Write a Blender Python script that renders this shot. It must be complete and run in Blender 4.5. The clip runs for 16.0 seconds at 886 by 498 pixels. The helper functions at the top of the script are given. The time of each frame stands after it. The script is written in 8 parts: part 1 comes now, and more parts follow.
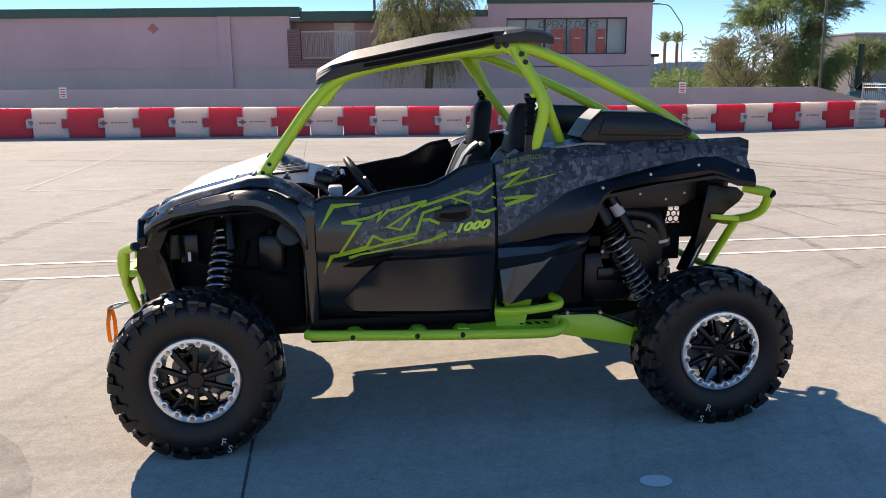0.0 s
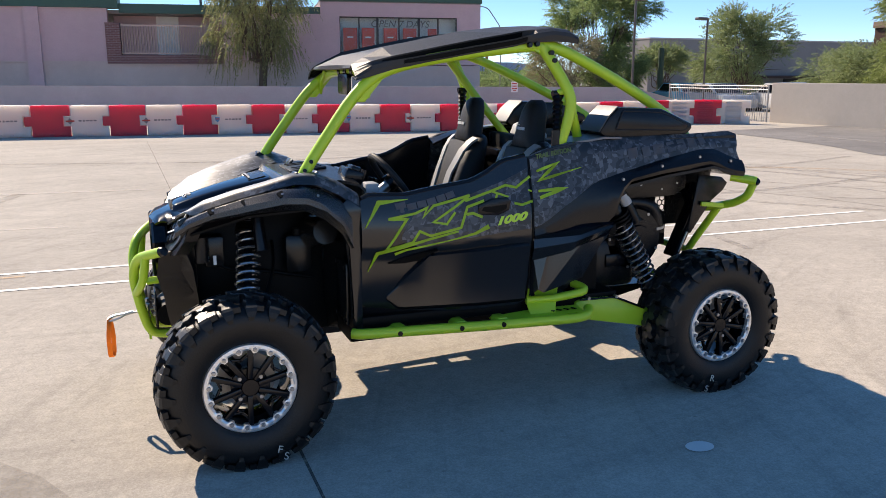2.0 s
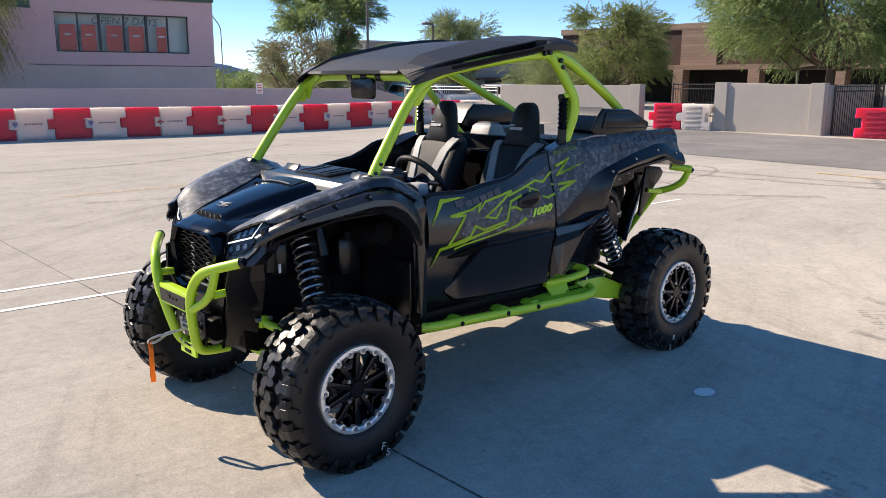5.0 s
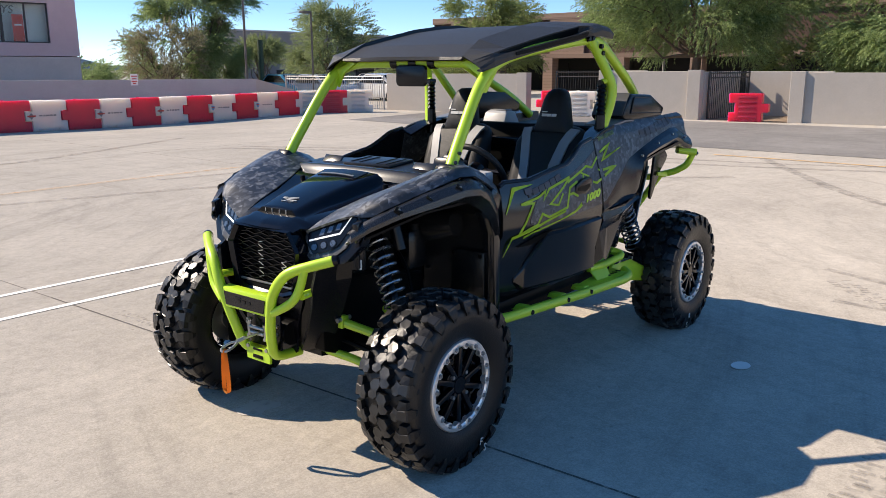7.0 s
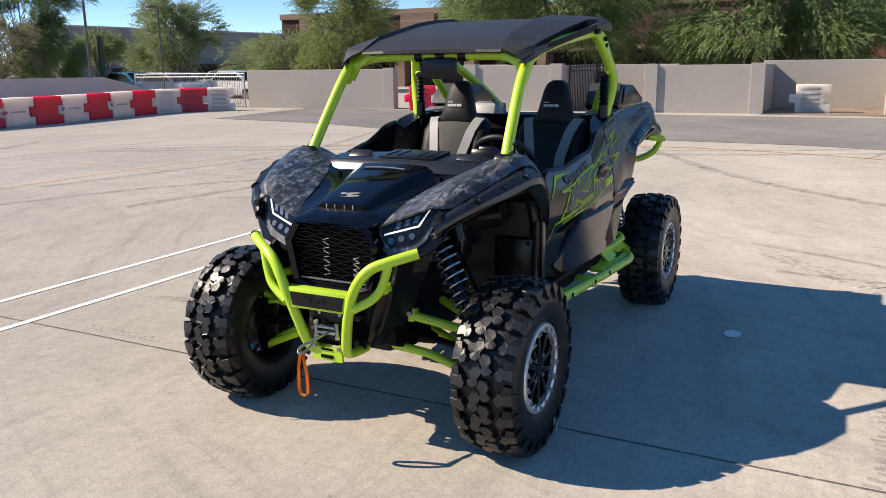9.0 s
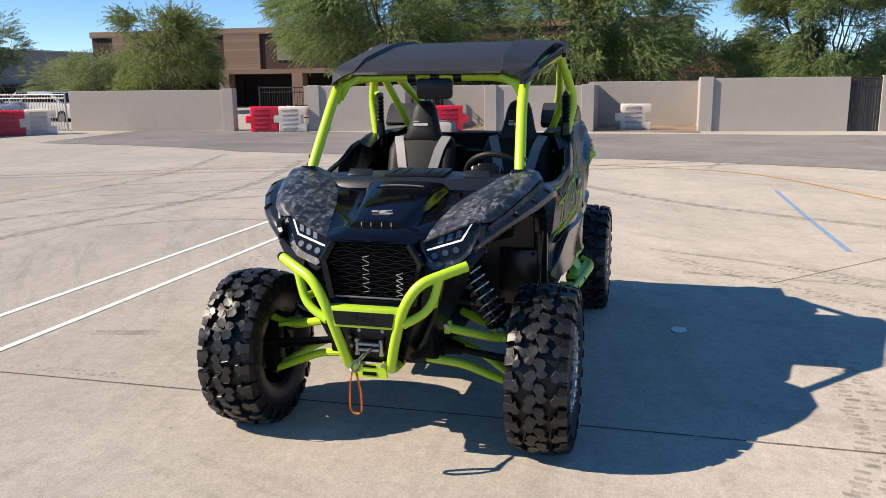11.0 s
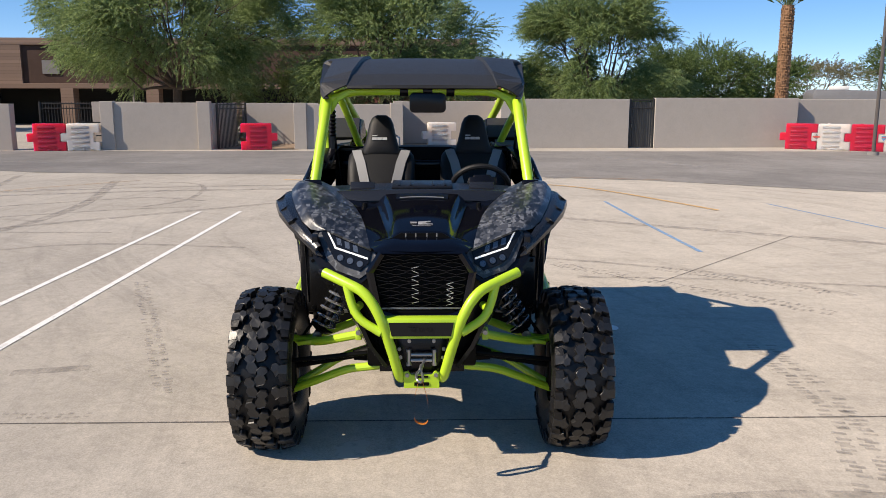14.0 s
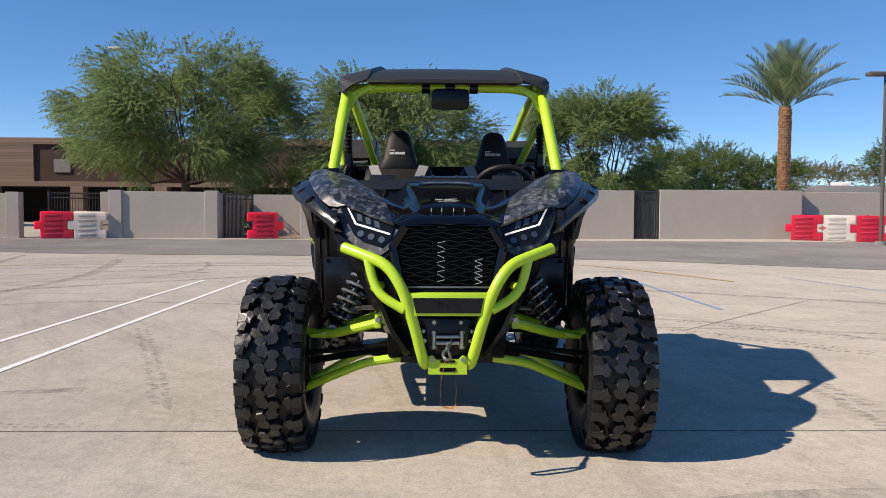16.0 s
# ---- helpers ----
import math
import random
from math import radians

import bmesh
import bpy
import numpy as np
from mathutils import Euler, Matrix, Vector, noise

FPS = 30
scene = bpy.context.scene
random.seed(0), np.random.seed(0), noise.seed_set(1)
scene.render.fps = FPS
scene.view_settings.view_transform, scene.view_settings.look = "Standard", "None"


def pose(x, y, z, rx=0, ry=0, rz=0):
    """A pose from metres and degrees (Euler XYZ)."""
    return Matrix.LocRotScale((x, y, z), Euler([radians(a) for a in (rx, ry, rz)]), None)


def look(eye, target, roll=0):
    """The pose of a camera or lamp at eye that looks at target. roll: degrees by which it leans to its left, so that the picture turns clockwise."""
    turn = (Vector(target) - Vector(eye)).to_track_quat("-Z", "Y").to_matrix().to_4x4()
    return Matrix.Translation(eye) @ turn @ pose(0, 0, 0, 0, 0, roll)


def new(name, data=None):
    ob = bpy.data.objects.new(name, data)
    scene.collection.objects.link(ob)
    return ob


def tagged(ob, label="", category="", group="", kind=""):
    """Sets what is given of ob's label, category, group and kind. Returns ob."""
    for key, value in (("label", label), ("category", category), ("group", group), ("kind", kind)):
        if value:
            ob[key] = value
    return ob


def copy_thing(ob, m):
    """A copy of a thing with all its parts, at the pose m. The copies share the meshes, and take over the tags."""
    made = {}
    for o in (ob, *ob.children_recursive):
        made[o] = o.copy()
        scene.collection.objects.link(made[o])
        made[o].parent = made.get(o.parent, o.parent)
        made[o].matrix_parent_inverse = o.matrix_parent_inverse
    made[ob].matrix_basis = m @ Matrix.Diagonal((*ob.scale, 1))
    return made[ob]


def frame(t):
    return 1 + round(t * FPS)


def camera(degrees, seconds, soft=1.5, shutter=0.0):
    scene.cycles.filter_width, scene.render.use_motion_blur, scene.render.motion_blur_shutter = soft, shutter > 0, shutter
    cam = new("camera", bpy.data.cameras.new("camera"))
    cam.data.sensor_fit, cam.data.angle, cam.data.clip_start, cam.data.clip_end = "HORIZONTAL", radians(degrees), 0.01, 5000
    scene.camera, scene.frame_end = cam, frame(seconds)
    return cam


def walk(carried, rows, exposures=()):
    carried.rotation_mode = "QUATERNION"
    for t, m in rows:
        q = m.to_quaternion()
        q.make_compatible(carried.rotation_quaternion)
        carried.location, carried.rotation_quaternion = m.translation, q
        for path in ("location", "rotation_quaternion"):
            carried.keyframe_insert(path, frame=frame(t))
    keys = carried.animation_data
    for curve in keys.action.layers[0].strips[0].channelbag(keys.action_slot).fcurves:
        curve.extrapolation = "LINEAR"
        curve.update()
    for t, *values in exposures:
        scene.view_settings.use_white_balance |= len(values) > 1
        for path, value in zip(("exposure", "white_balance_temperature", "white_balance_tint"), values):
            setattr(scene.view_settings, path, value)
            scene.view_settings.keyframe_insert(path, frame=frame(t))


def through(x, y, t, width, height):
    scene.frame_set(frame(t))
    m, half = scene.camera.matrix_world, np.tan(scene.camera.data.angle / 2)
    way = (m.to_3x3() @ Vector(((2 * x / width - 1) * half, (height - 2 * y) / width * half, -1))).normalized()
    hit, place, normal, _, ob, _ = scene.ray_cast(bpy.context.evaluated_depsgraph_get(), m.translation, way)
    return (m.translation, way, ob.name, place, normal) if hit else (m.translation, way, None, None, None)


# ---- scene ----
cam = camera(57.4, 16.0, 0.3)
PATH = [
    (0, (-0.628, -4.471, 1.718), (-0.356, -2.532, 1.308), -0.5),
    (0.5, (-0.953, -4.495, 1.714), (-0.556, -2.577, 1.307), -0.4),
    (1, (-1.207, -4.482, 1.718), (-0.709, -2.588, 1.31), -0.4),
    (1.5, (-1.435, -4.354, 1.708), (-0.85, -2.486, 1.298), -0.5),
    (2, (-1.683, -4.274, 1.714), (-0.975, -2.45, 1.299), -0.0),
    (2.5, (-2.026, -4.246, 1.726), (-1.197, -2.473, 1.312), 0.2),
    (3, (-2.238, -4.14, 1.71), (-1.324, -2.408, 1.303), 0.1),
    (3.5, (-2.412, -3.975, 1.717), (-1.4, -2.3, 1.303), 0.3),
    (4, (-2.669, -3.878, 1.718), (-1.546, -2.275, 1.305), 0.2),
    (4.2, (-2.794, -3.844, 1.733), (-1.632, -2.27, 1.318), 0.1),
    (6.3, (-3.686, -3.153, 1.723), (-2.215, -1.863, 1.309), 0.4),
    (6.5, (-3.738, -3.074, 1.713), (-2.25, -1.806, 1.291), 0.3),
    (7, (-3.848, -2.856, 1.717), (-2.324, -1.636, 1.281), -0.2),
    (7.5, (-4.005, -2.682, 1.714), (-2.422, -1.535, 1.289), -0.0),
    (8, (-4.249, -2.495, 1.723), (-2.608, -1.436, 1.293), 0.4),
    (8.5, (-4.335, -2.295, 1.694), (-2.65, -1.314, 1.252), -0.1),
    (8.7, (-4.366, -2.201, 1.7), (-2.665, -1.249, 1.254), -0.4),
    (10.8, (-4.87, -1.31, 1.722), (-2.989, -0.768, 1.313), -0.6),
    (11, (-4.892, -1.221, 1.717), (-2.998, -0.721, 1.312), -0.6),
    (11.5, (-5.045, -0.949, 1.715), (-3.121, -0.58, 1.314), -0.9),
    (12, (-5.145, -0.719, 1.722), (-3.204, -0.459, 1.317), -1.0),
    (12.5, (-5.106, -0.498, 1.716), (-3.155, -0.326, 1.314), -0.7),
    (13, (-5.091, -0.326, 1.722), (-3.134, -0.247, 1.321), -0.5),
    (13.5, (-5.134, -0.137, 1.716), (-3.171, -0.133, 1.331), -0.6),
    (14, (-5.121, -0.048, 1.695), (-3.155, -0.086, 1.333), 0.1),
    (14.5, (-5.011, -0.031, 1.622), (-3.033, -0.029, 1.322), 0.3),
    (15, (-4.977, 0.014, 1.436), (-2.992, 0.037, 1.186), 0.4),
    (15.5, (-4.943, 0.045, 1.25), (-2.951, 0.04, 1.074), 0.4),
    (16, (-4.939, 0.054, 1.098), (-2.941, 0.022, 0.999), 0.3),
]
walk(cam, [(t, look(eye, target, roll)) for t, eye, target, roll in PATH], [(0.0, 1.00, 7200, 14), (4.0, 1.03, 7050, 13), (8.5, 0.90, 6950, 12), (12.5, 0.70, 6950, 12), (16.0, 0.55, 6900, 12)])

# ---- light ----
SUN_TO = Vector((-0.47, 1.145, 1.0)).normalized()
world = bpy.data.worlds.new("sky")
scene.world = world
world.use_nodes = True
wn = world.node_tree.nodes
wl = world.node_tree.links
sky = wn.new("ShaderNodeTexSky")
sky.sky_type = "NISHITA"
sky.sun_disc = False
sky.sun_elevation = math.asin(SUN_TO.z)
sky.sun_rotation = math.atan2(SUN_TO.x, SUN_TO.y)
sky.altitude = 3000
sky.air_density, sky.dust_density, sky.ozone_density = 0.65, 0.0, 2.0
even = wn.new("ShaderNodeGamma")
even.inputs["Gamma"].default_value = 0.72
wl.new(sky.outputs[0], even.inputs["Color"])
deep = wn.new("ShaderNodeHueSaturation")
deep.inputs["Hue"].default_value, deep.inputs["Saturation"].default_value, deep.inputs["Value"].default_value = 0.503, 1.45, 1.0
wl.new(even.outputs[0], deep.inputs["Color"])
wl.new(deep.outputs[0], wn["Background"].inputs[0])
wn["Background"].inputs[1].default_value = 0.182
sun_data = bpy.data.lights.new("sun", "SUN")
sun_data.energy, sun_data.angle, sun_data.color = 4.2, radians(0.53), (1.0, 0.90, 0.77)
sun = new("sun", sun_data)
sun.matrix_world = look(SUN_TO * 60, (0, 0, 0))

# ---- materials ----
def mat_new(name):
    m = bpy.data.materials.new(name)
    m.use_nodes = True
    return m, m.node_tree.nodes, m.node_tree.links, m.node_tree.nodes["Principled BSDF"]


def plain(name, col, rough=0.5, metal=0.0, var=0.12, scale=6.0, bump=0.0, bscale=80.0, coat=0.0, emit=0.0, spec=0.5, rvar=0.15):
    """A painted, plastic or metal surface with colour and gloss that vary at two scales."""
    m, n, l, b = mat_new(name)
    tc = n.new("ShaderNodeTexCoord")
    big, small = n.new("ShaderNodeTexNoise"), n.new("ShaderNodeTexNoise")
    big.inputs["Scale"].default_value, big.inputs["Detail"].default_value = scale, 5
    small.inputs["Scale"].default_value, small.inputs["Detail"].default_value = bscale, 4
    l.new(tc.outputs["Object"], big.inputs["Vector"])
    l.new(tc.outputs["Object"], small.inputs["Vector"])
    mix = n.new("ShaderNodeMix")
    mix.data_type = "RGBA"
    mix.inputs["A"].default_value = (*[c * (1 - var) for c in col], 1)
    mix.inputs["B"].default_value = (*[min(1, c * (1 + var)) for c in col], 1)
    l.new(big.outputs["Fac"], mix.inputs["Factor"])
    l.new(mix.outputs["Result"], b.inputs["Base Color"])
    mr = n.new("ShaderNodeMapRange")
    mr.inputs["To Min"].default_value, mr.inputs["To Max"].default_value = max(0.02, rough - rvar * rough), min(1, rough + rvar * rough)
    l.new(small.outputs["Fac"], mr.inputs["Value"])
    l.new(mr.outputs["Result"], b.inputs["Roughness"])
    b.inputs["Metallic"].default_value = metal
    b.inputs["Coat Weight"].default_value = coat
    b.inputs["Coat Roughness"].default_value = 0.06
    b.inputs["Specular IOR Level"].default_value = spec
    if bump:
        bp = n.new("ShaderNodeBump")
        bp.inputs["Strength"].default_value, bp.inputs["Distance"].default_value = bump, 0.004
        l.new(small.outputs["Fac"], bp.inputs["Height"])
        l.new(bp.outputs["Normal"], b.inputs["Normal"])
    if emit:
        b.inputs["Emission Color"].default_value = (*col, 1)
        b.inputs["Emission Strength"].default_value = emit
    return m


def camo(name, coat=0.6, dim=1.0):
    """Angular grey shards printed on black film under a clear coat."""
    m, n, l, b = mat_new(name)
    tc = n.new("ShaderNodeTexCoord")
    cells = []
    for rot, sc in (((0.3, 0.5, 0.6), (12, 40, 30)), ((-0.5, 0.2, -0.7), (40, 13, 34)), ((0.2, -0.6, 0.2), (32, 44, 13))):
        mp, vo = n.new("ShaderNodeMapping"), n.new("ShaderNodeTexVoronoi")
        mp.inputs["Rotation"].default_value, mp.inputs["Scale"].default_value = rot, sc
        vo.inputs["Scale"].default_value = 1.0
        l.new(tc.outputs["Object"], mp.inputs["Vector"])
        l.new(mp.outputs["Vector"], vo.inputs["Vector"])
        cells.append(vo)
    vo, v2 = cells[0], n.new("ShaderNodeMix")
    v2.data_type = "RGBA"
    v2.inputs["Factor"].default_value = 0.5
    l.new(cells[1].outputs["Color"], v2.inputs["A"])
    l.new(cells[2].outputs["Color"], v2.inputs["B"])
    pick = n.new("ShaderNodeMix")
    pick.data_type = "RGBA"
    pick.inputs["Factor"].default_value = 0.58
    l.new(vo.outputs["Color"], pick.inputs["A"])
    l.new(v2.outputs["Result"], pick.inputs["B"])
    sep = n.new("ShaderNodeSeparateColor")
    l.new(pick.outputs["Result"], sep.inputs[0])
    ramp = n.new("ShaderNodeValToRGB")
    ramp.color_ramp.interpolation = "CONSTANT"
    e = ramp.color_ramp.elements
    e[0].color, e[1].position, e[1].color = (0.008, 0.009, 0.011, 1), 0.38, (0.024, 0.026, 0.031, 1)
    for pos, c in ((0.47, (0.058, 0.061, 0.068, 1)), (0.55, (0.014, 0.015, 0.018, 1)), (0.59, (0.125, 0.13, 0.14, 1)), (0.68, (0.045, 0.047, 0.053, 1))):
        x = e.new(pos)
        x.color = (*[v * dim for v in c[:3]], 1)
    l.new(sep.outputs[0], ramp.inputs[0])
    l.new(ramp.outputs[0], b.inputs["Base Color"])
    b.inputs["Roughness"].default_value = 0.42
    b.inputs["Coat Weight"].default_value = coat
    b.inputs["Coat Roughness"].default_value = 0.4
    return m


def concrete(name, col, tint, spots=0.25, scale=0.35, streak=True, rough=0.8):
    """Broom-finished slab: wide stains, tyre scuffs, fine grain and small pits."""
    m, n, l, b = mat_new(name)
    tc = n.new("ShaderNodeTexCoord")
    def noise_at(sc, det, vec=None, rg=0.6):
        q = n.new("ShaderNodeTexNoise")
        q.inputs["Scale"].default_value, q.inputs["Detail"].default_value, q.inputs["Roughness"].default_value = sc, det, rg
        l.new(vec or tc.outputs["Object"], q.inputs["Vector"])
        return q.outputs["Fac"]
    def rng(f, a, bb, lo=0.35, hi=0.65):
        q = n.new("ShaderNodeMapRange")
        q.inputs["From Min"].default_value, q.inputs["From Max"].default_value = lo, hi
        q.inputs["To Min"].default_value, q.inputs["To Max"].default_value = a, bb
        l.new(f, q.inputs["Value"])
        return q.outputs["Result"]
    def mul(a, c):
        q = n.new("ShaderNodeMath")
        q.operation = "MULTIPLY"
        l.new(a, q.inputs[0])
        l.new(c, q.inputs[1])
        return q.outputs[0]
    wide, mid, fine = noise_at(scale, 6), noise_at(scale * 7, 5), noise_at(90, 3)
    grain, blot = noise_at(320, 2), noise_at(scale * 40, 8, None, 0.78)
    val = mul(mul(rng(wide, 1 - spots, 1 + spots * 0.5), rng(mid, 0.93 if streak else 0.96, 1.05 if streak else 1.03)), rng(fine, 0.80 if streak else 0.9, 1.16 if streak else 1.08, 0.25, 0.75))
    val = mul(val, mul(rng(grain, 0.86, 1.12, 0.25, 0.75), rng(blot, 0.86 if streak else 0.95, 1.08 if streak else 1.03)))
    if streak:
        # long curved tyre swirls about two turning centres, and small dark pits
        for cx, cy, k in ((7.0, -3.5, 0.85), (-2.0, 9.0, 0.88)):
            sx = n.new("ShaderNodeSeparateXYZ")
            l.new(tc.outputs["Object"], sx.inputs[0])
            dd = []
            for i, o in enumerate((cx, cy)):
                q = n.new("ShaderNodeMath")
                q.operation = "SUBTRACT"
                q.inputs[1].default_value = o
                l.new(sx.outputs[i], q.inputs[0])
                dd.append(q.outputs[0])
            ang, cb, ln = n.new("ShaderNodeMath"), n.new("ShaderNodeCombineXYZ"), n.new("ShaderNodeVectorMath")
            ang.operation, ln.operation = "ARCTAN2", "LENGTH"
            l.new(dd[1], ang.inputs[0])
            l.new(dd[0], ang.inputs[1])
            c2 = n.new("ShaderNodeCombineXYZ")
            l.new(dd[0], c2.inputs[0])
            l.new(dd[1], c2.inputs[1])
            l.new(c2.outputs[0], ln.inputs[0])
            l.new(ang.outputs[0], cb.inputs[0])
            l.new(ln.outputs["Value"], cb.inputs[1])
            mq = n.new("ShaderNodeMapping")
            mq.inputs["Scale"].default_value = (1.3, 2.2, 1)
            l.new(cb.outputs[0], mq.inputs["Vector"])
            val = mul(val, rng(noise_at(1.6, 6, mq.outputs["Vector"], 0.75), 1.03, k, 0.52, 0.68))
        pit = n.new("ShaderNodeTexVoronoi")
        pit.inputs["Scale"].default_value = 5.5
        l.new(tc.outputs["Object"], pit.inputs["Vector"])
        val = mul(val, rng(pit.outputs["Distance"], 0.72, 1.0, 0.03, 0.075))
        mp = n.new("ShaderNodeMapping")
        mp.inputs["Rotation"].default_value = (0, 0, 0.12)
        mp.inputs["Scale"].default_value = (0.25, 2.6, 1)
        l.new(tc.outputs["Object"], mp.inputs["Vector"])
        val = mul(val, rng(noise_at(0.9, 7, mp.outputs["Vector"], 0.7), 0.95, 1.02))
    mix = n.new("ShaderNodeMix")
    mix.data_type = "RGBA"
    mix.inputs["A"].default_value, mix.inputs["B"].default_value = (*col, 1), (*tint, 1)
    l.new(mid, mix.inputs["Factor"])
    sc = n.new("ShaderNodeVectorMath")
    sc.operation = "SCALE"
    l.new(mix.outputs["Result"], sc.inputs[0])
    l.new(val, sc.inputs["Scale"])
    l.new(sc.outputs[0], b.inputs["Base Color"])
    b.inputs["Roughness"].default_value = max(rough, 0.85)
    b.inputs["Diffuse Roughness"].default_value = 0.3
    b.inputs["Specular IOR Level"].default_value = 0.22
    bp = n.new("ShaderNodeBump")
    bp.inputs["Strength"].default_value, bp.inputs["Distance"].default_value = 0.35, 0.004
    l.new(fine, bp.inputs["Height"])
    l.new(bp.outputs["Normal"], b.inputs["Normal"])
    return m


def leafy(name, dark, light, through=0.35):
    """Leaves: colour varies leaf by leaf, some light passes through."""
    m, n, l, b = mat_new(name)
    geo, ramp = n.new("ShaderNodeNewGeometry"), n.new("ShaderNodeValToRGB")
    ramp.color_ramp.elements[0].color, ramp.color_ramp.elements[1].color = (*dark, 1), (*light, 1)
    l.new(geo.outputs["Random Per Island"], ramp.inputs[0])
    l.new(ramp.outputs[0], b.inputs["Base Color"])
    b.inputs["Roughness"].default_value = 0.55
    tr, mx = n.new("ShaderNodeBsdfTranslucent"), n.new("ShaderNodeMixShader")
    mx.inputs[0].default_value = through
    l.new(ramp.outputs[0], tr.inputs[0])
    l.new(b.outputs[0], mx.inputs[1])
    l.new(tr.outputs[0], mx.inputs[2])
    l.new(mx.outputs[0], n["Material Output"].inputs[0])
    return m


def worn(name, col, cover=0.5, scale=14.0, rough=0.85):
    """Paint or rubber marks on the ground, broken up by wear."""
    m, n, l, b = mat_new(name)
    tc, q, mr, tr, mx = (n.new(k) for k in ("ShaderNodeTexCoord", "ShaderNodeTexNoise", "ShaderNodeMapRange", "ShaderNodeBsdfTransparent", "ShaderNodeMixShader"))
    q.inputs["Scale"].default_value, q.inputs["Detail"].default_value, q.inputs["Roughness"].default_value = scale, 6, 0.7
    l.new(tc.outputs["Object"], q.inputs["Vector"])
    mr.inputs["From Min"].default_value, mr.inputs["From Max"].default_value = 0.5 - cover * 0.5, 0.75 - cover * 0.35
    l.new(q.outputs["Fac"], mr.inputs["Value"])
    cap = n.new("ShaderNodeMath")
    cap.operation = "MULTIPLY"
    cap.inputs[1].default_value = min(1.0, cover * 1.2)
    l.new(mr.outputs["Result"], cap.inputs[0])
    b.inputs["Base Color"].default_value = (*col, 1)
    b.inputs["Roughness"].default_value = rough
    l.new(cap.outputs[0], mx.inputs[0])
    l.new(tr.outputs[0], mx.inputs[1])
    l.new(b.outputs[0], mx.inputs[2])
    l.new(mx.outputs[0], n["Material Output"].inputs[0])
    return m


def glassy(name, tint=(0.9, 0.95, 0.95), rough=0.02, clear=0.75):
    m, n, l, b = mat_new(name)
    tr, gl, mx, fr = (n.new(k) for k in ("ShaderNodeBsdfTransparent", "ShaderNodeBsdfGlossy", "ShaderNodeMixShader", "ShaderNodeFresnel"))
    tr.inputs[0].default_value = (*[c * clear for c in tint], 1)
    gl.inputs["Roughness"].default_value = rough
    fr.inputs[0].default_value = 1.22
    l.new(fr.outputs[0], mx.inputs[0])
    l.new(tr.outputs[0], mx.inputs[1])
    l.new(gl.outputs[0], mx.inputs[2])
    l.new(mx.outputs[0], n["Material Output"].inputs[0])
    return m


def bricks(name, a, c, mortar, sx=0.2, sy=0.07):
    m, n, l, b = mat_new(name)
    tc, br, mp = n.new("ShaderNodeTexCoord"), n.new("ShaderNodeTexBrick"), n.new("ShaderNodeMapping")
    mp.inputs["Rotation"].default_value = (radians(90), 0, 0)
    l.new(tc.outputs["Object"], mp.inputs["Vector"])
    l.new(mp.outputs["Vector"], br.inputs["Vector"])
    br.inputs["Color1"].default_value, br.inputs["Color2"].default_value, br.inputs["Mortar"].default_value = (*a, 1), (*c, 1), (*mortar, 1)
    br.inputs["Scale"].default_value, br.inputs["Mortar Size"].default_value = 1.0, 0.008
    br.inputs["Brick Width"].default_value, br.inputs["Row Height"].default_value = sx, sy
    l.new(br.outputs["Color"], b.inputs["Base Color"])
    b.inputs["Roughness"].default_value = 0.85
    return m


M_CONC = concrete("concrete_slab", (0.488, 0.437, 0.370), (0.440, 0.396, 0.334), 0.12)
M_ASPH = concrete("asphalt", (0.252, 0.234, 0.215), (0.228, 0.211, 0.195), 0.2)
M_GRAVEL = concrete("desert_gravel", (0.33, 0.25, 0.18), (0.22, 0.16, 0.11), 0.35, 1.2, False)
M_STUCCO = concrete("tan_stucco", (0.47, 0.425, 0.375), (0.44, 0.395, 0.35), 0.04, 0.6, False, 0.9)
M_GREYWALL = concrete("grey_wall_paint", (0.47, 0.44, 0.44), (0.43, 0.41, 0.41), 0.08, 0.5, False, 0.9)
M_PINK = concrete("pink_stucco", (0.62, 0.45, 0.455), (0.57, 0.42, 0.425), 0.07, 0.4, False, 0.9)
M_PINKLOW = concrete("beige_stucco", (0.60, 0.485, 0.44), (0.55, 0.45, 0.41), 0.08, 0.4, False, 0.9)
M_GREEN = plain("green_fascia", (0.03, 0.085, 0.06), 0.5)
M_BRICK = bricks("red_brick", (0.20, 0.09, 0.08), (0.14, 0.06, 0.06), (0.28, 0.22, 0.2))
M_BEIGE = plain("beige_railing", (0.55, 0.42, 0.33), 0.5)
M_WHITE = plain("white_paint", (0.78, 0.76, 0.73), 0.5)
M_BROWN = concrete("brown_block", (0.10, 0.062, 0.048), (0.085, 0.052, 0.042), 0.15, 0.5, False, 0.9)
M_STONE = bricks("split_stone", (0.24, 0.16, 0.12), (0.18, 0.12, 0.09), (0.12, 0.08, 0.06), 0.5, 0.2)
M_GREYB = concrete("grey_building", (0.27, 0.255, 0.245), (0.25, 0.235, 0.225), 0.07, 0.3, False, 0.9)
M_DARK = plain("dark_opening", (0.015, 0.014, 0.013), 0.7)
M_RED = plain("red_plastic", (0.54, 0.004, 0.032), 0.42, var=0.14, scale=2.0, bump=0.1)
M_WHITEP = plain("white_plastic", (0.64, 0.57, 0.51), 0.45, var=0.08, scale=2.5, bump=0.1)
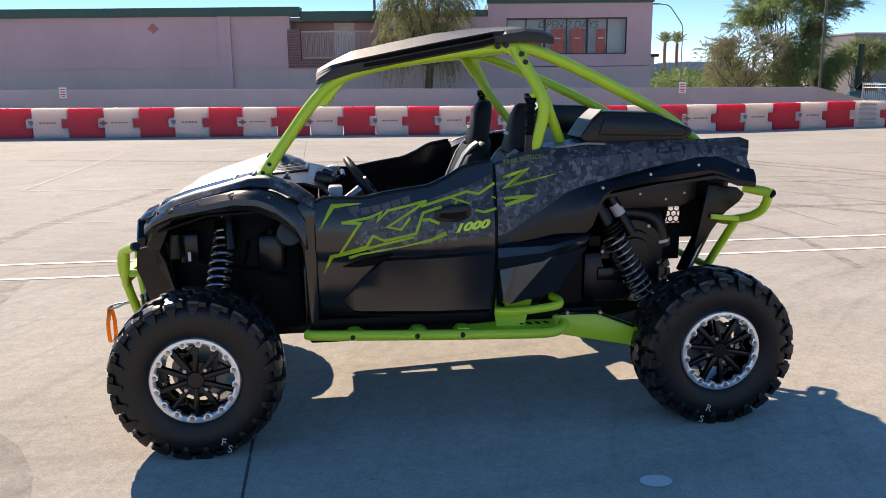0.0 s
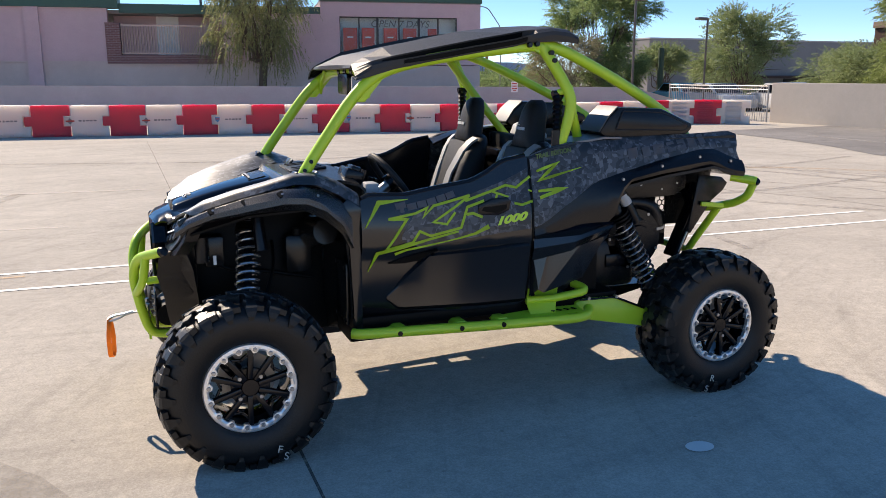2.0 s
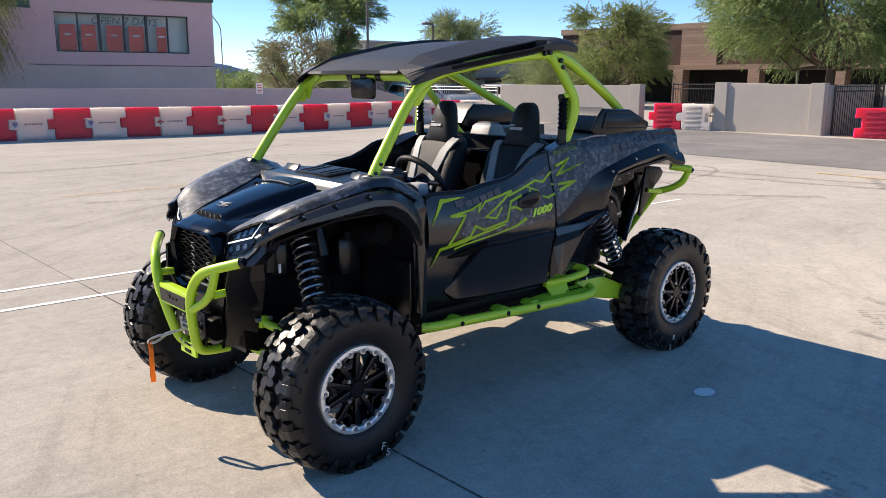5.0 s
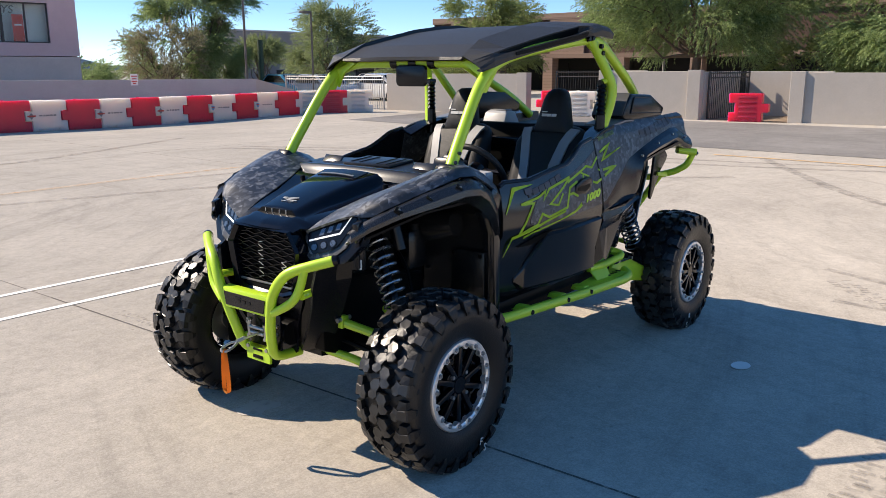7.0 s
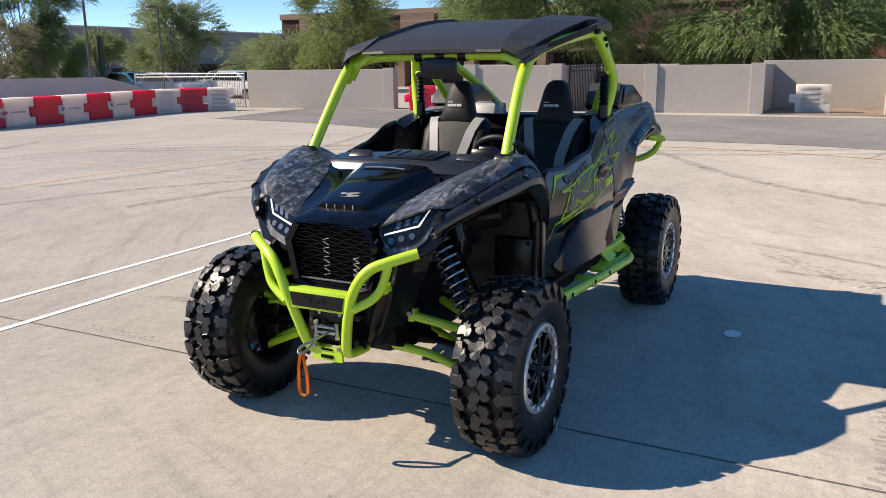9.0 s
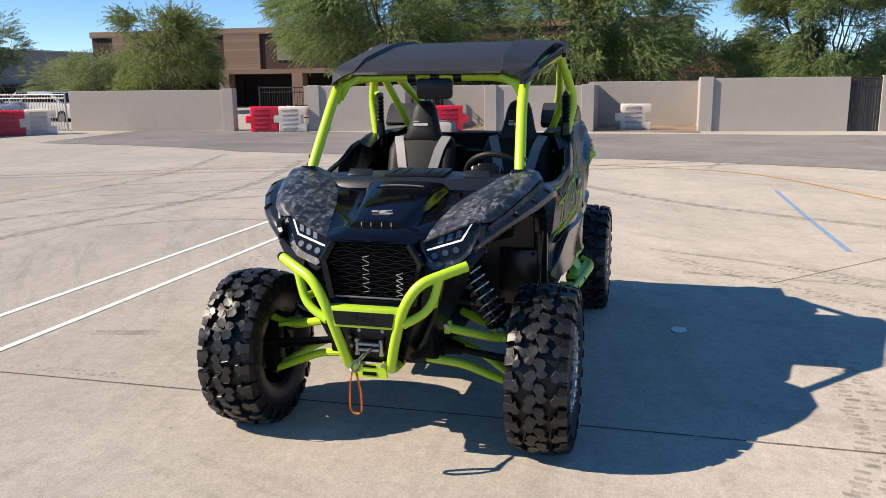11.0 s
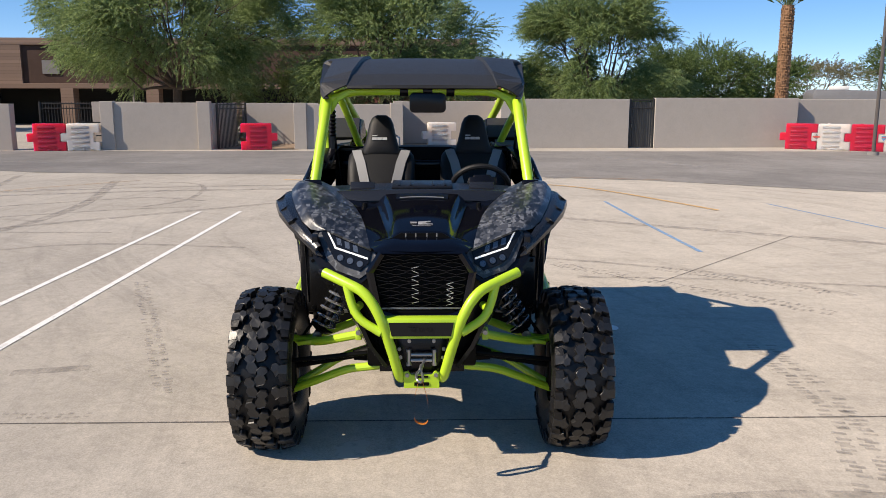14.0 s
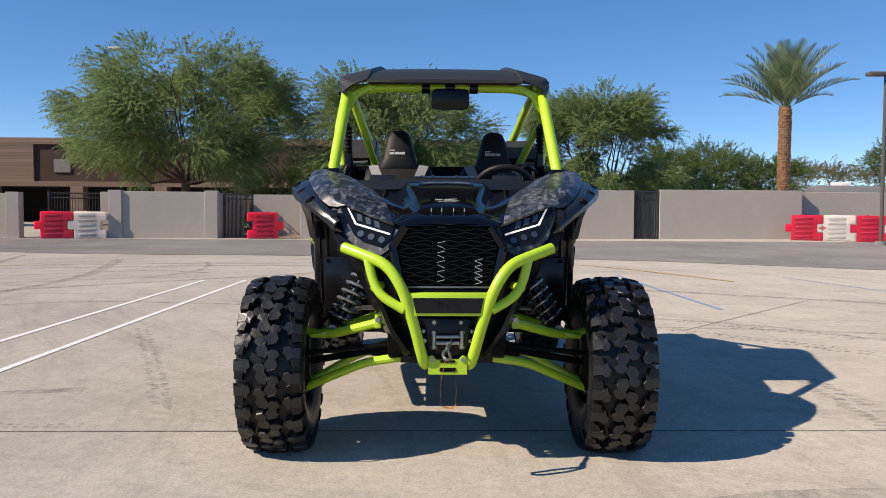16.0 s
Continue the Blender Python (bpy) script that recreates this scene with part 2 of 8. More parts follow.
for m in (M_RED, M_WHITEP):  # thin-walled polyethylene lets light through
    q = m.node_tree.nodes["Principled BSDF"]
    q.inputs["Subsurface Weight"].default_value = 0.9
    q.inputs["Subsurface Radius"].default_value, q.inputs["Subsurface Scale"].default_value = (1.0, 0.85, 0.7), 0.5
M_INK = plain("grey_ink", (0.18, 0.17, 0.17), 0.6)
M_BLUEINK = plain("blue_ink", (0.10, 0.25, 0.42), 0.6)
M_REDINK = plain("red_ink", (0.5, 0.05, 0.03), 0.6)
M_DOORRED = plain("red_poster", (0.62, 0.075, 0.05), 0.5)
M_FENCE = plain("galvanised_bar", (0.33, 0.32, 0.31), 0.5, 0.3)
M_IRON = plain("black_iron", (0.025, 0.025, 0.025), 0.5)
M_POLE = plain("bronze_pole", (0.10, 0.085, 0.075), 0.45)
M_BARK = plain("bark", (0.10, 0.07, 0.05), 0.9, var=0.4, scale=9, bump=0.8, bscale=25)
M_PALMBARK = plain("palm_bark", (0.27, 0.15, 0.08), 0.9, var=0.6, scale=5, bump=0.8, bscale=20)
M_LEAF = leafy("mesquite_leaf", (0.10, 0.155, 0.055), (0.33, 0.42, 0.165), 0.55)
M_LEAF2 = leafy("dark_leaf", (0.06, 0.10, 0.030), (0.21, 0.29, 0.09), 0.5)
M_LEAFY = leafy("yellow_green_leaf", (0.115, 0.15, 0.045), (0.29, 0.345, 0.115), 0.5)
M_LEAFD = leafy("dry_leaf", (0.16, 0.15, 0.09), (0.30, 0.27, 0.15), 0.45)
M_LEAFW = leafy("weeping_leaf", (0.14, 0.15, 0.065), (0.32, 0.33, 0.14), 0.5)
M_LEAFP = leafy("palo_verde_leaf", (0.14, 0.18, 0.075), (0.33, 0.39, 0.18), 0.5)
M_FROND = leafy("palm_frond", (0.13, 0.18, 0.085), (0.33, 0.40, 0.22), 0.3)
M_LINE = worn("white_road_paint", (0.76, 0.745, 0.71), 0.86)
M_ORANGE = worn("orange_road_paint", (0.62, 0.36, 0.13), 0.42)
M_ORANGE2 = worn("fresh_orange_paint", (0.70, 0.42, 0.15), 0.66)
M_BLUEL = worn("blue_chalk", (0.20, 0.40, 0.66), 0.56)
M_FAINT = worn("worn_white_paint", (0.6, 0.56, 0.5), 0.42)
M_SKID = worn("rubber_scuff", (0.20, 0.18, 0.16), 0.31, 6.0)
M_STAIN = worn("dried_water_mark", (0.66, 0.62, 0.56), 0.62, 9.0)
M_TREAD = worn("tread_dust", (0.29, 0.262, 0.228), 0.36, 12.0)
M_JOINT = worn("joint_sealant", (0.10, 0.085, 0.075), 0.66, 22)
M_GLASS = glassy("window_glass", clear=0.98)
# distance haze is mixed into the ridge's own colour as blue
M_MOUNT = plain("far_ridge", (0.20, 0.26, 0.36), 0.9)
M_TERRA = plain("terracotta", (0.45, 0.13, 0.05), 0.7)

LIME = plain("lime_powder_coat", (0.43, 0.64, 0.030), 0.36, var=0.04, scale=4, bump=0.05, bscale=200, coat=0.15)
GLOSS = plain("gloss_black_paint", (0.0025, 0.003, 0.006), 0.08, var=0.1, spec=0.34)
MATTE = plain("black_moulded_plastic", (0.008, 0.008, 0.009), 0.25, var=0.18, bump=0.2, bscale=350, spec=0.28)
DOORP = plain("door_plastic", (0.0092, 0.0096, 0.0115), 0.15, var=0.25, bump=0.05, bscale=260, spec=0.56)
FLAREP = plain("flare_plastic", (0.010, 0.0104, 0.0122), 0.27, var=0.2, bump=0.12, bscale=320, spec=0.72)
SATIN = plain("satin_black_paint", (0.004, 0.004, 0.006), 0.24, var=0.15, spec=0.3)
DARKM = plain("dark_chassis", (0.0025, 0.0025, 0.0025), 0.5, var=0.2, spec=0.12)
# dark carcass holds the shade of the gaps; blocks lighter for dust and sun
RUBBER = plain("tyre_rubber", (0.0075, 0.0073, 0.0076), 0.40, var=0.3, scale=14, bump=0.35, bscale=120, spec=0.32)
LUGR = plain("dusty_tread_rubber", (0.0125, 0.0123, 0.0122), 0.38, var=0.5, scale=20, bump=0.15, bscale=150, spec=0.55)
CAMO = camo("shard_camo_wrap")
# dimmer copy of the camo, with the shade of the sides in its greys
CAMO2 = camo("shard_camo_film", 0.18, 0.88)
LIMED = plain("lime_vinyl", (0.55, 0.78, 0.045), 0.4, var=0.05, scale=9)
LIMEDIM = plain("faded_lime_vinyl", (0.13, 0.18, 0.045), 0.45, var=0.1, scale=9)
GREYL = plain("pale_grey_plastic", (0.36, 0.36, 0.37), 0.45, bump=0.2, bscale=300)
SILVER = plain("machined_silver", (0.72, 0.72, 0.72), 0.33, 0.75, var=0.1, bscale=60)
STEEL = plain("brushed_steel", (0.36, 0.36, 0.36), 0.35, 0.85)
SPRING = plain("grey_spring", (0.34, 0.34, 0.345), 0.24, 0.75)
VINYL = plain("black_vinyl", (0.012, 0.012, 0.013), 0.52, bump=0.3, bscale=260, spec=0.3)
COWLG = plain("black_cowl_plastic", (0.014, 0.014, 0.015), 0.21, bump=0.03, bscale=300, spec=0.75)
COWLP = plain("grey_cowl_plastic", (0.035, 0.035, 0.037), 0.36, bump=0.1, bscale=300, spec=0.5)
DASHP = plain("dash_plastic", (0.010, 0.010, 0.012), 0.30, bump=0.2, bscale=300, spec=0.28)
VGREY = plain("grey_vinyl", (0.27, 0.27, 0.275), 0.55, bump=0.3, bscale=260)
GREYP = plain("grey_plastic", (0.16, 0.16, 0.165), 0.42, bump=0.2, bscale=300)
LINER = plain("liner_plastic", (0.0085, 0.0083, 0.0085), 0.24, var=0.25, scale=8, bump=0.06, bscale=160, spec=0.36)
ROOFM = plain("roof_plastic", (0.027, 0.0265, 0.0265), 0.48, bump=0.3, bscale=320, var=0.15, spec=0.36)
DECALG = plain("grey_decal", (0.15, 0.153, 0.168), 0.4)
DECALW = plain("pale_decal", (0.5, 0.5, 0.5), 0.45)
LED = plain("white_light_guide", (0.9, 0.90, 0.88), 0.3, emit=0.3)
LENS = plain("dark_lens", (0.008, 0.009, 0.012), 0.08, spec=0.3)
REFL = plain("lamp_reflector", (0.13, 0.15, 0.175), 0.28, 0.8)
STRAP = plain("orange_webbing", (0.68, 0.27, 0.045), 0.8, bump=0.5, bscale=400)
MIRROR = plain("mirror", (0.85, 0.85, 0.85), 0.02, 1.0, var=0.0, rvar=0)
CHALK = plain("chalk", (0.6, 0.55, 0.5), 0.9)
BRAKE = plain("brake_disc", (0.3, 0.29, 0.28), 0.4, 0.9)


# ---- builders ----
def part(name, bm, material, parent=None, label="", smooth=35):
    """Links a bmesh as one mesh object, under a thing or a part."""
    bm.normal_update()
    me = bpy.data.meshes.new(name)
    bm.to_mesh(me)
    bm.free()
    me.materials.append(material)
    if smooth:
        me.shade_smooth()
        me.set_sharp_from_angle(angle=radians(smooth))
    ob = new(name, me)
    if parent:
        ob.parent = parent
    if label:
        ob["label"] = label
    return ob


def again(ob, m, parent):
    """A second object on the same mesh, with its sub-parts, under parent."""
    o = ob.copy()
    scene.collection.objects.link(o)
    o.parent = parent
    o.matrix_basis = m
    for c in ob.children:
        again(c, c.matrix_basis.copy(), o)
    return o


def empty(name, m, label, category, group="", kind=""):
    ob = new(name)
    ob.matrix_basis = m
    ob.empty_display_size = 0.2
    return tagged(ob, label, category, group, kind)


def box(bm, c, s, rot=None, bev=0.0):
    """A box of size s centred on c."""
    m = Matrix.Translation(c) @ (rot.to_4x4() if rot else Matrix.Identity(4)) @ Matrix.Diagonal((*s, 1))
    r = bmesh.ops.create_cube(bm, size=1, matrix=m)
    if bev:
        es = list({e for v in r["verts"] for e in v.link_edges})
        bmesh.ops.bevel(bm, geom=es, offset=bev, segments=2, affect="EDGES", profile=0.5)
    return bm


def B(c, s, rot=None, bev=0.0):
    return box(bmesh.new(), c, s, rot, bev)


def cyl(bm, a, b, r, r2=None, seg=16, caps=True):
    a, b = Vector(a), Vector(b)
    d = b - a
    q = d.to_track_quat("Z", "Y").to_matrix().to_4x4()
    bmesh.ops.create_cone(bm, cap_ends=caps, segments=seg, radius1=r, radius2=r if r2 is None else r2, depth=d.length, matrix=Matrix.Translation((a + b) / 2) @ q)
    return bm


def rounded(pts, r, n=5):
    """A polyline with its corners turned into arcs."""
    pts = [Vector(p) for p in pts]
    out = [pts[0]]
    for a, b, c in zip(pts, pts[1:], pts[2:]):
        d1 = min(r, (a - b).length * 0.48)
        d2 = min(r, (c - b).length * 0.48)
        p, q = b + (a - b).normalized() * d1, b + (c - b).normalized() * d2
        for i in range(n + 1):
            t = i / n
            out.append(p * (1 - t) ** 2 + b * 2 * t * (1 - t) + q * t * t)
    out.append(pts[-1])
    return out


def sweep(bm, pts, r, seg=12, rnd=0.07, n=5, flat=1.0):
    """A tube along a polyline with rounded bends."""
    path = rounded(pts, rnd, n) if rnd and len(pts) > 2 else [Vector(p) for p in pts]
    tang = []
    for i, p in enumerate(path):
        a, b = path[max(i - 1, 0)], path[min(i + 1, len(path) - 1)]
        tang.append((b - a).normalized())
    up = Vector((0, 0, 1)) if abs(tang[0].z) < 0.9 else Vector((1, 0, 0))
    side = tang[0].cross(up).normalized()
    rings = []
    for p, t in zip(path, tang):
        side = (side - t * side.dot(t)).normalized()
        o = t.cross(side)
        rings.append([bm.verts.new(p + (side * math.cos(k) + o * math.sin(k) * flat) * r) for k in (2 * math.pi * j / seg for j in range(seg))])
    for a, b in zip(rings, rings[1:]):
        for j in range(seg):
            bm.faces.new((a[j], a[(j + 1) % seg], b[(j + 1) % seg], b[j]))
    bm.faces.new(rings[0][::-1])
    bm.faces.new(rings[-1])
    return bm


def tube(pts, r, seg=12, rnd=0.07):
    return sweep(bmesh.new(), pts, r, seg, rnd)


def prism(bm, pts, axis, a, b):
    """A polygon in the plane across an axis ('x', 'y' or 'z'), drawn out from a to b."""
    def at(p, v):
        return {"x": (v, p[0], p[1]), "y": (p[0], v, p[1]), "z": (p[0], p[1], v)}[axis]
    lo, hi = [bm.verts.new(at(p, a)) for p in pts], [bm.verts.new(at(p, b)) for p in pts]
    n = len(pts)
    fs = [bm.faces.new(lo), bm.faces.new(hi[::-1])]
    for i in range(n):
        fs.append(bm.faces.new((lo[i], hi[i], hi[(i + 1) % n], lo[(i + 1) % n])))
    bmesh.ops.recalc_face_normals(bm, faces=fs)
    return bm


def P(pts, axis, a, b, bev=0.0):
    bm = prism(bmesh.new(), pts, axis, a, b)
    if bev:
        bmesh.ops.bevel(bm, geom=bm.edges[:], offset=bev, segments=2, affect="EDGES", profile=0.5)
    return bm


def loft(rows, thick=0.012, subdiv=0):
    """A sheet through rows of points, given a thickness inwards."""
    bm = bmesh.new()
    vs = [[bm.verts.new(p) for p in row] for row in rows]
    for a, b in zip(vs, vs[1:]):
        for i in range(len(a) - 1):
            bm.faces.new((a[i], a[i + 1], b[i + 1], b[i]))
    if subdiv:
        bmesh.ops.subdivide_edges(bm, edges=bm.edges[:], cuts=subdiv, use_grid_fill=True, smooth=0.6)
    bmesh.ops.recalc_face_normals(bm, faces=bm.faces[:])
    if thick:
        bmesh.ops.solidify(bm, geom=bm.faces[:], thickness=thick)
        bmesh.ops.recalc_face_normals(bm, faces=bm.faces[:])
    return bm


def interp(table, x):
    """Straight-line lookup in pairs."""
    if x <= table[0][0]:
        return table[0][1]
    for (a, u), (b, v) in zip(table, table[1:]):
        if x <= b:
            return u + (v - u) * (x - a) / (b - a)
    return table[-1][1]


def frange(a, b, n):
    return [a + (b - a) * i / n for i in range(n + 1)]


def letters(text, size, shear=0.0, bold=0.0):
    """Text as a flat mesh in the xy plane, centred."""
    cu = bpy.data.curves.new("text", "FONT")
    cu.body, cu.size, cu.align_x, cu.align_y, cu.shear, cu.extrude = text, size, "CENTER", "CENTER", shear, 0.001
    cu.offset = bold
    ob = bpy.data.objects.new("text", cu)
    scene.collection.objects.link(ob)
    me = bpy.data.meshes.new_from_object(ob.evaluated_get(bpy.context.evaluated_depsgraph_get()))
    bm = bmesh.new()
    bm.from_mesh(me)
    bpy.data.objects.remove(ob)
    bpy.data.meshes.remove(me)
    return bm

# ---- ground ----
def gz(x, y):
    """Height of the lot: level round the vehicle, with a slight fall towards it from the north-west and the east wall."""
    return 0.015 + max(0.0, min(y, 24) - 7) * (0.0015 + 0.0006 * max(0.0, 8 - max(x, -12))) + max(0.0, min(x, 21) - 12) * 0.0115


bm = bmesh.new()
gx = [-3000, -60] + [-20 + 2 * k for k in range(17)] + [21, 60, 3000]
gy = [-3000, -60, -10, 7] + [7 + k for k in range(1, 18)] + [60, 3000]
gv = [[bm.verts.new((x, y, gz(x, y))) for x in gx] for y in gy]
for p, q in zip(gv, gv[1:]):
    for k in range(len(gx) - 1):
        bm.faces.new((p[k], p[k + 1], q[k + 1], q[k]))
tagged(part("ground", bm, M_CONC, smooth=0), "sunlit tan concrete lot with stains and scuffs", "ground", kind="structure")


def flat(name, pts, z, mat, label, cat, kind="structure"):
    """A flat patch lying on the ground."""
    bm = bmesh.new()
    bm.faces.new([bm.verts.new((x, y, z)) for x, y in pts])
    bmesh.ops.recalc_face_normals(bm, faces=bm.faces[:])
    if bm.faces[:][0].normal.z < 0:
        bmesh.ops.reverse_faces(bm, faces=bm.faces[:])
    return tagged(part(name, bm, mat, smooth=0), label, cat, kind=kind)


def stripe(name, pts, w, z, mat, label, cat, kind="structure", rnd=0.0):
    """A painted or worn stripe of width w along a line on the ground."""
    path = rounded([(x, y, 0) for x, y in pts], rnd, 8) if rnd else [Vector((x, y, 0)) for x, y in pts]
    fine = [path[0]]
    for p, q in zip(path, path[1:]):
        m = max(1, int((q - p).length / 0.8))
        fine += [p + (q - p) * k / m for k in range(1, m + 1)]
    path = fine
    bm = bmesh.new()
    prev = None
    for i, p in enumerate(path):
        t = (path[min(i + 1, len(path) - 1)] - path[max(i - 1, 0)]).normalized()
        s = Vector((-t.y, t.x, 0)) * w / 2
        row = [bm.verts.new((q.x, q.y, z + gz(q.x, q.y) + (0.004 if q.y > 7 else 0))) for q in (p + s, p - s)]
        if prev:
            bm.faces.new((prev[0], prev[1], row[1], row[0]))
        prev = row
    return tagged(part(name, bm, mat, smooth=0), label, cat, kind=kind)


for nm, xs, m, lab, cat in (("road", (None, 20.4), M_ASPH, "grey asphalt drive lane in front of the boundary wall", "road"), ("pavement", (20.4, 26.5), M_CONC, "pale concrete apron along the wall foot", "pavement")):
    bm = bmesh.new()
    prev = None
    for y in (-60, -8.2, -4.8, -1, 2, 7, 9, 11, 13, 15, 16.5):
        lo = xs[0] or interp([(-60, 5.0), (-8.2, 9.8), (-4.8, 12.0), (-1, 13.1), (6.2, 13.4), (9, 13.7), (11.8, 14.8), (16.5, 15.3)], y)
        row = [bm.verts.new((x, y, gz(x, y) + 0.006)) for x in (lo, (lo + xs[1]) / 2 if xs[0] is None else 21.0, xs[1])]
        if prev:
            for k in range(2):
                bm.faces.new((prev[k], prev[k + 1], row[k + 1], row[k]))
        prev = row
    tagged(part(nm, bm, m, smooth=0), lab, cat, kind="structure")
for y0, y1 in ((12.7, 10.2), (6.6, 4.1), (0.8, -2.5)):
    flat("gravel_bed", [(21.0, y0), (26.6, y0), (26.6, y1), (21.0, y1)], 0.012 + gz(22, max(y0, y1)), M_GRAVEL, "brown gravel bed in a wall recess", "gravel bed")
for pts, w in (([(-1.2, 18), (-1.07, 3.2)], 0.007), ([(-1.07, 3.2), (-1.06, 2.4), (-1.03, -2.4), (-0.95, -12)], 0.014), 
               ([(2.26, -2.23), (4.86, -4.64)], 0.013), ([(5.6, 22), (5.2, 4)], 0.012), ([(-12, 12.8), (18, 12.2)], 0.012)):
    stripe("slab_joint", pts, w, 0.003, M_JOINT, "dark sealed joint between concrete slabs", "joint")
stripe("parking_line", [(-9.5, 3.66), (-2.66, 3.575), (1.28, 3.51), (7.17, 3.42)], 0.062, 0.004, M_LINE, "white painted parking line", "painted line")
stripe("parking_line", [(-9.5, 3.05), (-2.44, 2.945), (0.14, 2.89), (7.19, 2.81)], 0.062, 0.004, M_LINE, "white painted parking line", "painted line")
stripe("parking_line", [(-5.48, 9.12), (-1.2, 8.82)], 0.06, 0.006, M_FAINT, "faded thin white painted line", "painted line")
stripe("parking_line", [(-5.48, 9.12), (-5.3, 15.6)], 0.07, 0.006, M_FAINT, "faded thin white painted line", "painted line")
stripe("parking_line", [(-4.2, 6.0), (-2.4, 5.9)], 0.05, 0.006, M_FAINT, "faded thin white painted line", "painted line")
stripe("lane_line", [(0.4, 8.82), (4.4, 8.94), (9.6, 8.3), (12.0, 6.0)], 0.08, 0.008, M_ORANGE, "worn orange curved lane line", "painted line", rnd=2)
stripe("lane_line", [(12.1, 3), (11.9, -0.3), (11.1, -2.66), (9.9, -3.5), (7.25, -4.55)], 0.085, 0.011, M_ORANGE2, "worn orange curved lane line", "painted line", rnd=1)
stripe("lane_line", [(12.6, -3.2), (11.5, -7.5), (9.5, -12)], 0.08, 0.008, M_ORANGE, "worn orange curved lane line", "painted line", rnd=1)
stripe("lane_line", [(-3.4, 3.38), (-2.6, 3.42)], 0.05, 0.007, M_ORANGE, "short worn orange dash", "painted line")
stripe("chalk_line", [(8.37, -3.03), (6.0, -3.06), (3.77, -3.12)], 0.06, 0.007, M_BLUEL, "blue chalk survey line on the slab", "painted line")
stripe("chalk_line", [(8.05, -5.65), (5.2, -6.2)], 0.045, 0.007, M_BLUEL, "blue chalk survey line on the slab", "painted line")
stripe("lane_line", [(17.5, -3.7), (17.5, -6.8)], 0.10, 0.008, M_FAINT, "faded white stop bar", "painted line")
stripe("lane_line", [(18.4, -4.9), (16.2, -6.3), (12.9, -8.35), (9, -10.5)], 0.09, 0.008, M_FAINT, "faded white lane line", "painted line")
stripe("lane_line", [(16.5, 14), (16.2, 6)], 0.10, 0.008, M_FAINT, "faded white lane line", "painted line")
bm = bmesh.new()
bmesh.ops.create_circle(bm, cap_ends=True, segments=24, radius=0.062, matrix=Matrix.Translation((0.716, -1.424, 0.020)) @ Matrix.Diagonal((1.15, 0.85, 1, 1)))
tagged(part("paint_spot", bm, M_WHITE, smooth=0), "round white paint spot on the slab", "paint spot", kind="structure")
bm = bmesh.new()
rs = random.Random(3)
vs = [bm.verts.new((-1.41 + 0.12 * math.cos(a) * rs.uniform(0.6, 1.2), 0.32 + 0.10 * math.sin(a) * rs.uniform(0.6, 1.2), 0.020)) for a in (2 * math.pi * k / 16 for k in range(16))]
bm.faces.new(vs)
tagged(part("stain", bm, M_STAIN, smooth=0), "pale dried water stain on the slab", "stain", kind="structure")


def tread_print(pts, w, step):
    """A row of lug marks left by a rolling tyre."""
    path = rounded([(x, y, 0) for x, y in pts], 1.0, 8)
    bm = bmesh.new()
    rs = random.Random(9)
    for a, b in zip(path, path[1:]):
        t = (b - a).normalized()
        s = Vector((-t.y, t.x, 0))
        k = 0.0
        while k < (b - a).length:
            for side in (-1, 1):
                if rs.random() < 0.75:
                    c = a + t * k + s * side * w * rs.uniform(0.15, 0.4)
                    d, e = t * step * 0.3, s * w * 0.16
                    bm.faces.new([bm.verts.new((q.x, q.y, 0.0185)) for q in (c - d - e, c + d - e, c + d + e, c - d + e)])
            k += step
    return part("tread_print", bm, M_TREAD, smooth=0)


for w, pts in ((0.22, [(3.12, -1.38), (2.0, -2.44), (1.48, -2.97), (1.1, -3.3)]), (0.22, [(2.88, -2.4), (2.29, -3.12), (1.79, -3.59)]), (0.22, [(0.26, -2.36), (-0.75, -2.32), (-1.16, -2.27), (-1.89, -2.01)]),
               (0.085, [(-0.95, 2.44), (-0.95, 1.76)]), (0.13, [(2.3, 2.63), (0.58, 1.94), (-0.66, 1.47)])):
    tagged(tread_print(pts, w, 0.05), "dusty tyre tread print on the concrete", "tyre mark", kind="stuff")
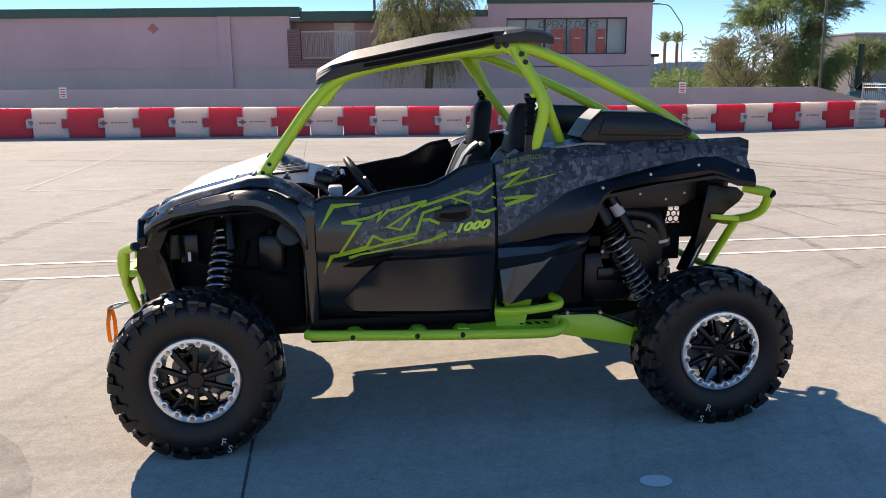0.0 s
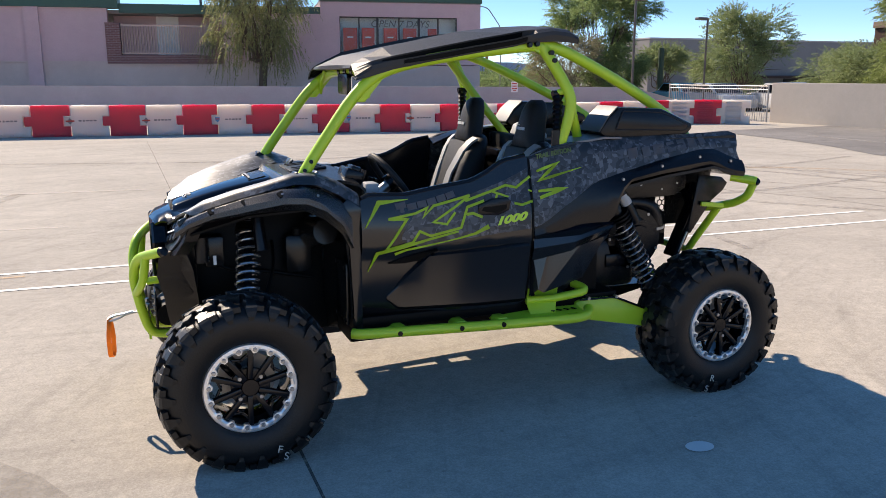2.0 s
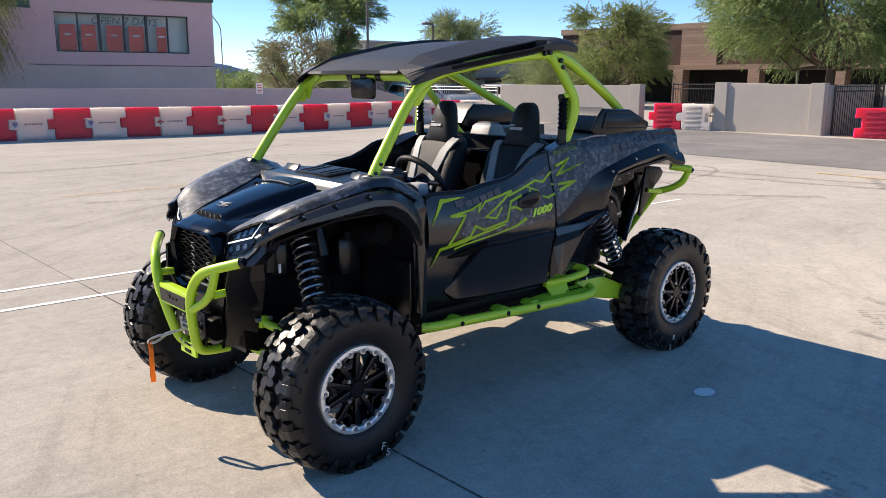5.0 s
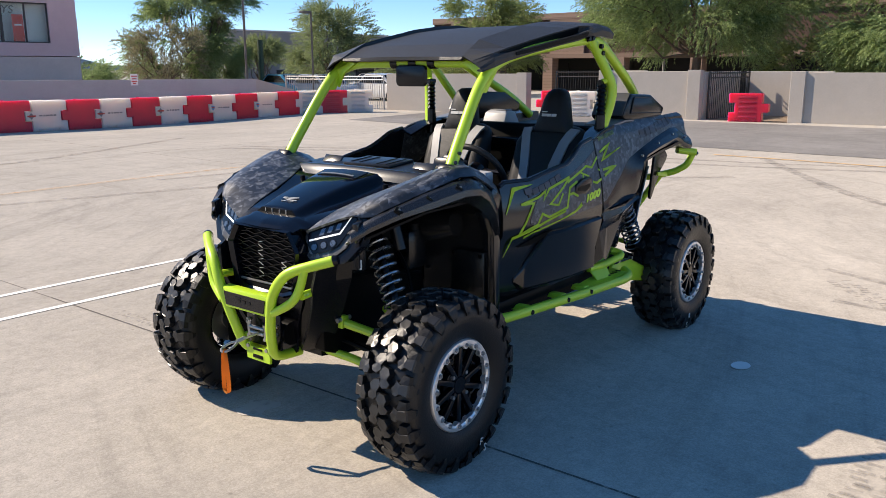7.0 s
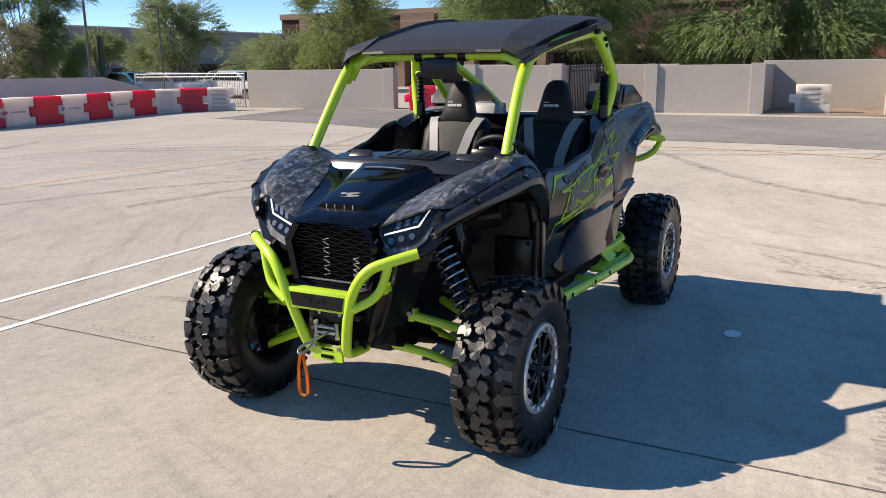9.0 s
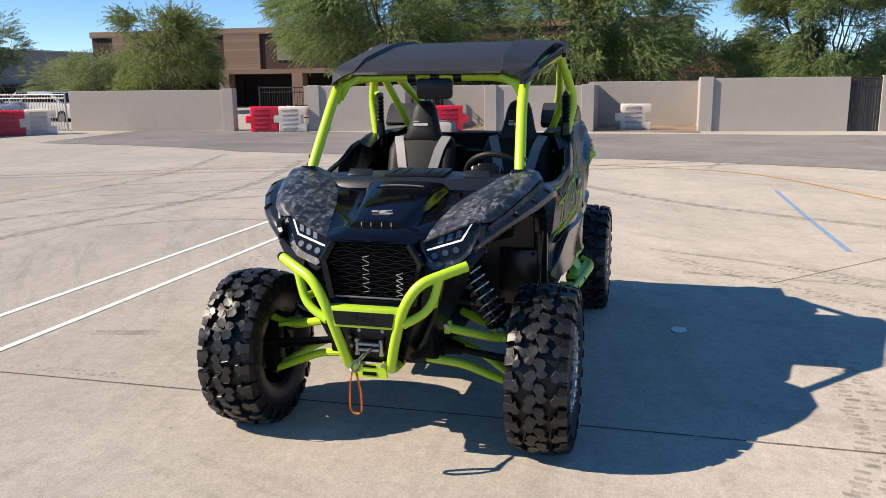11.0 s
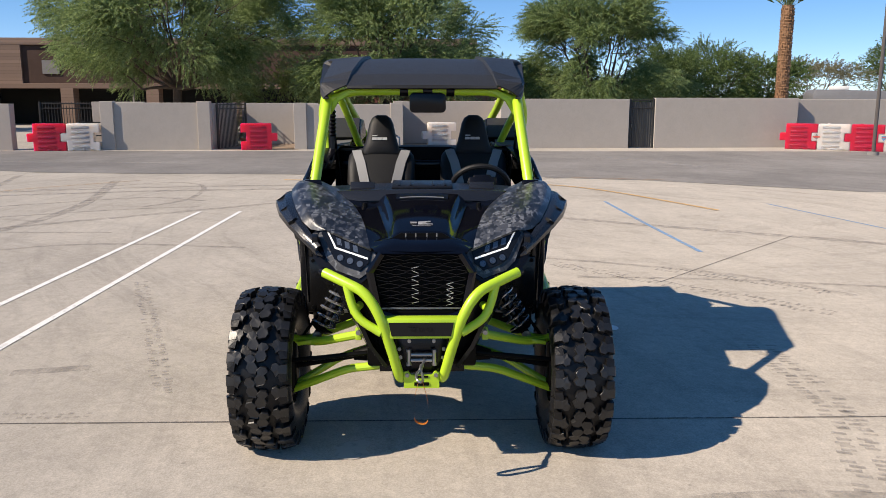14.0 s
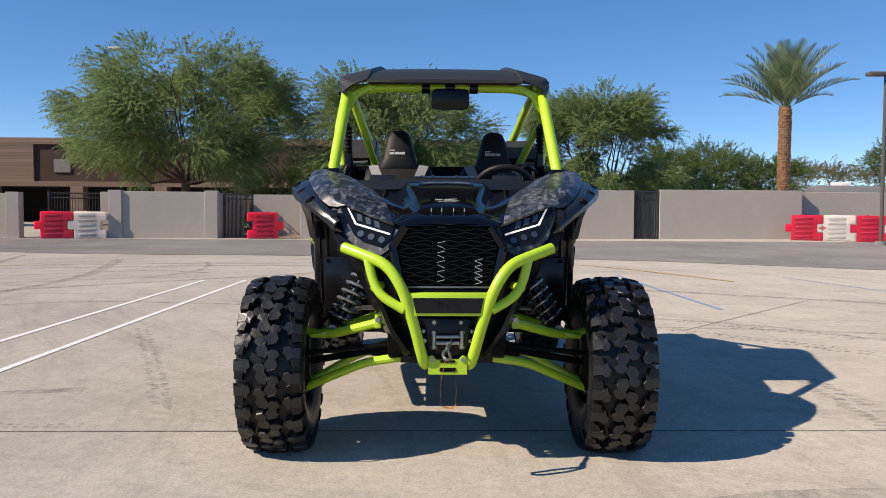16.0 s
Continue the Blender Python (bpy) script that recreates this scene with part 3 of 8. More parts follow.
for pts, w in (([(-5.5, 2.5), (-4.0, 0.6), (-1.5, -1.0), (-3, -5)], 0.2), ([(7, 12), (10, 6), (10.5, 1), (13, -4)], 0.22), ([(7.5, 12), (10.7, 6), (11.2, 1), (13.8, -4)], 0.2), ([(2.5, 6), (7, 5.2), (12, 6.5)], 0.2),
               ([(4, -6), (7, -1), (12, 2)], 0.2), ([(3.2, 8.5), (8, 7.6), (13, 9)], 0.16), ([(-3.2, 9), (-4.4, 5), (-4.2, 1)], 0.2), ([(-7, 14), (2, 12), (8, 15)], 0.22), ([(0.5, 8), (4.5, 6.9), (9, 1.5)], 0.18),
               ([(-3.4, 2.9), (-3.2, 0.2), (-2.4, -3.5)], 0.25), ([(9.7, 8.6), (10.4, 6.7), (11.8, 5.2), (11.05, 4.3), (8.6, 3.95), (7.7, 4.5)], 0.10), ([(7.0, 8.0), (8.4, 5.85), (9.15, 4.85), (8.5, 3.7)], 0.12),
               ([(5.9, 7.2), (7.4, 4.9), (7.75, 3.6)], 0.10), ([(3.5, -1.2), (3.1, -2.1), (2.6, -3.1), (1.7, -3.8)], 0.09), ([(2.5, -1.5), (2.4, -2.8), (2.0, -4.4)], 0.08), ([(3.5, 5.4), (4.5, 4.1), (4.1, 2.06)], 0.10),
               ([(11.2, -2.1), (13.7, -2.8), (16.7, -2.7)], 0.12), ([(-0.25, 2.55), (-0.15, 2.1)], 0.11)):
    stripe("scuff_mark", pts, w, 0.0025, M_SKID, "faint dark tyre scuff on the concrete", "tyre mark", "stuff", 2.5)


# ---- plastic traffic barriers ----
def barrier_unit(mat, ribs, label, logo=""):
    L, H, T = 0.965, 0.84, 0.18
    root = empty("traffic_barrier", Matrix.Identity(4), label, "traffic barrier", "interlocking plastic barriers")
    a, b = 0.27, 0.56
    side = [(0, 0), (L - 0.02, 0), (L - 0.02, a), (L - 0.19, a), (L - 0.19, b), (L - 0.02, b), (L - 0.02, H - 0.02), (L - 0.05, H), (0.03, H), (0, H - 0.02), (0, b - 0.02), (-0.16, b - 0.02), (-0.18, b - 0.05), (-0.18, a + 0.05), (-0.16, a + 0.02), (0, a + 0.02)]
    bm = prism(bmesh.new(), side, "y", -T, T)
    for v in bm.verts:
        v.co.y *= 1.0 - 0.12 * max(0, v.co.z - 0.08)
    bmesh.ops.bevel(bm, geom=[e for e in bm.edges if e.is_boundary is False and abs((e.verts[0].co - e.verts[1].co).y) < 0.01], offset=0.012, segments=2, affect="EDGES")
    part("body", bm, mat, root)
    if ribs:
        r0 = part("rib", B((0, 0, 0), (0.52, 0.045, 0.075), None, 0.012), mat, root)
        for k in range(5):
            for s in (-1, 1):
                m = Matrix.Translation((0.40, s * (T * (1 - 0.12 * (0.12 + k * 0.15)) - 0.008), 0.13 + k * 0.148))
                if k == 0 and s < 0:
                    r0.matrix_basis = m
                else:
                    again(r0, m, root)
    f0 = part("foot_pocket", B((0, 0, 0), (0.11, 0.03, 0.05), None, 0.008), mat, root)
    for i, (k, s) in enumerate([(k, s) for k in (0.16, 0.5, 0.84) for s in (-1, 1)]):
        m = Matrix.Translation((0.06 + k * 0.80, s * (T + 0.004), 0.05))
        if i == 0:
            f0.matrix_basis = m
        else:
            again(f0, m, root)
    bm = bmesh.new()
    cyl(bm, (0.3, 0, H - 0.003), (0.3, 0, H + 0.02), 0.04)
    part("fill_cap", bm, mat, root)
    if logo:
        y = -T * (1 - 0.12 * 0.4) - 0.006
        if logo == "shield":
            part("emblem", P([(-0.10, 0.50), (0.03, 0.50), (0.03, 0.42), (-0.035, 0.34), (-0.10, 0.42)], "y", y, y + 0.004), M_BLUEINK, root, "small shield emblem")
            part("emblem_band", P([(-0.09, 0.46), (0.02, 0.46), (0.02, 0.43), (-0.09, 0.43)], "y", y - 0.003, y), M_REDINK, root)
        else:
            part("emblem", P([(-0.11, 0.42), (-0.03, 0.51), (0.05, 0.42), (-0.03, 0.33)], "y", y, y + 0.004), M_INK, root, "dark bar-and-diamond emblem")
            part("emblem_band", P([(-0.14, 0.445), (0.08, 0.445), (0.08, 0.40), (-0.14, 0.40)], "y", y - 0.003, y), M_REDINK, root)
        bm = bmesh.new()
        for k, (w, h) in enumerate(((0.09, 0.04), (0.05, 0.05), (0.1, 0.04), (0.07, 0.045), (0.09, 0.04))):
            box(bm, (0.22 + k * 0.095, y, 0.43), (w * 0.85, 0.004, h))
        part("caption_bars", bm, M_INK, root, "illegible grey caption")
    return root


protos = {}
def barrier(x, y, ang, kind):
    col, ribs, logo = kind
    if kind not in protos:
        lab = {"r": "red plastic traffic barrier on the concrete", "w": "white plastic traffic barrier on the concrete"}[col]
        if ribs:
            lab = lab.replace("plastic", "ribbed plastic")
        if logo:
            lab = lab.replace(" on the concrete", "") + {"shield": " with a small shield emblem", "bar": " with a dark emblem"}[logo]
        protos[kind] = barrier_unit(M_RED if col == "r" else M_WHITEP, ribs, lab, logo)
        protos[kind].matrix_basis = pose(x, y, gz(x, y), 0, 0, ang)
        return protos[kind]
    return copy_thing(protos[kind], pose(x, y, gz(x, y), 0, 0, ang))


chain = [Vector((x, y, 0)) for x, y in ((0.84 - 24 * 0.975, 20.25), (0.84, 20.35), (4.74, 20.3), (8.3, 20.05), (12.15, 20.05), (16.0, 20.3), (17.1, 20.1), (18.0, 19.4), (18.95, 18.4))]
line = rounded(chain, 0.8, 6)
pts, need, pos, seg = [], 0.0, line[0].copy(), 0
while seg < len(line) - 1:
    d = (line[seg + 1] - pos).length
    if d >= need:
        pos = pos + (line[seg + 1] - pos).normalized() * need
        pts.append(pos.copy())
        need = 0.975
    else:
        need -= d
        pos = line[seg + 1].copy()
        seg += 1
k = 0
logos = {-5: "shield", -3: "shield", 0: "shield", 1: "shield", 2: "shield", 6: "shield", 7: "shield", 8: "shield"}
for i, (a, b) in enumerate(zip(pts, pts[1:])):
    d = b - a
    last = i >= len(pts) - 4
    red = i % 2 == 1
    barrier(a.x, a.y, math.degrees(math.atan2(d.y, d.x)), ("r" if red else "w", last, "" if red or last else logos.get(i // 2 - 12, "bar")))
# loose barriers by the east wall
barrier(20.35, 12.1, -81, ("r", True, ""))
barrier(20.50, 11.13, -81, ("w", True, ""))
barrier(21.07, 4.93, 98, ("r", True, ""))
barrier(22.3, -0.05, -83, ("w", True, ""))
for j, (x, y, c, lg) in enumerate(((21.75, -11.95, "r", ""), (21.275, -12.79, "w", "bar"), (20.8, -13.63, "r", ""), (20.325, -14.47, "w", "shield"), (19.85, -15.31, "r", ""))):
    barrier(x, y, -119.5, (c, True, lg))

# ---- boundary walls ----
def wx(y):
    return 21.6 - 0.075 * y


def wall_run(name, y0, y1, h, label="tan stucco boundary wall with pilaster ends", off=0.0, t=0.2, mat=None, piers=True):
    root = empty(name, Matrix.Identity(4), label, "wall", kind="structure")
    a, b = Vector((wx(y0) + off, y0, 0)), Vector((wx(y1) + off, y1, 0))
    d = b - a
    q = Matrix.Rotation(math.atan2(d.y, d.x), 3, "Z")
    part("panel", B((a + b) / 2 + Vector((0, 0, h / 2)), (d.length, t, h), q, 0.012), mat or M_STUCCO, root, "", 15)
    if piers:
        for e in piers:
            c = a + d * e
            part("pier", B(c + Vector((0, 0, (h + 0.04) / 2)), (0.4, t + 0.16, h + 0.04), q, 0.012), mat or M_STUCCO, root, "", 15)
    return root


wall_run("wall_1", 19.1, 13.06, 1.52, piers=(1.0,))
wall_run("wall_2", 9.98, 7.03, 1.60, piers=(0.0, 1.0))
wall_run("wall_3", 4.03, 0.95, 1.56, piers=(0.0, 1.0))
wall_run("wall_4", -2.63, -6.75, 1.74, piers=(0.0,))
wall_run("wall_5", -7.63, -12.6, 1.78, "tan stucco boundary wall beside an iron gate", piers=())
wall_run("wall_6", -12.6, -17.2, 1.74, "tan stucco boundary wall behind barriers", 0.25, piers=())
wall_run("wall_7", -17.2, -60, 2.02, "pale taller stucco wall", 0.3, piers=())
wall_run("recess_wall_1", 11.3, 9.6, 1.62, "shaded stucco wall set back in a recess", 2.2, piers=())
wall_run("recess_wall_2", 6.6, 3.9, 1.58, "shaded stucco wall set back in a recess", 3.4, piers=())
wall_run("recess_wall_3", 1.2, -2.9, 1.66, "shaded stucco wall set back in a recess", 3.4, piers=())
for y, h in ((6.9, 1.58), (4.03, 1.55), (0.95, 1.55), (-2.63, 1.7), (9.9, 1.58)):
    tagged(part("return_wall", B((wx(y) + (1.8 if y < 9 else 1.2), y, h / 2), (3.3 if y < 9 else 2.1, 0.18, h), None, 0.01), M_STUCCO), "stucco return wall of a recess", "wall", kind="structure")


def bar_fence(name, a, b, h, n, mat, label, r=0.012, cat="fence", mids=(0.12,)):
    """Uprights between two rails from a to b."""
    root = empty(name, Matrix.Translation((a[0], a[1], 0)), label, cat)
    d = Vector((b[0] - a[0], b[1] - a[1], 0))
    for z in (*mids, h - 0.06):
        part("rail", tube([(0, 0, z), (d.x, d.y, z)], 0.022, 6, 0), mat, root)
    up = None
    for i in range(n + 1):
        rr = 0.035 if i in (0, n) else r
        p = d * (i / n)
        if i in (0, n) or up is None:
            o = part("post" if i in (0, n) else "bar", tube([(p.x, p.y, 0.03), (p.x, p.y, h)], rr, 6, 0), mat, root)
            if i == 1:
                up = (o, p.copy())
        else:
            again(up[0], Matrix.Translation(p - up[1]), root)
    return root


bar_fence("metal_gate", (wx(19.1) - 0.1, 19.25), (20.2, 25.2), 1.46, 48, M_FENCE, "grey steel sliding gate with upright bars", cat="gate", mids=(0.1, 1.28))
bar_fence("iron_fence", (wx(12.6) + 1.9, 12.9), (wx(11.3) + 2.2, 11.3), 1.62, 18, M_IRON, "black iron fence in a wall recess", mids=(0.12, 1.4))
bar_fence("iron_gate", (wx(6.75) + 0.3, 6.72), (wx(6.5) + 3.0, 6.4), 1.6, 22, M_IRON, "black iron gate standing open beside a recess", cat="gate", mids=(0.12, 1.4))
bar_fence("handrail", (wx(11) + 1.6, 11.4), (wx(10) + 2.0, 10.2), 1.0, 2, M_IRON, "black sloping stair handrail", cat="handrail", mids=(0.5,))
g = bar_fence("wall_gate", (wx(-6.8) - 0.02, -6.80), (wx(-7.6) - 0.02, -7.59), 1.76, 9, M_IRON, "black iron pedestrian gate in the stucco wall", cat="gate", mids=(0.08, 1.45))
part("mesh_panel", B((0.06, -0.40, 0.9), (0.008, 0.7, 1.5)), plain("perforated_sheet", (0.09, 0.085, 0.075), 0.6, scale=30, var=0.5), g)
part("latch", B((-0.03, -0.06, 0.85), (0.05, 0.06, 0.14), None, 0.008), M_IRON, g)
pot = bmesh.new()
cyl(pot, (0, 0, 0), (0, 0, 0.26), 0.11, 0.16, 20)
cyl(pot, (0, 0, 0.24), (0, 0, 0.30), 0.175, 0.175, 20)
po = part("plant_pot", pot, M_TERRA)
po.location = (wx(6.1) + 1.6, 6.15, 0.115)
tagged(po, "terracotta plant pot on the gravel", "plant pot")

# north parapet wall behind the barriers
PA, PB, PC = Vector((-24, 29.5, 0)), Vector((17.05, 23.4, 0)), Vector((18.75, 23.1, 0))
par = empty("wall_north", Matrix.Identity(4), "low grey painted parapet wall behind the barriers", "wall", kind="structure")
d = PB - PA
part("panel", B((PA + PB) / 2 + Vector((0, 0, 0.70)), (d.length, 0.22, 1.46), Matrix.Rotation(math.atan2(d.y, d.x), 3, "Z") @ Matrix.Rotation(0.0045, 3, "Y")), M_GREYWALL, par)
bm = prism(bmesh.new(), [(0, 0), (1.75, 0), (1.75, 0.88), (0, 1.335)], "y", -0.11, 0.11)
o = part("sloped_end", bm, M_STUCCO, par)
o.matrix_basis = Matrix.Translation(PB) @ Matrix.Rotation(math.atan2(d.y, d.x), 4, "Z")
for x in (-10.15, 12.2):
    y = PA.y + d.y * (x - PA.x) / d.x - 0.14
    s = empty("warning_sign", pose(x, y, 1.36, 0, 0, math.degrees(math.atan2(d.y, d.x))), "small white notice with red lettering bars on the parapet", "sign")
    part("plate", B((0, 0, 0), (0.26, 0.01, 0.4)), M_WHITE, s)
    for z, w in ((0.12, 0.2), (0.03, 0.16), (-0.06, 0.2), (-0.13, 0.12)):
        part("text_bar", B((0, -0.008, z), (w, 0.006, 0.035)), M_REDINK, s)

# ---- pink commercial building ----
bld = empty("commercial_building", Matrix.Translation((5.1, 30.6, 0)) @ Matrix.Rotation(math.atan2(-0.148, 0.989), 4, "Z"), "pink stucco shop building with green fascia and upper windows", "building")
bld.scale, bld.location.z = (0.992, 1, 0.965), -0.03
def bx(name, u0, u1, y0, y1, z0, z1, mat, label="", parent=bld, bev=0.0):
    return part(name, B(((u0 + u1) / 2, (y0 + y1) / 2, (z0 + z1) / 2), (u1 - u0, y1 - y0, z1 - z0), None, bev), mat, parent, label)
bx("wall", -30, -7.3, 0, 0.3, 2.45, 4.62, M_PINK)
bx("wall", -2.9, 1.2, 0, 0.3, 2.45, 4.5, M_PINK)
bx("wall", -30, 1.2, 0.02, 0.3, 0, 2.45, M_PINKLOW, "beige lower wall")
bx("ledge", -30, 1.2, -0.03, 0.02, 2.40, 2.47, M_PINKLOW)
bx("wall", -7.3, -2.9, 1.6, 1.8, 2.4, 4.55, M_PINK, "set-back balcony wall")
bx("balcony_floor", -7.3, -2.9, 0.3, 1.8, 2.35, 2.45, M_PINKLOW)
bx("fascia", -30, -6.85, -0.14, 0.6, 4.6, 4.98, M_GREEN, "dark green fascia band")
bx("fascia", -6.85, 1.2, 0.1, 2.0, 4.42, 4.8, M_GREEN, "dark green fascia band")
bx("roof", -30, 1.2, 0.3, 14, 4.4, 4.55, M_GREYB)
bx("pilaster", -10.36, -9.82, -0.12, 0.02, 0, 4.62, M_PINK)
bx("wall", 1.2, 8.2, 0, 0.3, 2.35, 2.86, M_PINK)
bx("wall", 1.2, 8.2, 0, 0.3, 4.42, 5.02, M_PINK)
bx("wall", 1.2, 1.99, 0, 0.3, 2.86, 4.42, M_PINK)
bx("wall", 7.14, 8.2, 0, 0.3, 2.86, 4.42, M_PINK)
bx("wall", 1.2, 8.2, 0.02, 0.3, 0, 2.32, M_PINKLOW, "beige lower wall")
bx("wall", 1.2, 1.4, 0.3, 13, 0, 5.02, M_PINK)
bx("wall", 8.0, 8.2, 0.3, 13, 0, 5.02, M_PINK)
bx("wall", 1.4, 8.0, 12.8, 13, 0, 5.02, M_PINK)
bx("roof", 1.2, 8.2, 0, 13, 5.02, 5.12, M_GREYB)
bx("fascia", 1.15, 8.25, -0.08, 0.3, 5.06, 5.24, M_GREEN, "dark green coping")
bx("vent_pipe", -3.72, -3.62, 0.35, 0.45, 4.5, 5.6, M_POLE)
part("ornament", P([(-13.16, 4.35), (-12.92, 4.12), (-13.16, 3.89), (-13.4, 4.12)], "y", -0.03, 0.01), plain("rose_tile", (0.42, 0.16, 0.15), 0.6), bld, "rose diamond tile")
bx("brick_pier", -7.4, -6.85, -0.08, 0.35, 2.36, 4.02, M_BRICK, "dark red brick")
bx("brick_pier", -3.32, -2.85, -0.08, 0.35, 2.36, 4.02, M_BRICK, "dark red brick")
bx("brick_sill", -6.85, -3.32, -0.08, 0.35, 2.36, 2.72, M_BRICK, "dark red brick")
bx("balcony_door", -5.6, -4.7, 1.56, 1.6, 2.45, 4.42, M_WHITE, "white balcony door")
rail = part("balcony_railing", B((-5.08, 0.05, 2.8), (3.5, 0.05, 0.05)), M_BEIGE, bld, "beige metal balcony railing")
part("top_rail", B((-5.08, 0.05, 3.93), (3.5, 0.05, 0.05)), M_BEIGE, rail)
first = part("bar", B((0, 0, 0), (0.03, 0.03, 1.1)), M_BEIGE, rail)
first.location = (-6.8, 0.05, 3.36)
for k in range(1, 34):
    again(first, Matrix.Translation((-6.8 + k * 0.104, 0.05, 3.36)), rail)
# shop window with posters behind it
win = part("window_frame", B((4.565, 0.12, 2.88), (5.15, 0.1, 0.06)), M_IRON, bld, "black aluminium frame")
part("head", B((4.565, 0.12, 4.40), (5.15, 0.1, 0.06)), M_IRON, win)
ed = [2.0, 2.83, 3.63, 4.57, 5.45, 6.3, 7.13]
for k, u in enumerate(ed):
    part("mullion", B((u, 0.12, 3.64), (0.09 if k in (2, 4) else 0.05, 0.1, 1.5)), M_IRON, win)
for a, b in zip(ed, ed[1:]):
    o = part("pane", B(((a + b) / 2, 0.13, 3.64), (b - a - 0.06, 0.012, 1.48)), M_GLASS, win)
    o.visible_shadow = False
bx("room_back", 1.5, 7.9, 0.62, 0.7, 2.6, 5.0, M_WHITE, "pale inner wall")
bx("room_floor", 1.4, 8.0, 0.3, 2.5, 2.55, 2.7, M_GREYB)
for a, b in ((2.15, 2.75), (2.95, 3.5), (3.9, 4.5), (4.75, 5.35), (5.85, 6.25)):
    pn = bx("door_panel", a, b, 0.150, 0.165, 2.9, 3.95, M_DOORRED, "red display panel behind the glass")
    part("text_bar", B(((a + b) / 2, 0.147, 3.55), (0.26, 0.01, 0.06)), M_WHITE, pn)
bm = letters("OPEN 7 DAYS", 0.42, 0.2)
bmesh.ops.rotate(bm, verts=bm.verts[:], cent=(0, 0, 0), matrix=Matrix.Rotation(radians(90), 3, "X"))
bmesh.ops.translate(bm, verts=bm.verts[:], vec=(4.62, 0.145, 4.12))
part("window_lettering", bm, M_GREYB, bld, "grey words OPEN 7 DAYS", 0)


# ---- trees ----
def tree(x, y, h, rx, ry, trunk_h, leaf, n, label, seed, drop=0.0, size=0.13, trunk_r=0.16, lean=(0, 0), name="tree", low=0.35):
    """Tapered trunk, forking limbs and a lumpy crown of many leaf sprays."""
    rs = np.random.RandomState(seed)
    root = empty(name, Matrix.Translation((x, y, 0)), label, "tree")
    bm = bmesh.new()
    fork = Vector((lean[0], lean[1], trunk_h))
    def limb(a, b, r0, r1, wob):
        m = (a + b) / 2 + Vector(rs.uniform(-wob, wob, 3))
        path = rounded([a, m, b], 1.0, 5)
        prev = None
        for i, p in enumerate(path):
            r = r0 + (r1 - r0) * i / (len(path) - 1)
            t = (path[min(i + 1, len(path) - 1)] - path[max(i - 1, 0)]).normalized()
            s = t.cross(Vector((0.3, 1, 0.2))).normalized()
            o = t.cross(s)
            ring = [bm.verts.new(p + (s * math.cos(k) + o * math.sin(k)) * r) for k in (math.pi * 2 * j / 7 for j in range(7))]
            if prev:
                for j in range(7):
                    bm.faces.new((prev[j], prev[(j + 1) % 7], ring[(j + 1) % 7], ring[j]))
            prev = ring
    limb(Vector((0, 0, -0.05)), fork, trunk_r, trunk_r * 0.75, 0.12)
    lobes = []
    nl = 22
    for i in range(nl):
        a = 2 * math.pi * (i + rs.uniform(-0.4, 0.4)) / nl * 2.0
        rad = math.sqrt(rs.uniform(0.02, 0.62))
        s = rs.uniform(0.27, 0.42)
        if i % 3 == 1:
            rad = rs.uniform(0.45, 0.75)
        zz = trunk_h + (h - trunk_h) * (rs.uniform(low, low + 0.28) if i % 3 == 1 else rs.uniform(low, 0.95) if i % 3 else rs.uniform(0.72, 0.95)) * (1 - 0.22 * rad)
        zz = min(zz, h - s * (h - trunk_h) * 0.55 - 0.25 * rad * (h - trunk_h))
        c = Vector((rx * rad * math.cos(a), ry * rad * math.sin(a), zz))
        lobes.append((c, s * rx, s * ry, s * (h - trunk_h) * 0.62))
        mid = fork + (c - fork) * 0.5 + Vector((0, 0, -0.1 * h * rs.uniform(0, 1)))
        limb(fork, mid, trunk_r * 0.38, trunk_r * 0.18, 0.35)
        limb(mid, c, trunk_r * 0.18, trunk_r * 0.05, 0.3)
        for j in range(3):
            e = c + Vector(rs.uniform(-1, 1, 3)) * s * rx * 0.8
            limb(mid + (c - mid) * 0.5, e, trunk_r * 0.1, 0.008, 0.15)
    part("trunk", bm, M_BARK, root, "rough brown trunk and limbs", 60)
    # leaf sprays: each spray is a drooping twig with small leaves on both sides
    per = 24
    ns = int(n * 3.6) // per
    nt = 170
    li = rs.randint(0, nl, nt)
    lc, lr = np.array([[*l[0]] for l in lobes])[li], np.array([l[1:] for l in lobes])[li]
    u = rs.normal(size=(nt, 3)) + np.array([0, 0, 0.25])
    u /= np.linalg.norm(u, axis=1)[:, None]
    tuft = lc + u * lr * rs.uniform(0.30, 1.0, (nt, 1))
    idx = rs.randint(0, nt, ns)
    v = rs.normal(size=(ns, 3))
    v /= np.linalg.norm(v, axis=1)[:, None]
    tr = rs.uniform(0.5, 1.2, nt)[idx][:, None] * (rx + ry) * 0.088
    start = tuft[idx] + v * tr * np.array([1, 1, 0.75]) * rs.uniform(0.1, 1.0, (ns, 1)) ** 0.6
    out = start - np.array([0, 0, trunk_h + 0.35 * (h - trunk_h)])
    out /= np.linalg.norm(out, axis=1)[:, None]
    way = out * np.array([1, 1, 0.8]) + v * 0.5 + rs.normal(size=(ns, 3)) * 0.2 + np.array([0, 0, 0.1 - drop])
    way /= np.linalg.norm(way, axis=1)[:, None]
    keep = start[:, 2] > trunk_h * 0.75
    start, way = start[keep], way[keep]
    ns = len(start)
    k = np.arange(per)[None, :, None]
    ln = rs.uniform(0.4, 1.0, (ns, 1, 1)) * size * 6.0
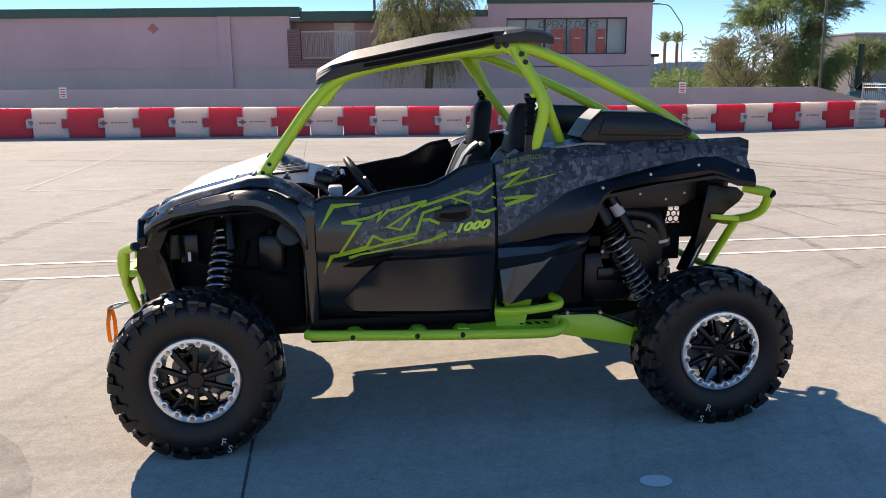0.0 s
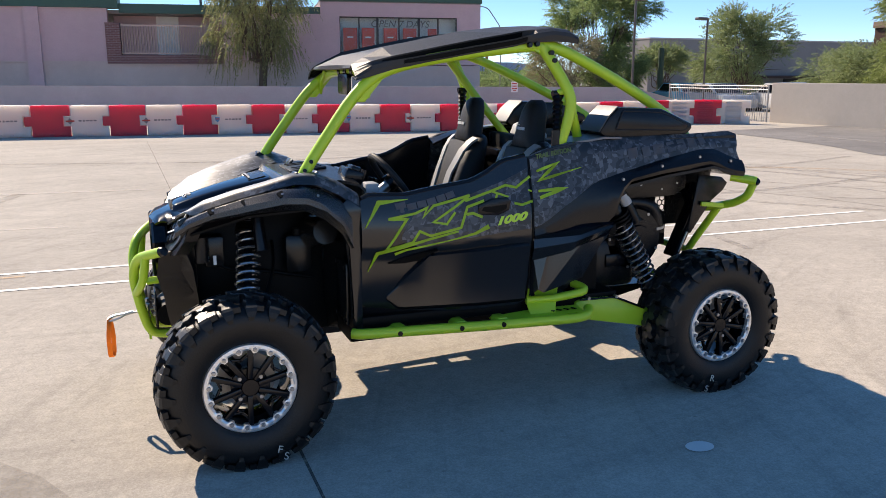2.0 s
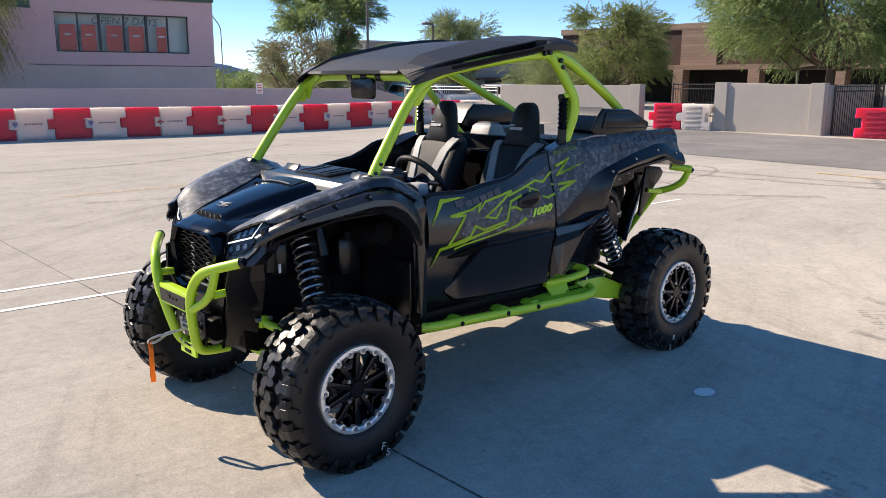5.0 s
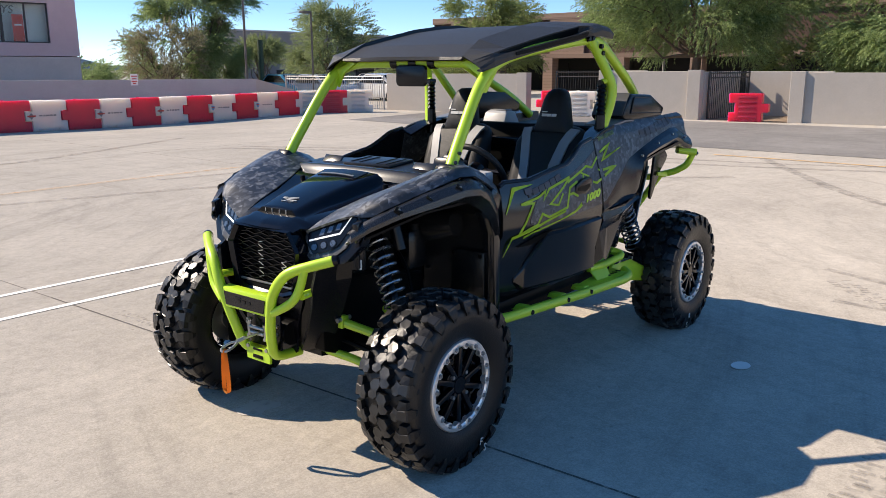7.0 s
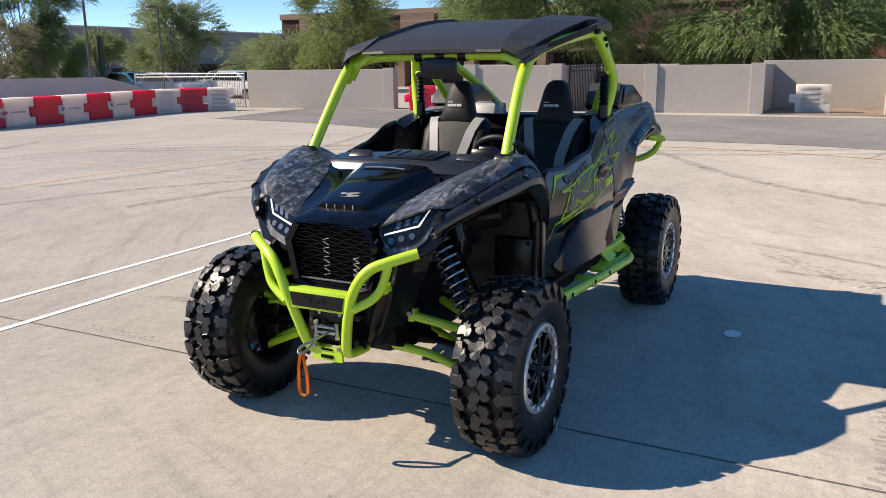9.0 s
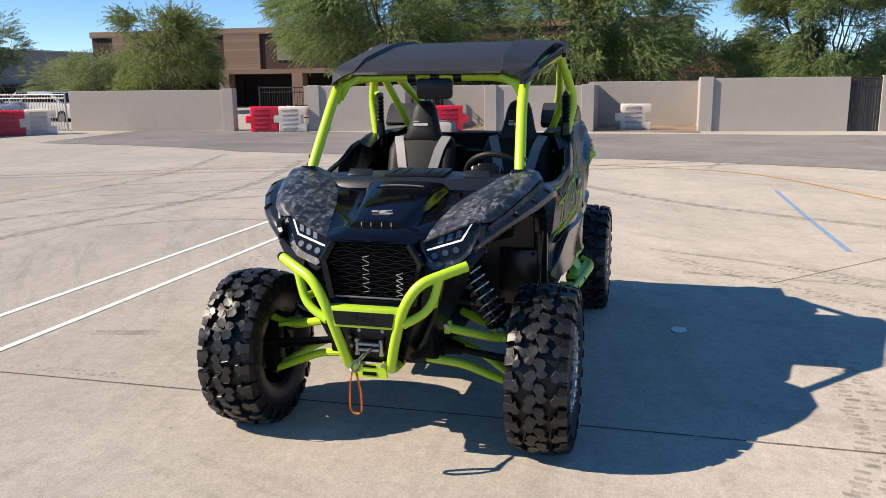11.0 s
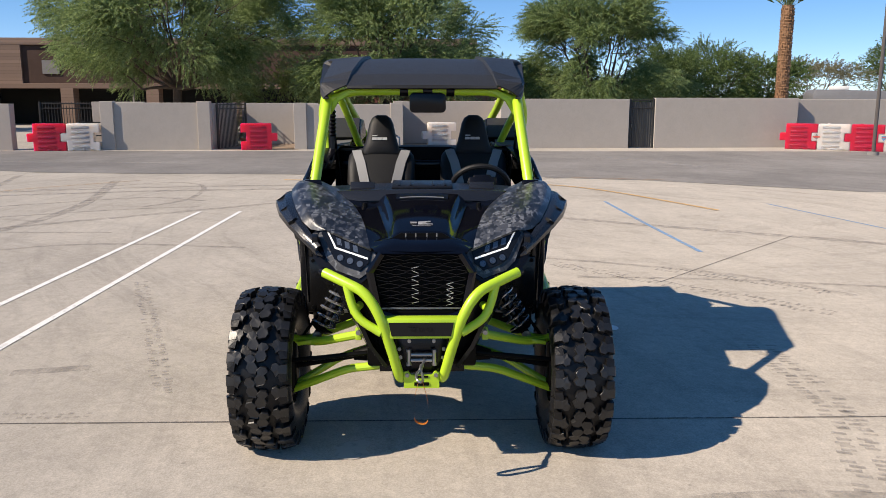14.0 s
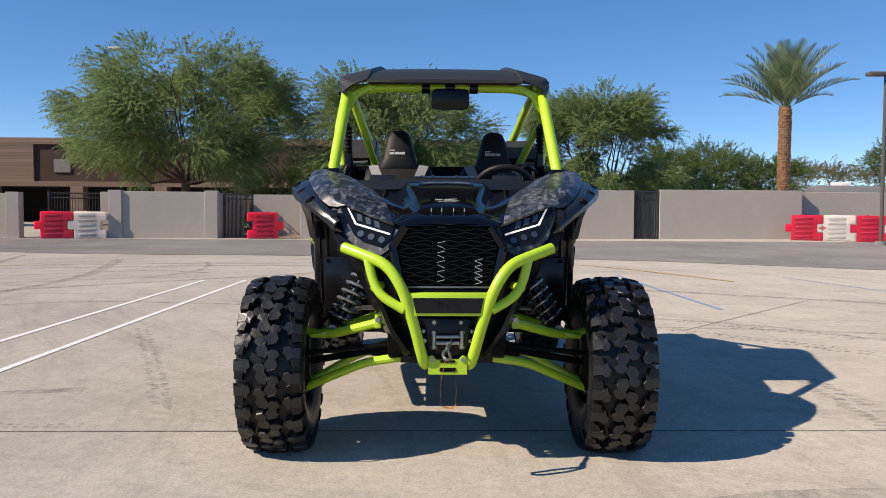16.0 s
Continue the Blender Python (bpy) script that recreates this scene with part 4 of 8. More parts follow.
    c = start[:, None, :] + way[:, None, :] * ln * (k / per) + np.array([0, 0, -1]) * (ln * (k / per) ** 2 * (0.25 + drop))
    c = c.reshape(-1, 3)
    sag = np.array([0, 0, -1]) * (k / per) * (0.5 + 2 * drop)
    d = (way[:, None, :] + sag).reshape(-1, 3)
    side = np.cross(d, rs.normal(size=(ns, 1, 3)).repeat(per, axis=1).reshape(-1, 3))
    side /= np.linalg.norm(side, axis=1)[:, None]
    d = d * 0.75 + side * np.where(np.arange(ns * per) % 2, 0.8, -0.8)[:, None] + rs.normal(size=(ns * per, 3)) * 0.25
    d /= np.linalg.norm(d, axis=1)[:, None]
    s = np.cross(d, rs.normal(size=(ns * per, 3)))
    s /= np.linalg.norm(s, axis=1)[:, None]
    L = (size * 0.66 * rs.uniform(0.6, 1.3, (ns * per, 1)))
    W = L * 0.20
    v = np.stack([c - s * W, c + s * W, c + d * L], axis=1).reshape(-1, 3)
    me = bpy.data.meshes.new("crown")
    me.vertices.add(len(v))
    me.vertices.foreach_set("co", v.ravel().astype(np.float32))
    me.loops.add(len(v))
    me.loops.foreach_set("vertex_index", np.arange(len(v), dtype=np.int32))
    me.polygons.add(len(v) // 3)
    me.polygons.foreach_set("loop_start", np.arange(0, len(v), 3, dtype=np.int32))
    me.update(calc_edges=True)
    me.materials.append(leaf)
    o = new("crown", me)
    o.parent = root
    o["kind"] = "stuff"
    return root


tree(3.4, 29.0, 6.4, 1.9, 1.1, 2.5, M_LEAFW, 7500, "weeping pepper tree against the pink building", 1, drop=0.9, size=0.15, trunk_r=0.2, low=0.12, lean=(0.25, 0))
tree(23.0, 36.0, 7.8, 3.1, 2.9, 1.2, M_LEAF, 60000, "large dense mesquite tree behind the parapet", 2, drop=0.08, size=0.13, low=0.1)
tree(19.6, 33.5, 4.2, 2.2, 1.7, 0.9, M_LEAFD, 6500, "small sparse half-bare tree behind the parapet", 3, size=0.12, trunk_r=0.1, low=0.15)
tree(27.6, 36.0, 3.7, 1.6, 1.5, 1.1, M_LEAFP, 11000, "small rounded desert tree", 4, size=0.12, trunk_r=0.1)
tree(33.0, 35.8, 6.0, 2.9, 2.9, 1.0, M_LEAFP, 26000, "spreading palo verde tree beside the car park", 5, size=0.14, low=0.2)
tree(41, 33, 3.9, 3.0, 3.4, 0.7, M_LEAFP, 18000, "low green desert tree", 6, size=0.14, low=0.1)
tree(45, 38, 3.9, 3.4, 3.4, 0.7, M_LEAFP, 16000, "low green desert tree", 7, size=0.14, low=0.1)
tree(36.0, 25.4, 6.2, 3.4, 3.4, 1.4, M_LEAFY, 32000, "bright yellow-green mesquite by the brown building", 8, drop=0.12, size=0.14, low=0.1)
tree(29.6, 10.4, 8.3, 4.7, 4.9, 2.2, M_LEAF, 105000, "large feathery mesquite tree behind the wall", 9, drop=0.08, size=0.126, trunk_r=0.24, low=0.19)
tree(30.0, 1.6, 6.9, 4.7, 4.6, 1.5, M_LEAF, 88000, "feathery mesquite tree behind the wall", 10, drop=0.06, size=0.126, trunk_r=0.2, low=0.0)
tree(32.0, -7.8, 6.5, 4.2, 4.2, 1.2, M_LEAF, 84000, "feathery mesquite tree behind the wall", 11, drop=0.06, size=0.126, trunk_r=0.2, low=0.05)
tree(40.0, -15.6, 4.9, 2.6, 2.6, 0.8, M_LEAF2, 18000, "dark rounded tree beyond the wall", 12, size=0.14, low=0.05)
tree(41.0, -19.0, 4.3, 2.2, 2.0, 0.8, M_LEAF2, 14000, "dark rounded tree beyond the wall", 13, size=0.14, low=0.05)
tree(47.0, -24.5, 4.6, 3.6, 3.2, 0.8, M_LEAFD, 12000, "grey-green desert tree beyond the wall", 14, size=0.14, low=0.05)
tree(44.0, -28.5, 5.6, 2.6, 2.6, 0.8, M_LEAF2, 14000, "dark rounded tree beyond the wall", 15, size=0.14, low=0.05)
tree(33, 6.5, 3.4, 3.2, 2.4, 0.4, M_LEAFY, 16000, "low yellow-green shrub tree behind the wall", 16, size=0.12, trunk_r=0.08, low=0.0, name="shrub")
tree(35, -3.5, 3.8, 3.8, 4.4, 0.4, M_LEAF2, 22000, "low green shrub tree behind the wall", 17, size=0.13, trunk_r=0.08, low=0.0, name="shrub")
tree(37, -8.6, 3.3, 3.0, 3.6, 0.3, M_LEAF2, 20000, "low dense green shrub tree behind the wall", 26, size=0.13, trunk_r=0.07, low=0.0, name="shrub")
tree(38, -13.6, 3.5, 2.8, 3.2, 0.3, M_LEAF2, 18000, "low dense green shrub tree behind the wall", 27, size=0.13, trunk_r=0.07, low=0.0, name="shrub")
tree(38, -12.2, 4.6, 2.7, 2.4, 0.8, M_LEAF2, 14000, "dark rounded tree beyond the wall", 20, size=0.13, low=0.1)


def palm(x, y, h, r, fr, label, seed, nf=46, trunk_r=0.3):
    """A palm: ringed trunk with old leaf bases and arching feather fronds."""
    rs = random.Random(seed)
    root = empty("palm_tree", Matrix.Translation((x, y, 0)), label, "palm tree")
    bm = bmesh.new()
    cyl(bm, (0, 0, 0), (0, 0, h), trunk_r * 0.85, trunk_r * 0.9, 14)
    for k in range(int(h / 0.13)):
        for j in range(9):
            a = 2 * math.pi * (j + 0.5 * (k % 2)) / 9
            z = k * 0.13 + 0.05
            m = Matrix.Translation((math.cos(a) * trunk_r * 0.86, math.sin(a) * trunk_r * 0.86, z)) @ Matrix.Rotation(a, 4, "Z") @ Matrix.Rotation(radians(20 + rs.uniform(-14, 14)), 4, "Y")
            bmesh.ops.create_cube(bm, size=1, matrix=m @ Matrix.Diagonal((rs.uniform(0.04, 0.10), rs.uniform(0.10, 0.18), rs.uniform(0.08, 0.15), 1)))
    part("trunk", bm, M_PALMBARK, root, "brown trunk with cut leaf bases", 0)
    verts, faces = [], []
    def quad(*q):
        faces.append(tuple(range(len(verts), len(verts) + 4)))
        verts.extend(tuple(p) for p in q)
    for i in range(nf):
        a = 2.399 * i
        el = radians(88 - 64 * (i / nf) ** 1.15)
        d = Vector((math.cos(a), math.sin(a), 0))
        L = fr * rs.uniform(0.85, 1.08)
        prev = Vector((0, 0, h - 0.1)) + d * 0.12
        ang = el
        n = 22
        for k in range(n):
            ang -= radians(0.3 + 3.4 * (k / n) ** 1.5)
            p = prev + (d * math.cos(ang) + Vector((0, 0, math.sin(ang)))) * L / n
            t = (p - prev).normalized()
            s = t.cross(Vector((0, 0, 1)))
            s = s.normalized() if s.length > 0.05 else Vector((-d.y, d.x, 0))
            o = s.cross(t)
            w = 0.02 * (1 - k / n) + 0.004
            quad(prev - s * w, prev + s * w, p + s * w, p - s * w)
            if k > 3:
                ll = L * 0.20 * math.sin(math.pi * min(1, 0.18 + 0.8 * k / n)) + 0.05
                for side in (-1, 1):
                    for q in (0.0, 0.5):
                        b = prev + (p - prev) * q
                        e = b + (t * 0.75 + s * side * 0.75 + o * rs.uniform(0.1, 0.45)).normalized() * ll
                        quad(b - t * 0.034, b + t * 0.034, e + t * 0.010, e - t * 0.010)
            prev = p
    me = bpy.data.meshes.new("crown")
    me.from_pydata(verts, [], faces)
    me.materials.append(M_FROND)
    o = new("crown", me)
    o.parent = root
    o["label"] = "arching feather fronds"
    return root


palm(34.0, -17.0, 6.1, 0, 3.35, "tall date palm with a trimmed brown trunk", 4, trunk_r=0.30)
palm(51.4, 118, 7.0, 0, 1.9, "distant slim palm on the skyline", 5, 30, 0.22)
palm(53.8, 119, 7.0, 0, 2.0, "distant slim palm on the skyline", 6, 30, 0.22)


# ---- lamp posts ----
def lamp_post(x, y, h, ang, label, arm=0.35, r=0.055):
    root = empty("street_lamp", pose(x, y, 0, 0, 0, ang), label, "street lamp")
    part("pole", tube([(0, 0, 0), (0, 0, h)], r, 8, 0), M_POLE, root)
    part("arm", B((arm / 2, 0, h - 0.06), (arm, 0.05, 0.06)), M_POLE, root)
    part("head", B((arm, 0, h - 0.02), (0.5, 0.3, 0.11), None, 0.02), M_POLE, root)
    part("base", cyl(bmesh.new(), (0, 0, 0), (0, 0, 0.2), 0.16), M_GREYB, root)


lamp_post(19.5, 27.0, 5.1, 20, "dark square-headed parking lot lamp post")
lamp_post(23.0, 26.5, 4.3, 180, "dark square-headed parking lot lamp post", r=0.045)
lamp_post(18.9, -13.35, 5.15, 90, "dark square-headed parking lot lamp post", 0.3)
sl = empty("street_lamp", pose(22.4, 47, 0, 0, 0, 160), "thin cobra-head street lamp far behind the wall", "street lamp")
part("pole", tube([(0, 0, 0), (0, 0, 5.0), (0.9, 0, 6.3), (1.6, 0, 6.4)], 0.035, 6, 0.3), M_GREYB, sl)
part("head", B((1.75, 0, 6.4), (0.5, 0.2, 0.09), None, 0.02), M_GREYB, sl)
sl = empty("street_lamp", pose(34, 13.8, 0, 0, 0, 90), "cobra-head street lamp behind the mesquite", "street lamp")
part("pole", tube([(0, 0, 0), (0, 0, 7.4), (0.3, 0, 8.2), (1.0, 0, 8.6)], 0.05, 6, 0.3), M_GREYB, sl)
part("head", B((1.2, 0, 8.62), (0.6, 0.22, 0.1), None, 0.02), M_WHITE, sl)
sg = empty("cactus", Matrix.Translation((26.4, 34.5, 0)), "tall single-stem saguaro cactus", "cactus")
part("stem", sweep(bmesh.new(), [(0, 0, 0), (0, 0, 2.9), (0, 0, 3.3)], 0.17, 10, 0), plain("cactus_skin", (0.05, 0.075, 0.04), 0.7), sg)

# ---- far buildings ----
gb = empty("grey_building", Matrix.Identity(4), "plain grey tilt-up commercial building", "building")
part("wall", B((58, 58, 2.45), (36, 6, 4.9)), M_GREYB, gb)
part("coping", B((58, 58, 4.95), (36.1, 6.1, 0.12)), M_GREYWALL, gb)
part("canopy", B((60, 54.6, 1.75), (24, 1.2, 0.25)), M_BROWN, gb)
for k in range(6):
    part("window", B((46 + k * 5, 54.96, 1.0), (2.6, 0.1, 1.2)), M_DARK, gb)
bb = empty("brown_building", Matrix.Identity(4), "dark brown block office building with a shaded colonnade", "building")
part("wall", B((47, 17, 3.8), (4, 40, 2.9)), M_BROWN, bb)
part("parapet_band", B((44.95, 17, 5.1), (0.2, 40.1, 0.4)), M_STONE, bb)
part("lower_band", B((44.93, 17, 2.5), (0.2, 40.1, 0.3)), M_STONE, bb)
# rear wall coloured near black for the deep shade behind the columns
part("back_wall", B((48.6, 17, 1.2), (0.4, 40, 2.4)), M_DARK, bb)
for y in (36.4, 31.2, 26.9, 21.6, 16.5, 11.4, 6.3):
    part("column", B((45.2, y, 1.2), (0.8, 0.75, 2.4)), M_STONE, bb)
for y in (25.5, 34.0):
    part("stone_panel", B((44.92, y, 3.8), (0.12, 2.6, 2.3)), M_STONE, bb)
part("window", B((44.96, 22.5, 3.6), (0.08, 1.0, 0.8)), M_GREYB, bb)
for y in (29, 24, 19, 14):
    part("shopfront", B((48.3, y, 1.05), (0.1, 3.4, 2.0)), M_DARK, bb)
hs = empty("shop_building", Matrix.Identity(4), "small pale building seen past the pink one", "building")
part("wall", B((26, 70, 1.8), (6, 5, 3.6)), M_PINKLOW, hs)
part("roof", B((26, 70, 3.7), (6.6, 5.6, 0.25)), M_BROWN, hs)
part("canopy_post", B((23, 67, 1.7), (0.2, 0.2, 3.4)), M_BROWN, hs)
hs = empty("red_building", Matrix.Identity(4), "low red-brown building behind the trees", "building")
part("wall", B((46, -2, 1.6), (4, 14, 3.2)), plain("red_brown_wall", (0.16, 0.05, 0.04), 0.8), hs)
part("window", B((43.95, -4, 1.6), (0.1, 3.0, 1.0)), M_DARK, hs)
bm = bmesh.new()
rs = random.Random(2)
rid = [(420 + k * 22, 1500, 10 + 22 * max(0, math.sin((k - 5) * 0.22)) + rs.uniform(-2, 2)) for k in range(26)]
for a, b in zip(rid, rid[1:]):
    bm.faces.new([bm.verts.new(p) for p in (a, b, (b[0], 1500, -2), (a[0], 1500, -2))])
tagged(part("backdrop", bm, M_MOUNT, smooth=0), "hazy blue mountain ridge on the horizon", "mountains", kind="structure")
tree(40, 90, 2.1, 9, 6, 0.3, M_LEAF2, 9000, "far hazy green desert trees", 23, size=0.35, low=0.0)
tree(30, 62, 2.1, 4, 3, 0.3, M_LEAF, 7000, "far low green desert shrubs", 24, size=0.2, low=0.0, name="shrub")


# ---- parked cars behind the gate ----
def car(x, y, ang, paint, label):
    root = empty("car", pose(x, y, 0, 0, 0, ang), label, "car", "cars parked behind the gate")
    m = plain("car_paint", paint, 0.25, coat=0.8)
    part("body", P([(-2.2, 0.3), (-2.25, 0.7), (-2.0, 0.9), (-1.1, 0.98), (1.5, 1.0), (2.1, 0.92), (2.25, 0.6), (2.2, 0.3)], "y", -0.88, 0.88, 0.06), m, root)
    part("cabin", P([(-1.2, 0.96), (-0.5, 1.42), (0.9, 1.45), (1.7, 0.98)], "y", -0.74, 0.74, 0.04), m, root)
    for s in (-1, 1):
        part("window", P([(-1.0, 1.0), (-0.45, 1.36), (0.85, 1.38), (1.45, 1.02)], "y", s * 0.745, s * 0.755), LENS, root)
    part("windscreen", loft([[(-1.19, -0.66, 1.0), (-1.19, 0.66, 1.0)], [(-0.56, -0.62, 1.40), (-0.56, 0.62, 1.40)]], 0.01), LENS, root)
    for a in (-1.4, 1.4):
        for s in (-1, 1):
            w = part("wheel", cyl(bmesh.new(), (a, s * 0.68, 0.32), (a, s * 0.9, 0.32), 0.32, seg=20), RUBBER, root)
            part("rim", cyl(bmesh.new(), (a, s * 0.88, 0.32), (a, s * 0.915, 0.32), 0.2, seg=16), STEEL, w)


car(25.5, 28.6, 80, (0.42, 0.44, 0.46), "silver car parked behind the gate")
car(27.0, 25.4, 78, (0.5, 0.5, 0.5), "silver car parked behind the gate")
car(27.5, 22.4, 80, (0.2, 0.21, 0.23), "grey car parked behind the gate")
car(31.5, 30.5, 10, (0.55, 0.53, 0.5), "white car parked behind the gate")
car(26.0, 31.8, 80, (0.08, 0.3, 0.42), "teal car parked behind the gate")
rv = empty("trailer", pose(28.5, -18.3, 0, 0, 0, 75), "grey motorhome roof behind the wall", "trailer")
part("body", P([(-2.4, 0.0), (-2.4, 1.8), (-1.9, 2.05), (2.3, 2.15), (2.4, 1.9), (2.4, 0.0)], "y", -1.1, 1.1, 0.08), GREYP, rv)
part("vent", B((1.2, 0, 2.22), (0.7, 0.5, 0.16), None, 0.03), M_WHITE, rv)

# ---- side-by-side off-road vehicle; nose towards -x ----
VH = empty("utility_vehicle", Matrix.Translation((0, -0.020, 0)), "black and lime two-seat off-road side-by-side with grey camo panels", "off-road vehicle")


def mir(pts, s):
    """Points given for the driver's side (y positive outwards), put on side s."""
    return [(x, s * y, z) for x, y, z in pts]


# ---- wheels ----
def make_tyre():
    prof = [(0.185, -0.100), (0.205, -0.118), (0.225, -0.130), (0.285, -0.142), (0.325, -0.140), (0.348, -0.128), (0.362, -0.105), (0.367, -0.06), (0.369, 0)]
    prof = prof + [(r, -y) for r, y in prof[-2::-1]]
    bm = bmesh.new()
    n = 72
    rings = [[bm.verts.new((r * math.cos(a), y, r * math.sin(a))) for r, y in prof] for a in (2 * math.pi * i / n for i in range(n))]
    for i in range(n):
        a, b = rings[i], rings[(i + 1) % n]
        for j in range(len(prof) - 1):
            bm.faces.new((a[j], a[j + 1], b[j + 1], b[j]))
    bmesh.ops.recalc_face_normals(bm, faces=bm.faces[:])
    return bm


def crown_r(y):
    return 0.396 - 0.016 * (abs(y) / 0.13) ** 2.2


def lug(bm, a0, pts, base=0.366, top=0.0):
    """One tread block: an uneven polygon in (arc, width), raised from the carcass."""
    lo, hi = [], []
    n = len(pts)
    cu, cw = sum(p[0] for p in pts) / n, sum(p[1] for p in pts) / n
    pts = [(cu + (u - cu) * 0.91, cw + (y - cw) * 0.91) for u, y in pts]
    ca, cy = sum(p[0] for p in pts) / n, sum(p[1] for p in pts) / n
    for u, y in pts:
        t = a0 + u / 0.39
        r = crown_r(y) + top
        lo.append(bm.verts.new((base * math.cos(t), y, base * math.sin(t))))
        u2, y2 = ca + (u - ca) * 0.93, cy + (y - cy) * 0.94
        t = a0 + u2 / 0.39
        hi.append(bm.verts.new((r * math.cos(t), y2, r * math.sin(t))))
    # worn shoulder round the block, and a top that dips towards one end
    cap = []
    for k, (u, y) in enumerate(pts):
        u2, y2 = ca + (u - ca) * 0.86, cy + (y - cy) * 0.88
        t, r = a0 + u2 / 0.39, crown_r(y2) + top + (0.0025 if k % 3 else 0.0005) + 0.07 * (u2 - ca)
        cap.append(bm.verts.new((r * math.cos(t), y2, r * math.sin(t))))
    t, r = a0 + ca / 0.39, crown_r(cy) + top + 0.0025
    mid = bm.verts.new((r * math.cos(t), cy, r * math.sin(t)))
    for i in range(n):
        j = (i + 1) % n
        bm.faces.new((lo[i], lo[j], hi[j], hi[i]))
        bm.faces.new((hi[i], hi[j], cap[j], cap[i]))
        bm.faces.new((cap[i], cap[j], mid))


def lug_shapes():
    """The six tread blocks of one pitch and the two side biters, as meshes with their angle."""
    out = []
    for s in (-1, 1):
        mid = [(-0.054, s * -0.002), (-0.020, s * -0.014), (0.010, s * 0.004), (0.032, s * -0.002), (0.053, s * 0.020), (0.046, s * 0.050), (0.024, s * 0.060), (0.006, s * 0.040), (-0.020, s * 0.050), (-0.046, s * 0.036)]
        sh = [(-0.046, s * 0.080), (-0.022, s * 0.074), (-0.006, s * 0.060), (0.022, s * 0.068), (0.030, s * 0.090), (0.016, s * 0.104), (0.022, s * 0.144), (-0.034, s * 0.144), (-0.030, s * 0.104)]
        sh2 = [(-0.018, s * 0.100), (0.026, s * 0.090), (0.036, s * 0.112), (0.030, s * 0.138), (-0.012, s * 0.138)]
        for pts, base, top, ang in ((mid, 0.358, 0.0, 0.0 if s < 0 else 0.149), (sh, 0.352, 0.0, 0.10 if s < 0 else 0.249), (sh2, 0.352, -0.004, 0.245 if s < 0 else 0.096)):
            bm = bmesh.new()
            lug(bm, 0.0, pts, base, top)
            bmesh.ops.recalc_face_normals(bm, faces=bm.faces[:])
            out.append((bm, ang))
        bm = bmesh.new()
        q = []
        for r, y, w in ((0.374, 0.136, 0.026), (0.352, 0.144, 0.024), (0.330, 0.148, 0.016), (0.312, 0.1455, 0.010)):
            q.append([bm.verts.new((r * math.cos(k * w / 0.38), s * y, r * math.sin(k * w / 0.38))) for k in (-1, 1)])
            q.append([bm.verts.new((r * math.cos(k * w / 0.36), s * (y - 0.014), r * math.sin(k * w / 0.36))) for k in (-1, 1)])
        for k in range(0, 6, 2):
            bm.faces.new((q[k][0], q[k][1], q[k + 2][1], q[k + 2][0]))
            for e in (0, 1):
                bm.faces.new((q[k][e], q[k + 1][e], q[k + 3][e], q[k + 2][e]))
        bm.faces.new((q[6][0], q[6][1], q[7][1], q[7][0]))
        bmesh.ops.recalc_face_normals(bm, faces=bm.faces[:])
        out.append((bm, 0.085 if s < 0 else 0.235))
    return out


def make_ring():
    """Beadlock ring: round outside, sixteen bosses on the inside."""
    bm = bmesh.new()
    n = 128
    rows = []
    for i in range(n):
        a = 2 * math.pi * i / n
        k = (i % 8) / 8.0
        boss = 1.0 if k < 0.36 or k > 0.9 else 0.0
        ri = 0.163 if boss else 0.175
        rows.append([bm.verts.new((r * math.cos(a), y, r * math.sin(a))) for r, y in ((0.204, -0.106), (0.204, -0.121), (0.199, -0.128), (0.184, -0.130), (ri, -0.130 + (0 if boss else 0.006)), (ri, -0.104))])
    for i in range(n):
        a, b = rows[i], rows[(i + 1) % n]
        for j in range(6):
            bm.faces.new((a[j], a[(j + 1) % 6], b[(j + 1) % 6], b[j]))
    bmesh.ops.recalc_face_normals(bm, faces=bm.faces[:])
    return bm


def make_barrel():
    bm = bmesh.new()
    prof = [(0.186, -0.105), (0.172, -0.103), (0.166, -0.06), (0.160, 0.05), (0.182, 0.10), (0.19, 0.105), (0.19, 0.095), (0.168, 0.05), (0.174, -0.06), (0.186, -0.095)]
    n = 48
    rings = [[bm.verts.new((r * math.cos(a), y, r * math.sin(a))) for r, y in prof] for a in (2 * math.pi * i / n for i in range(n))]
    for i in range(n):
        a, b = rings[i], rings[(i + 1) % n]
        for j in range(len(prof)):
            k = (j + 1) % len(prof)
            bm.faces.new((a[j], a[k], b[k], b[j]))
    bmesh.ops.recalc_face_normals(bm, faces=bm.faces[:])
    return bm


def spoke():
    """One forked spoke arm pair from hub to rim."""
    bm = bmesh.new()
    for s in (-1, 1):
        a, b = Vector((0.036, -0.098, s * 0.013)), Vector((0.170, -0.101, s * 0.052))
        m = (a + b) / 2
        d = b - a
        q = Matrix.Rotation(-math.atan2(d.z, d.x), 3, "Y")
        box(bm, m, (d.length, 0.030, 0.024), q, 0.004)
    box(bm, (0.062, -0.094, 0), (0.05, 0.022, 0.030), None, 0.004)
    for s in (-1, 1):
        box(bm, (0.128, -0.088, s * 0.058), (0.085, 0.02, 0.010), Matrix.Rotation(s * 0.55, 3, "Y"), 0.002)
    return bm


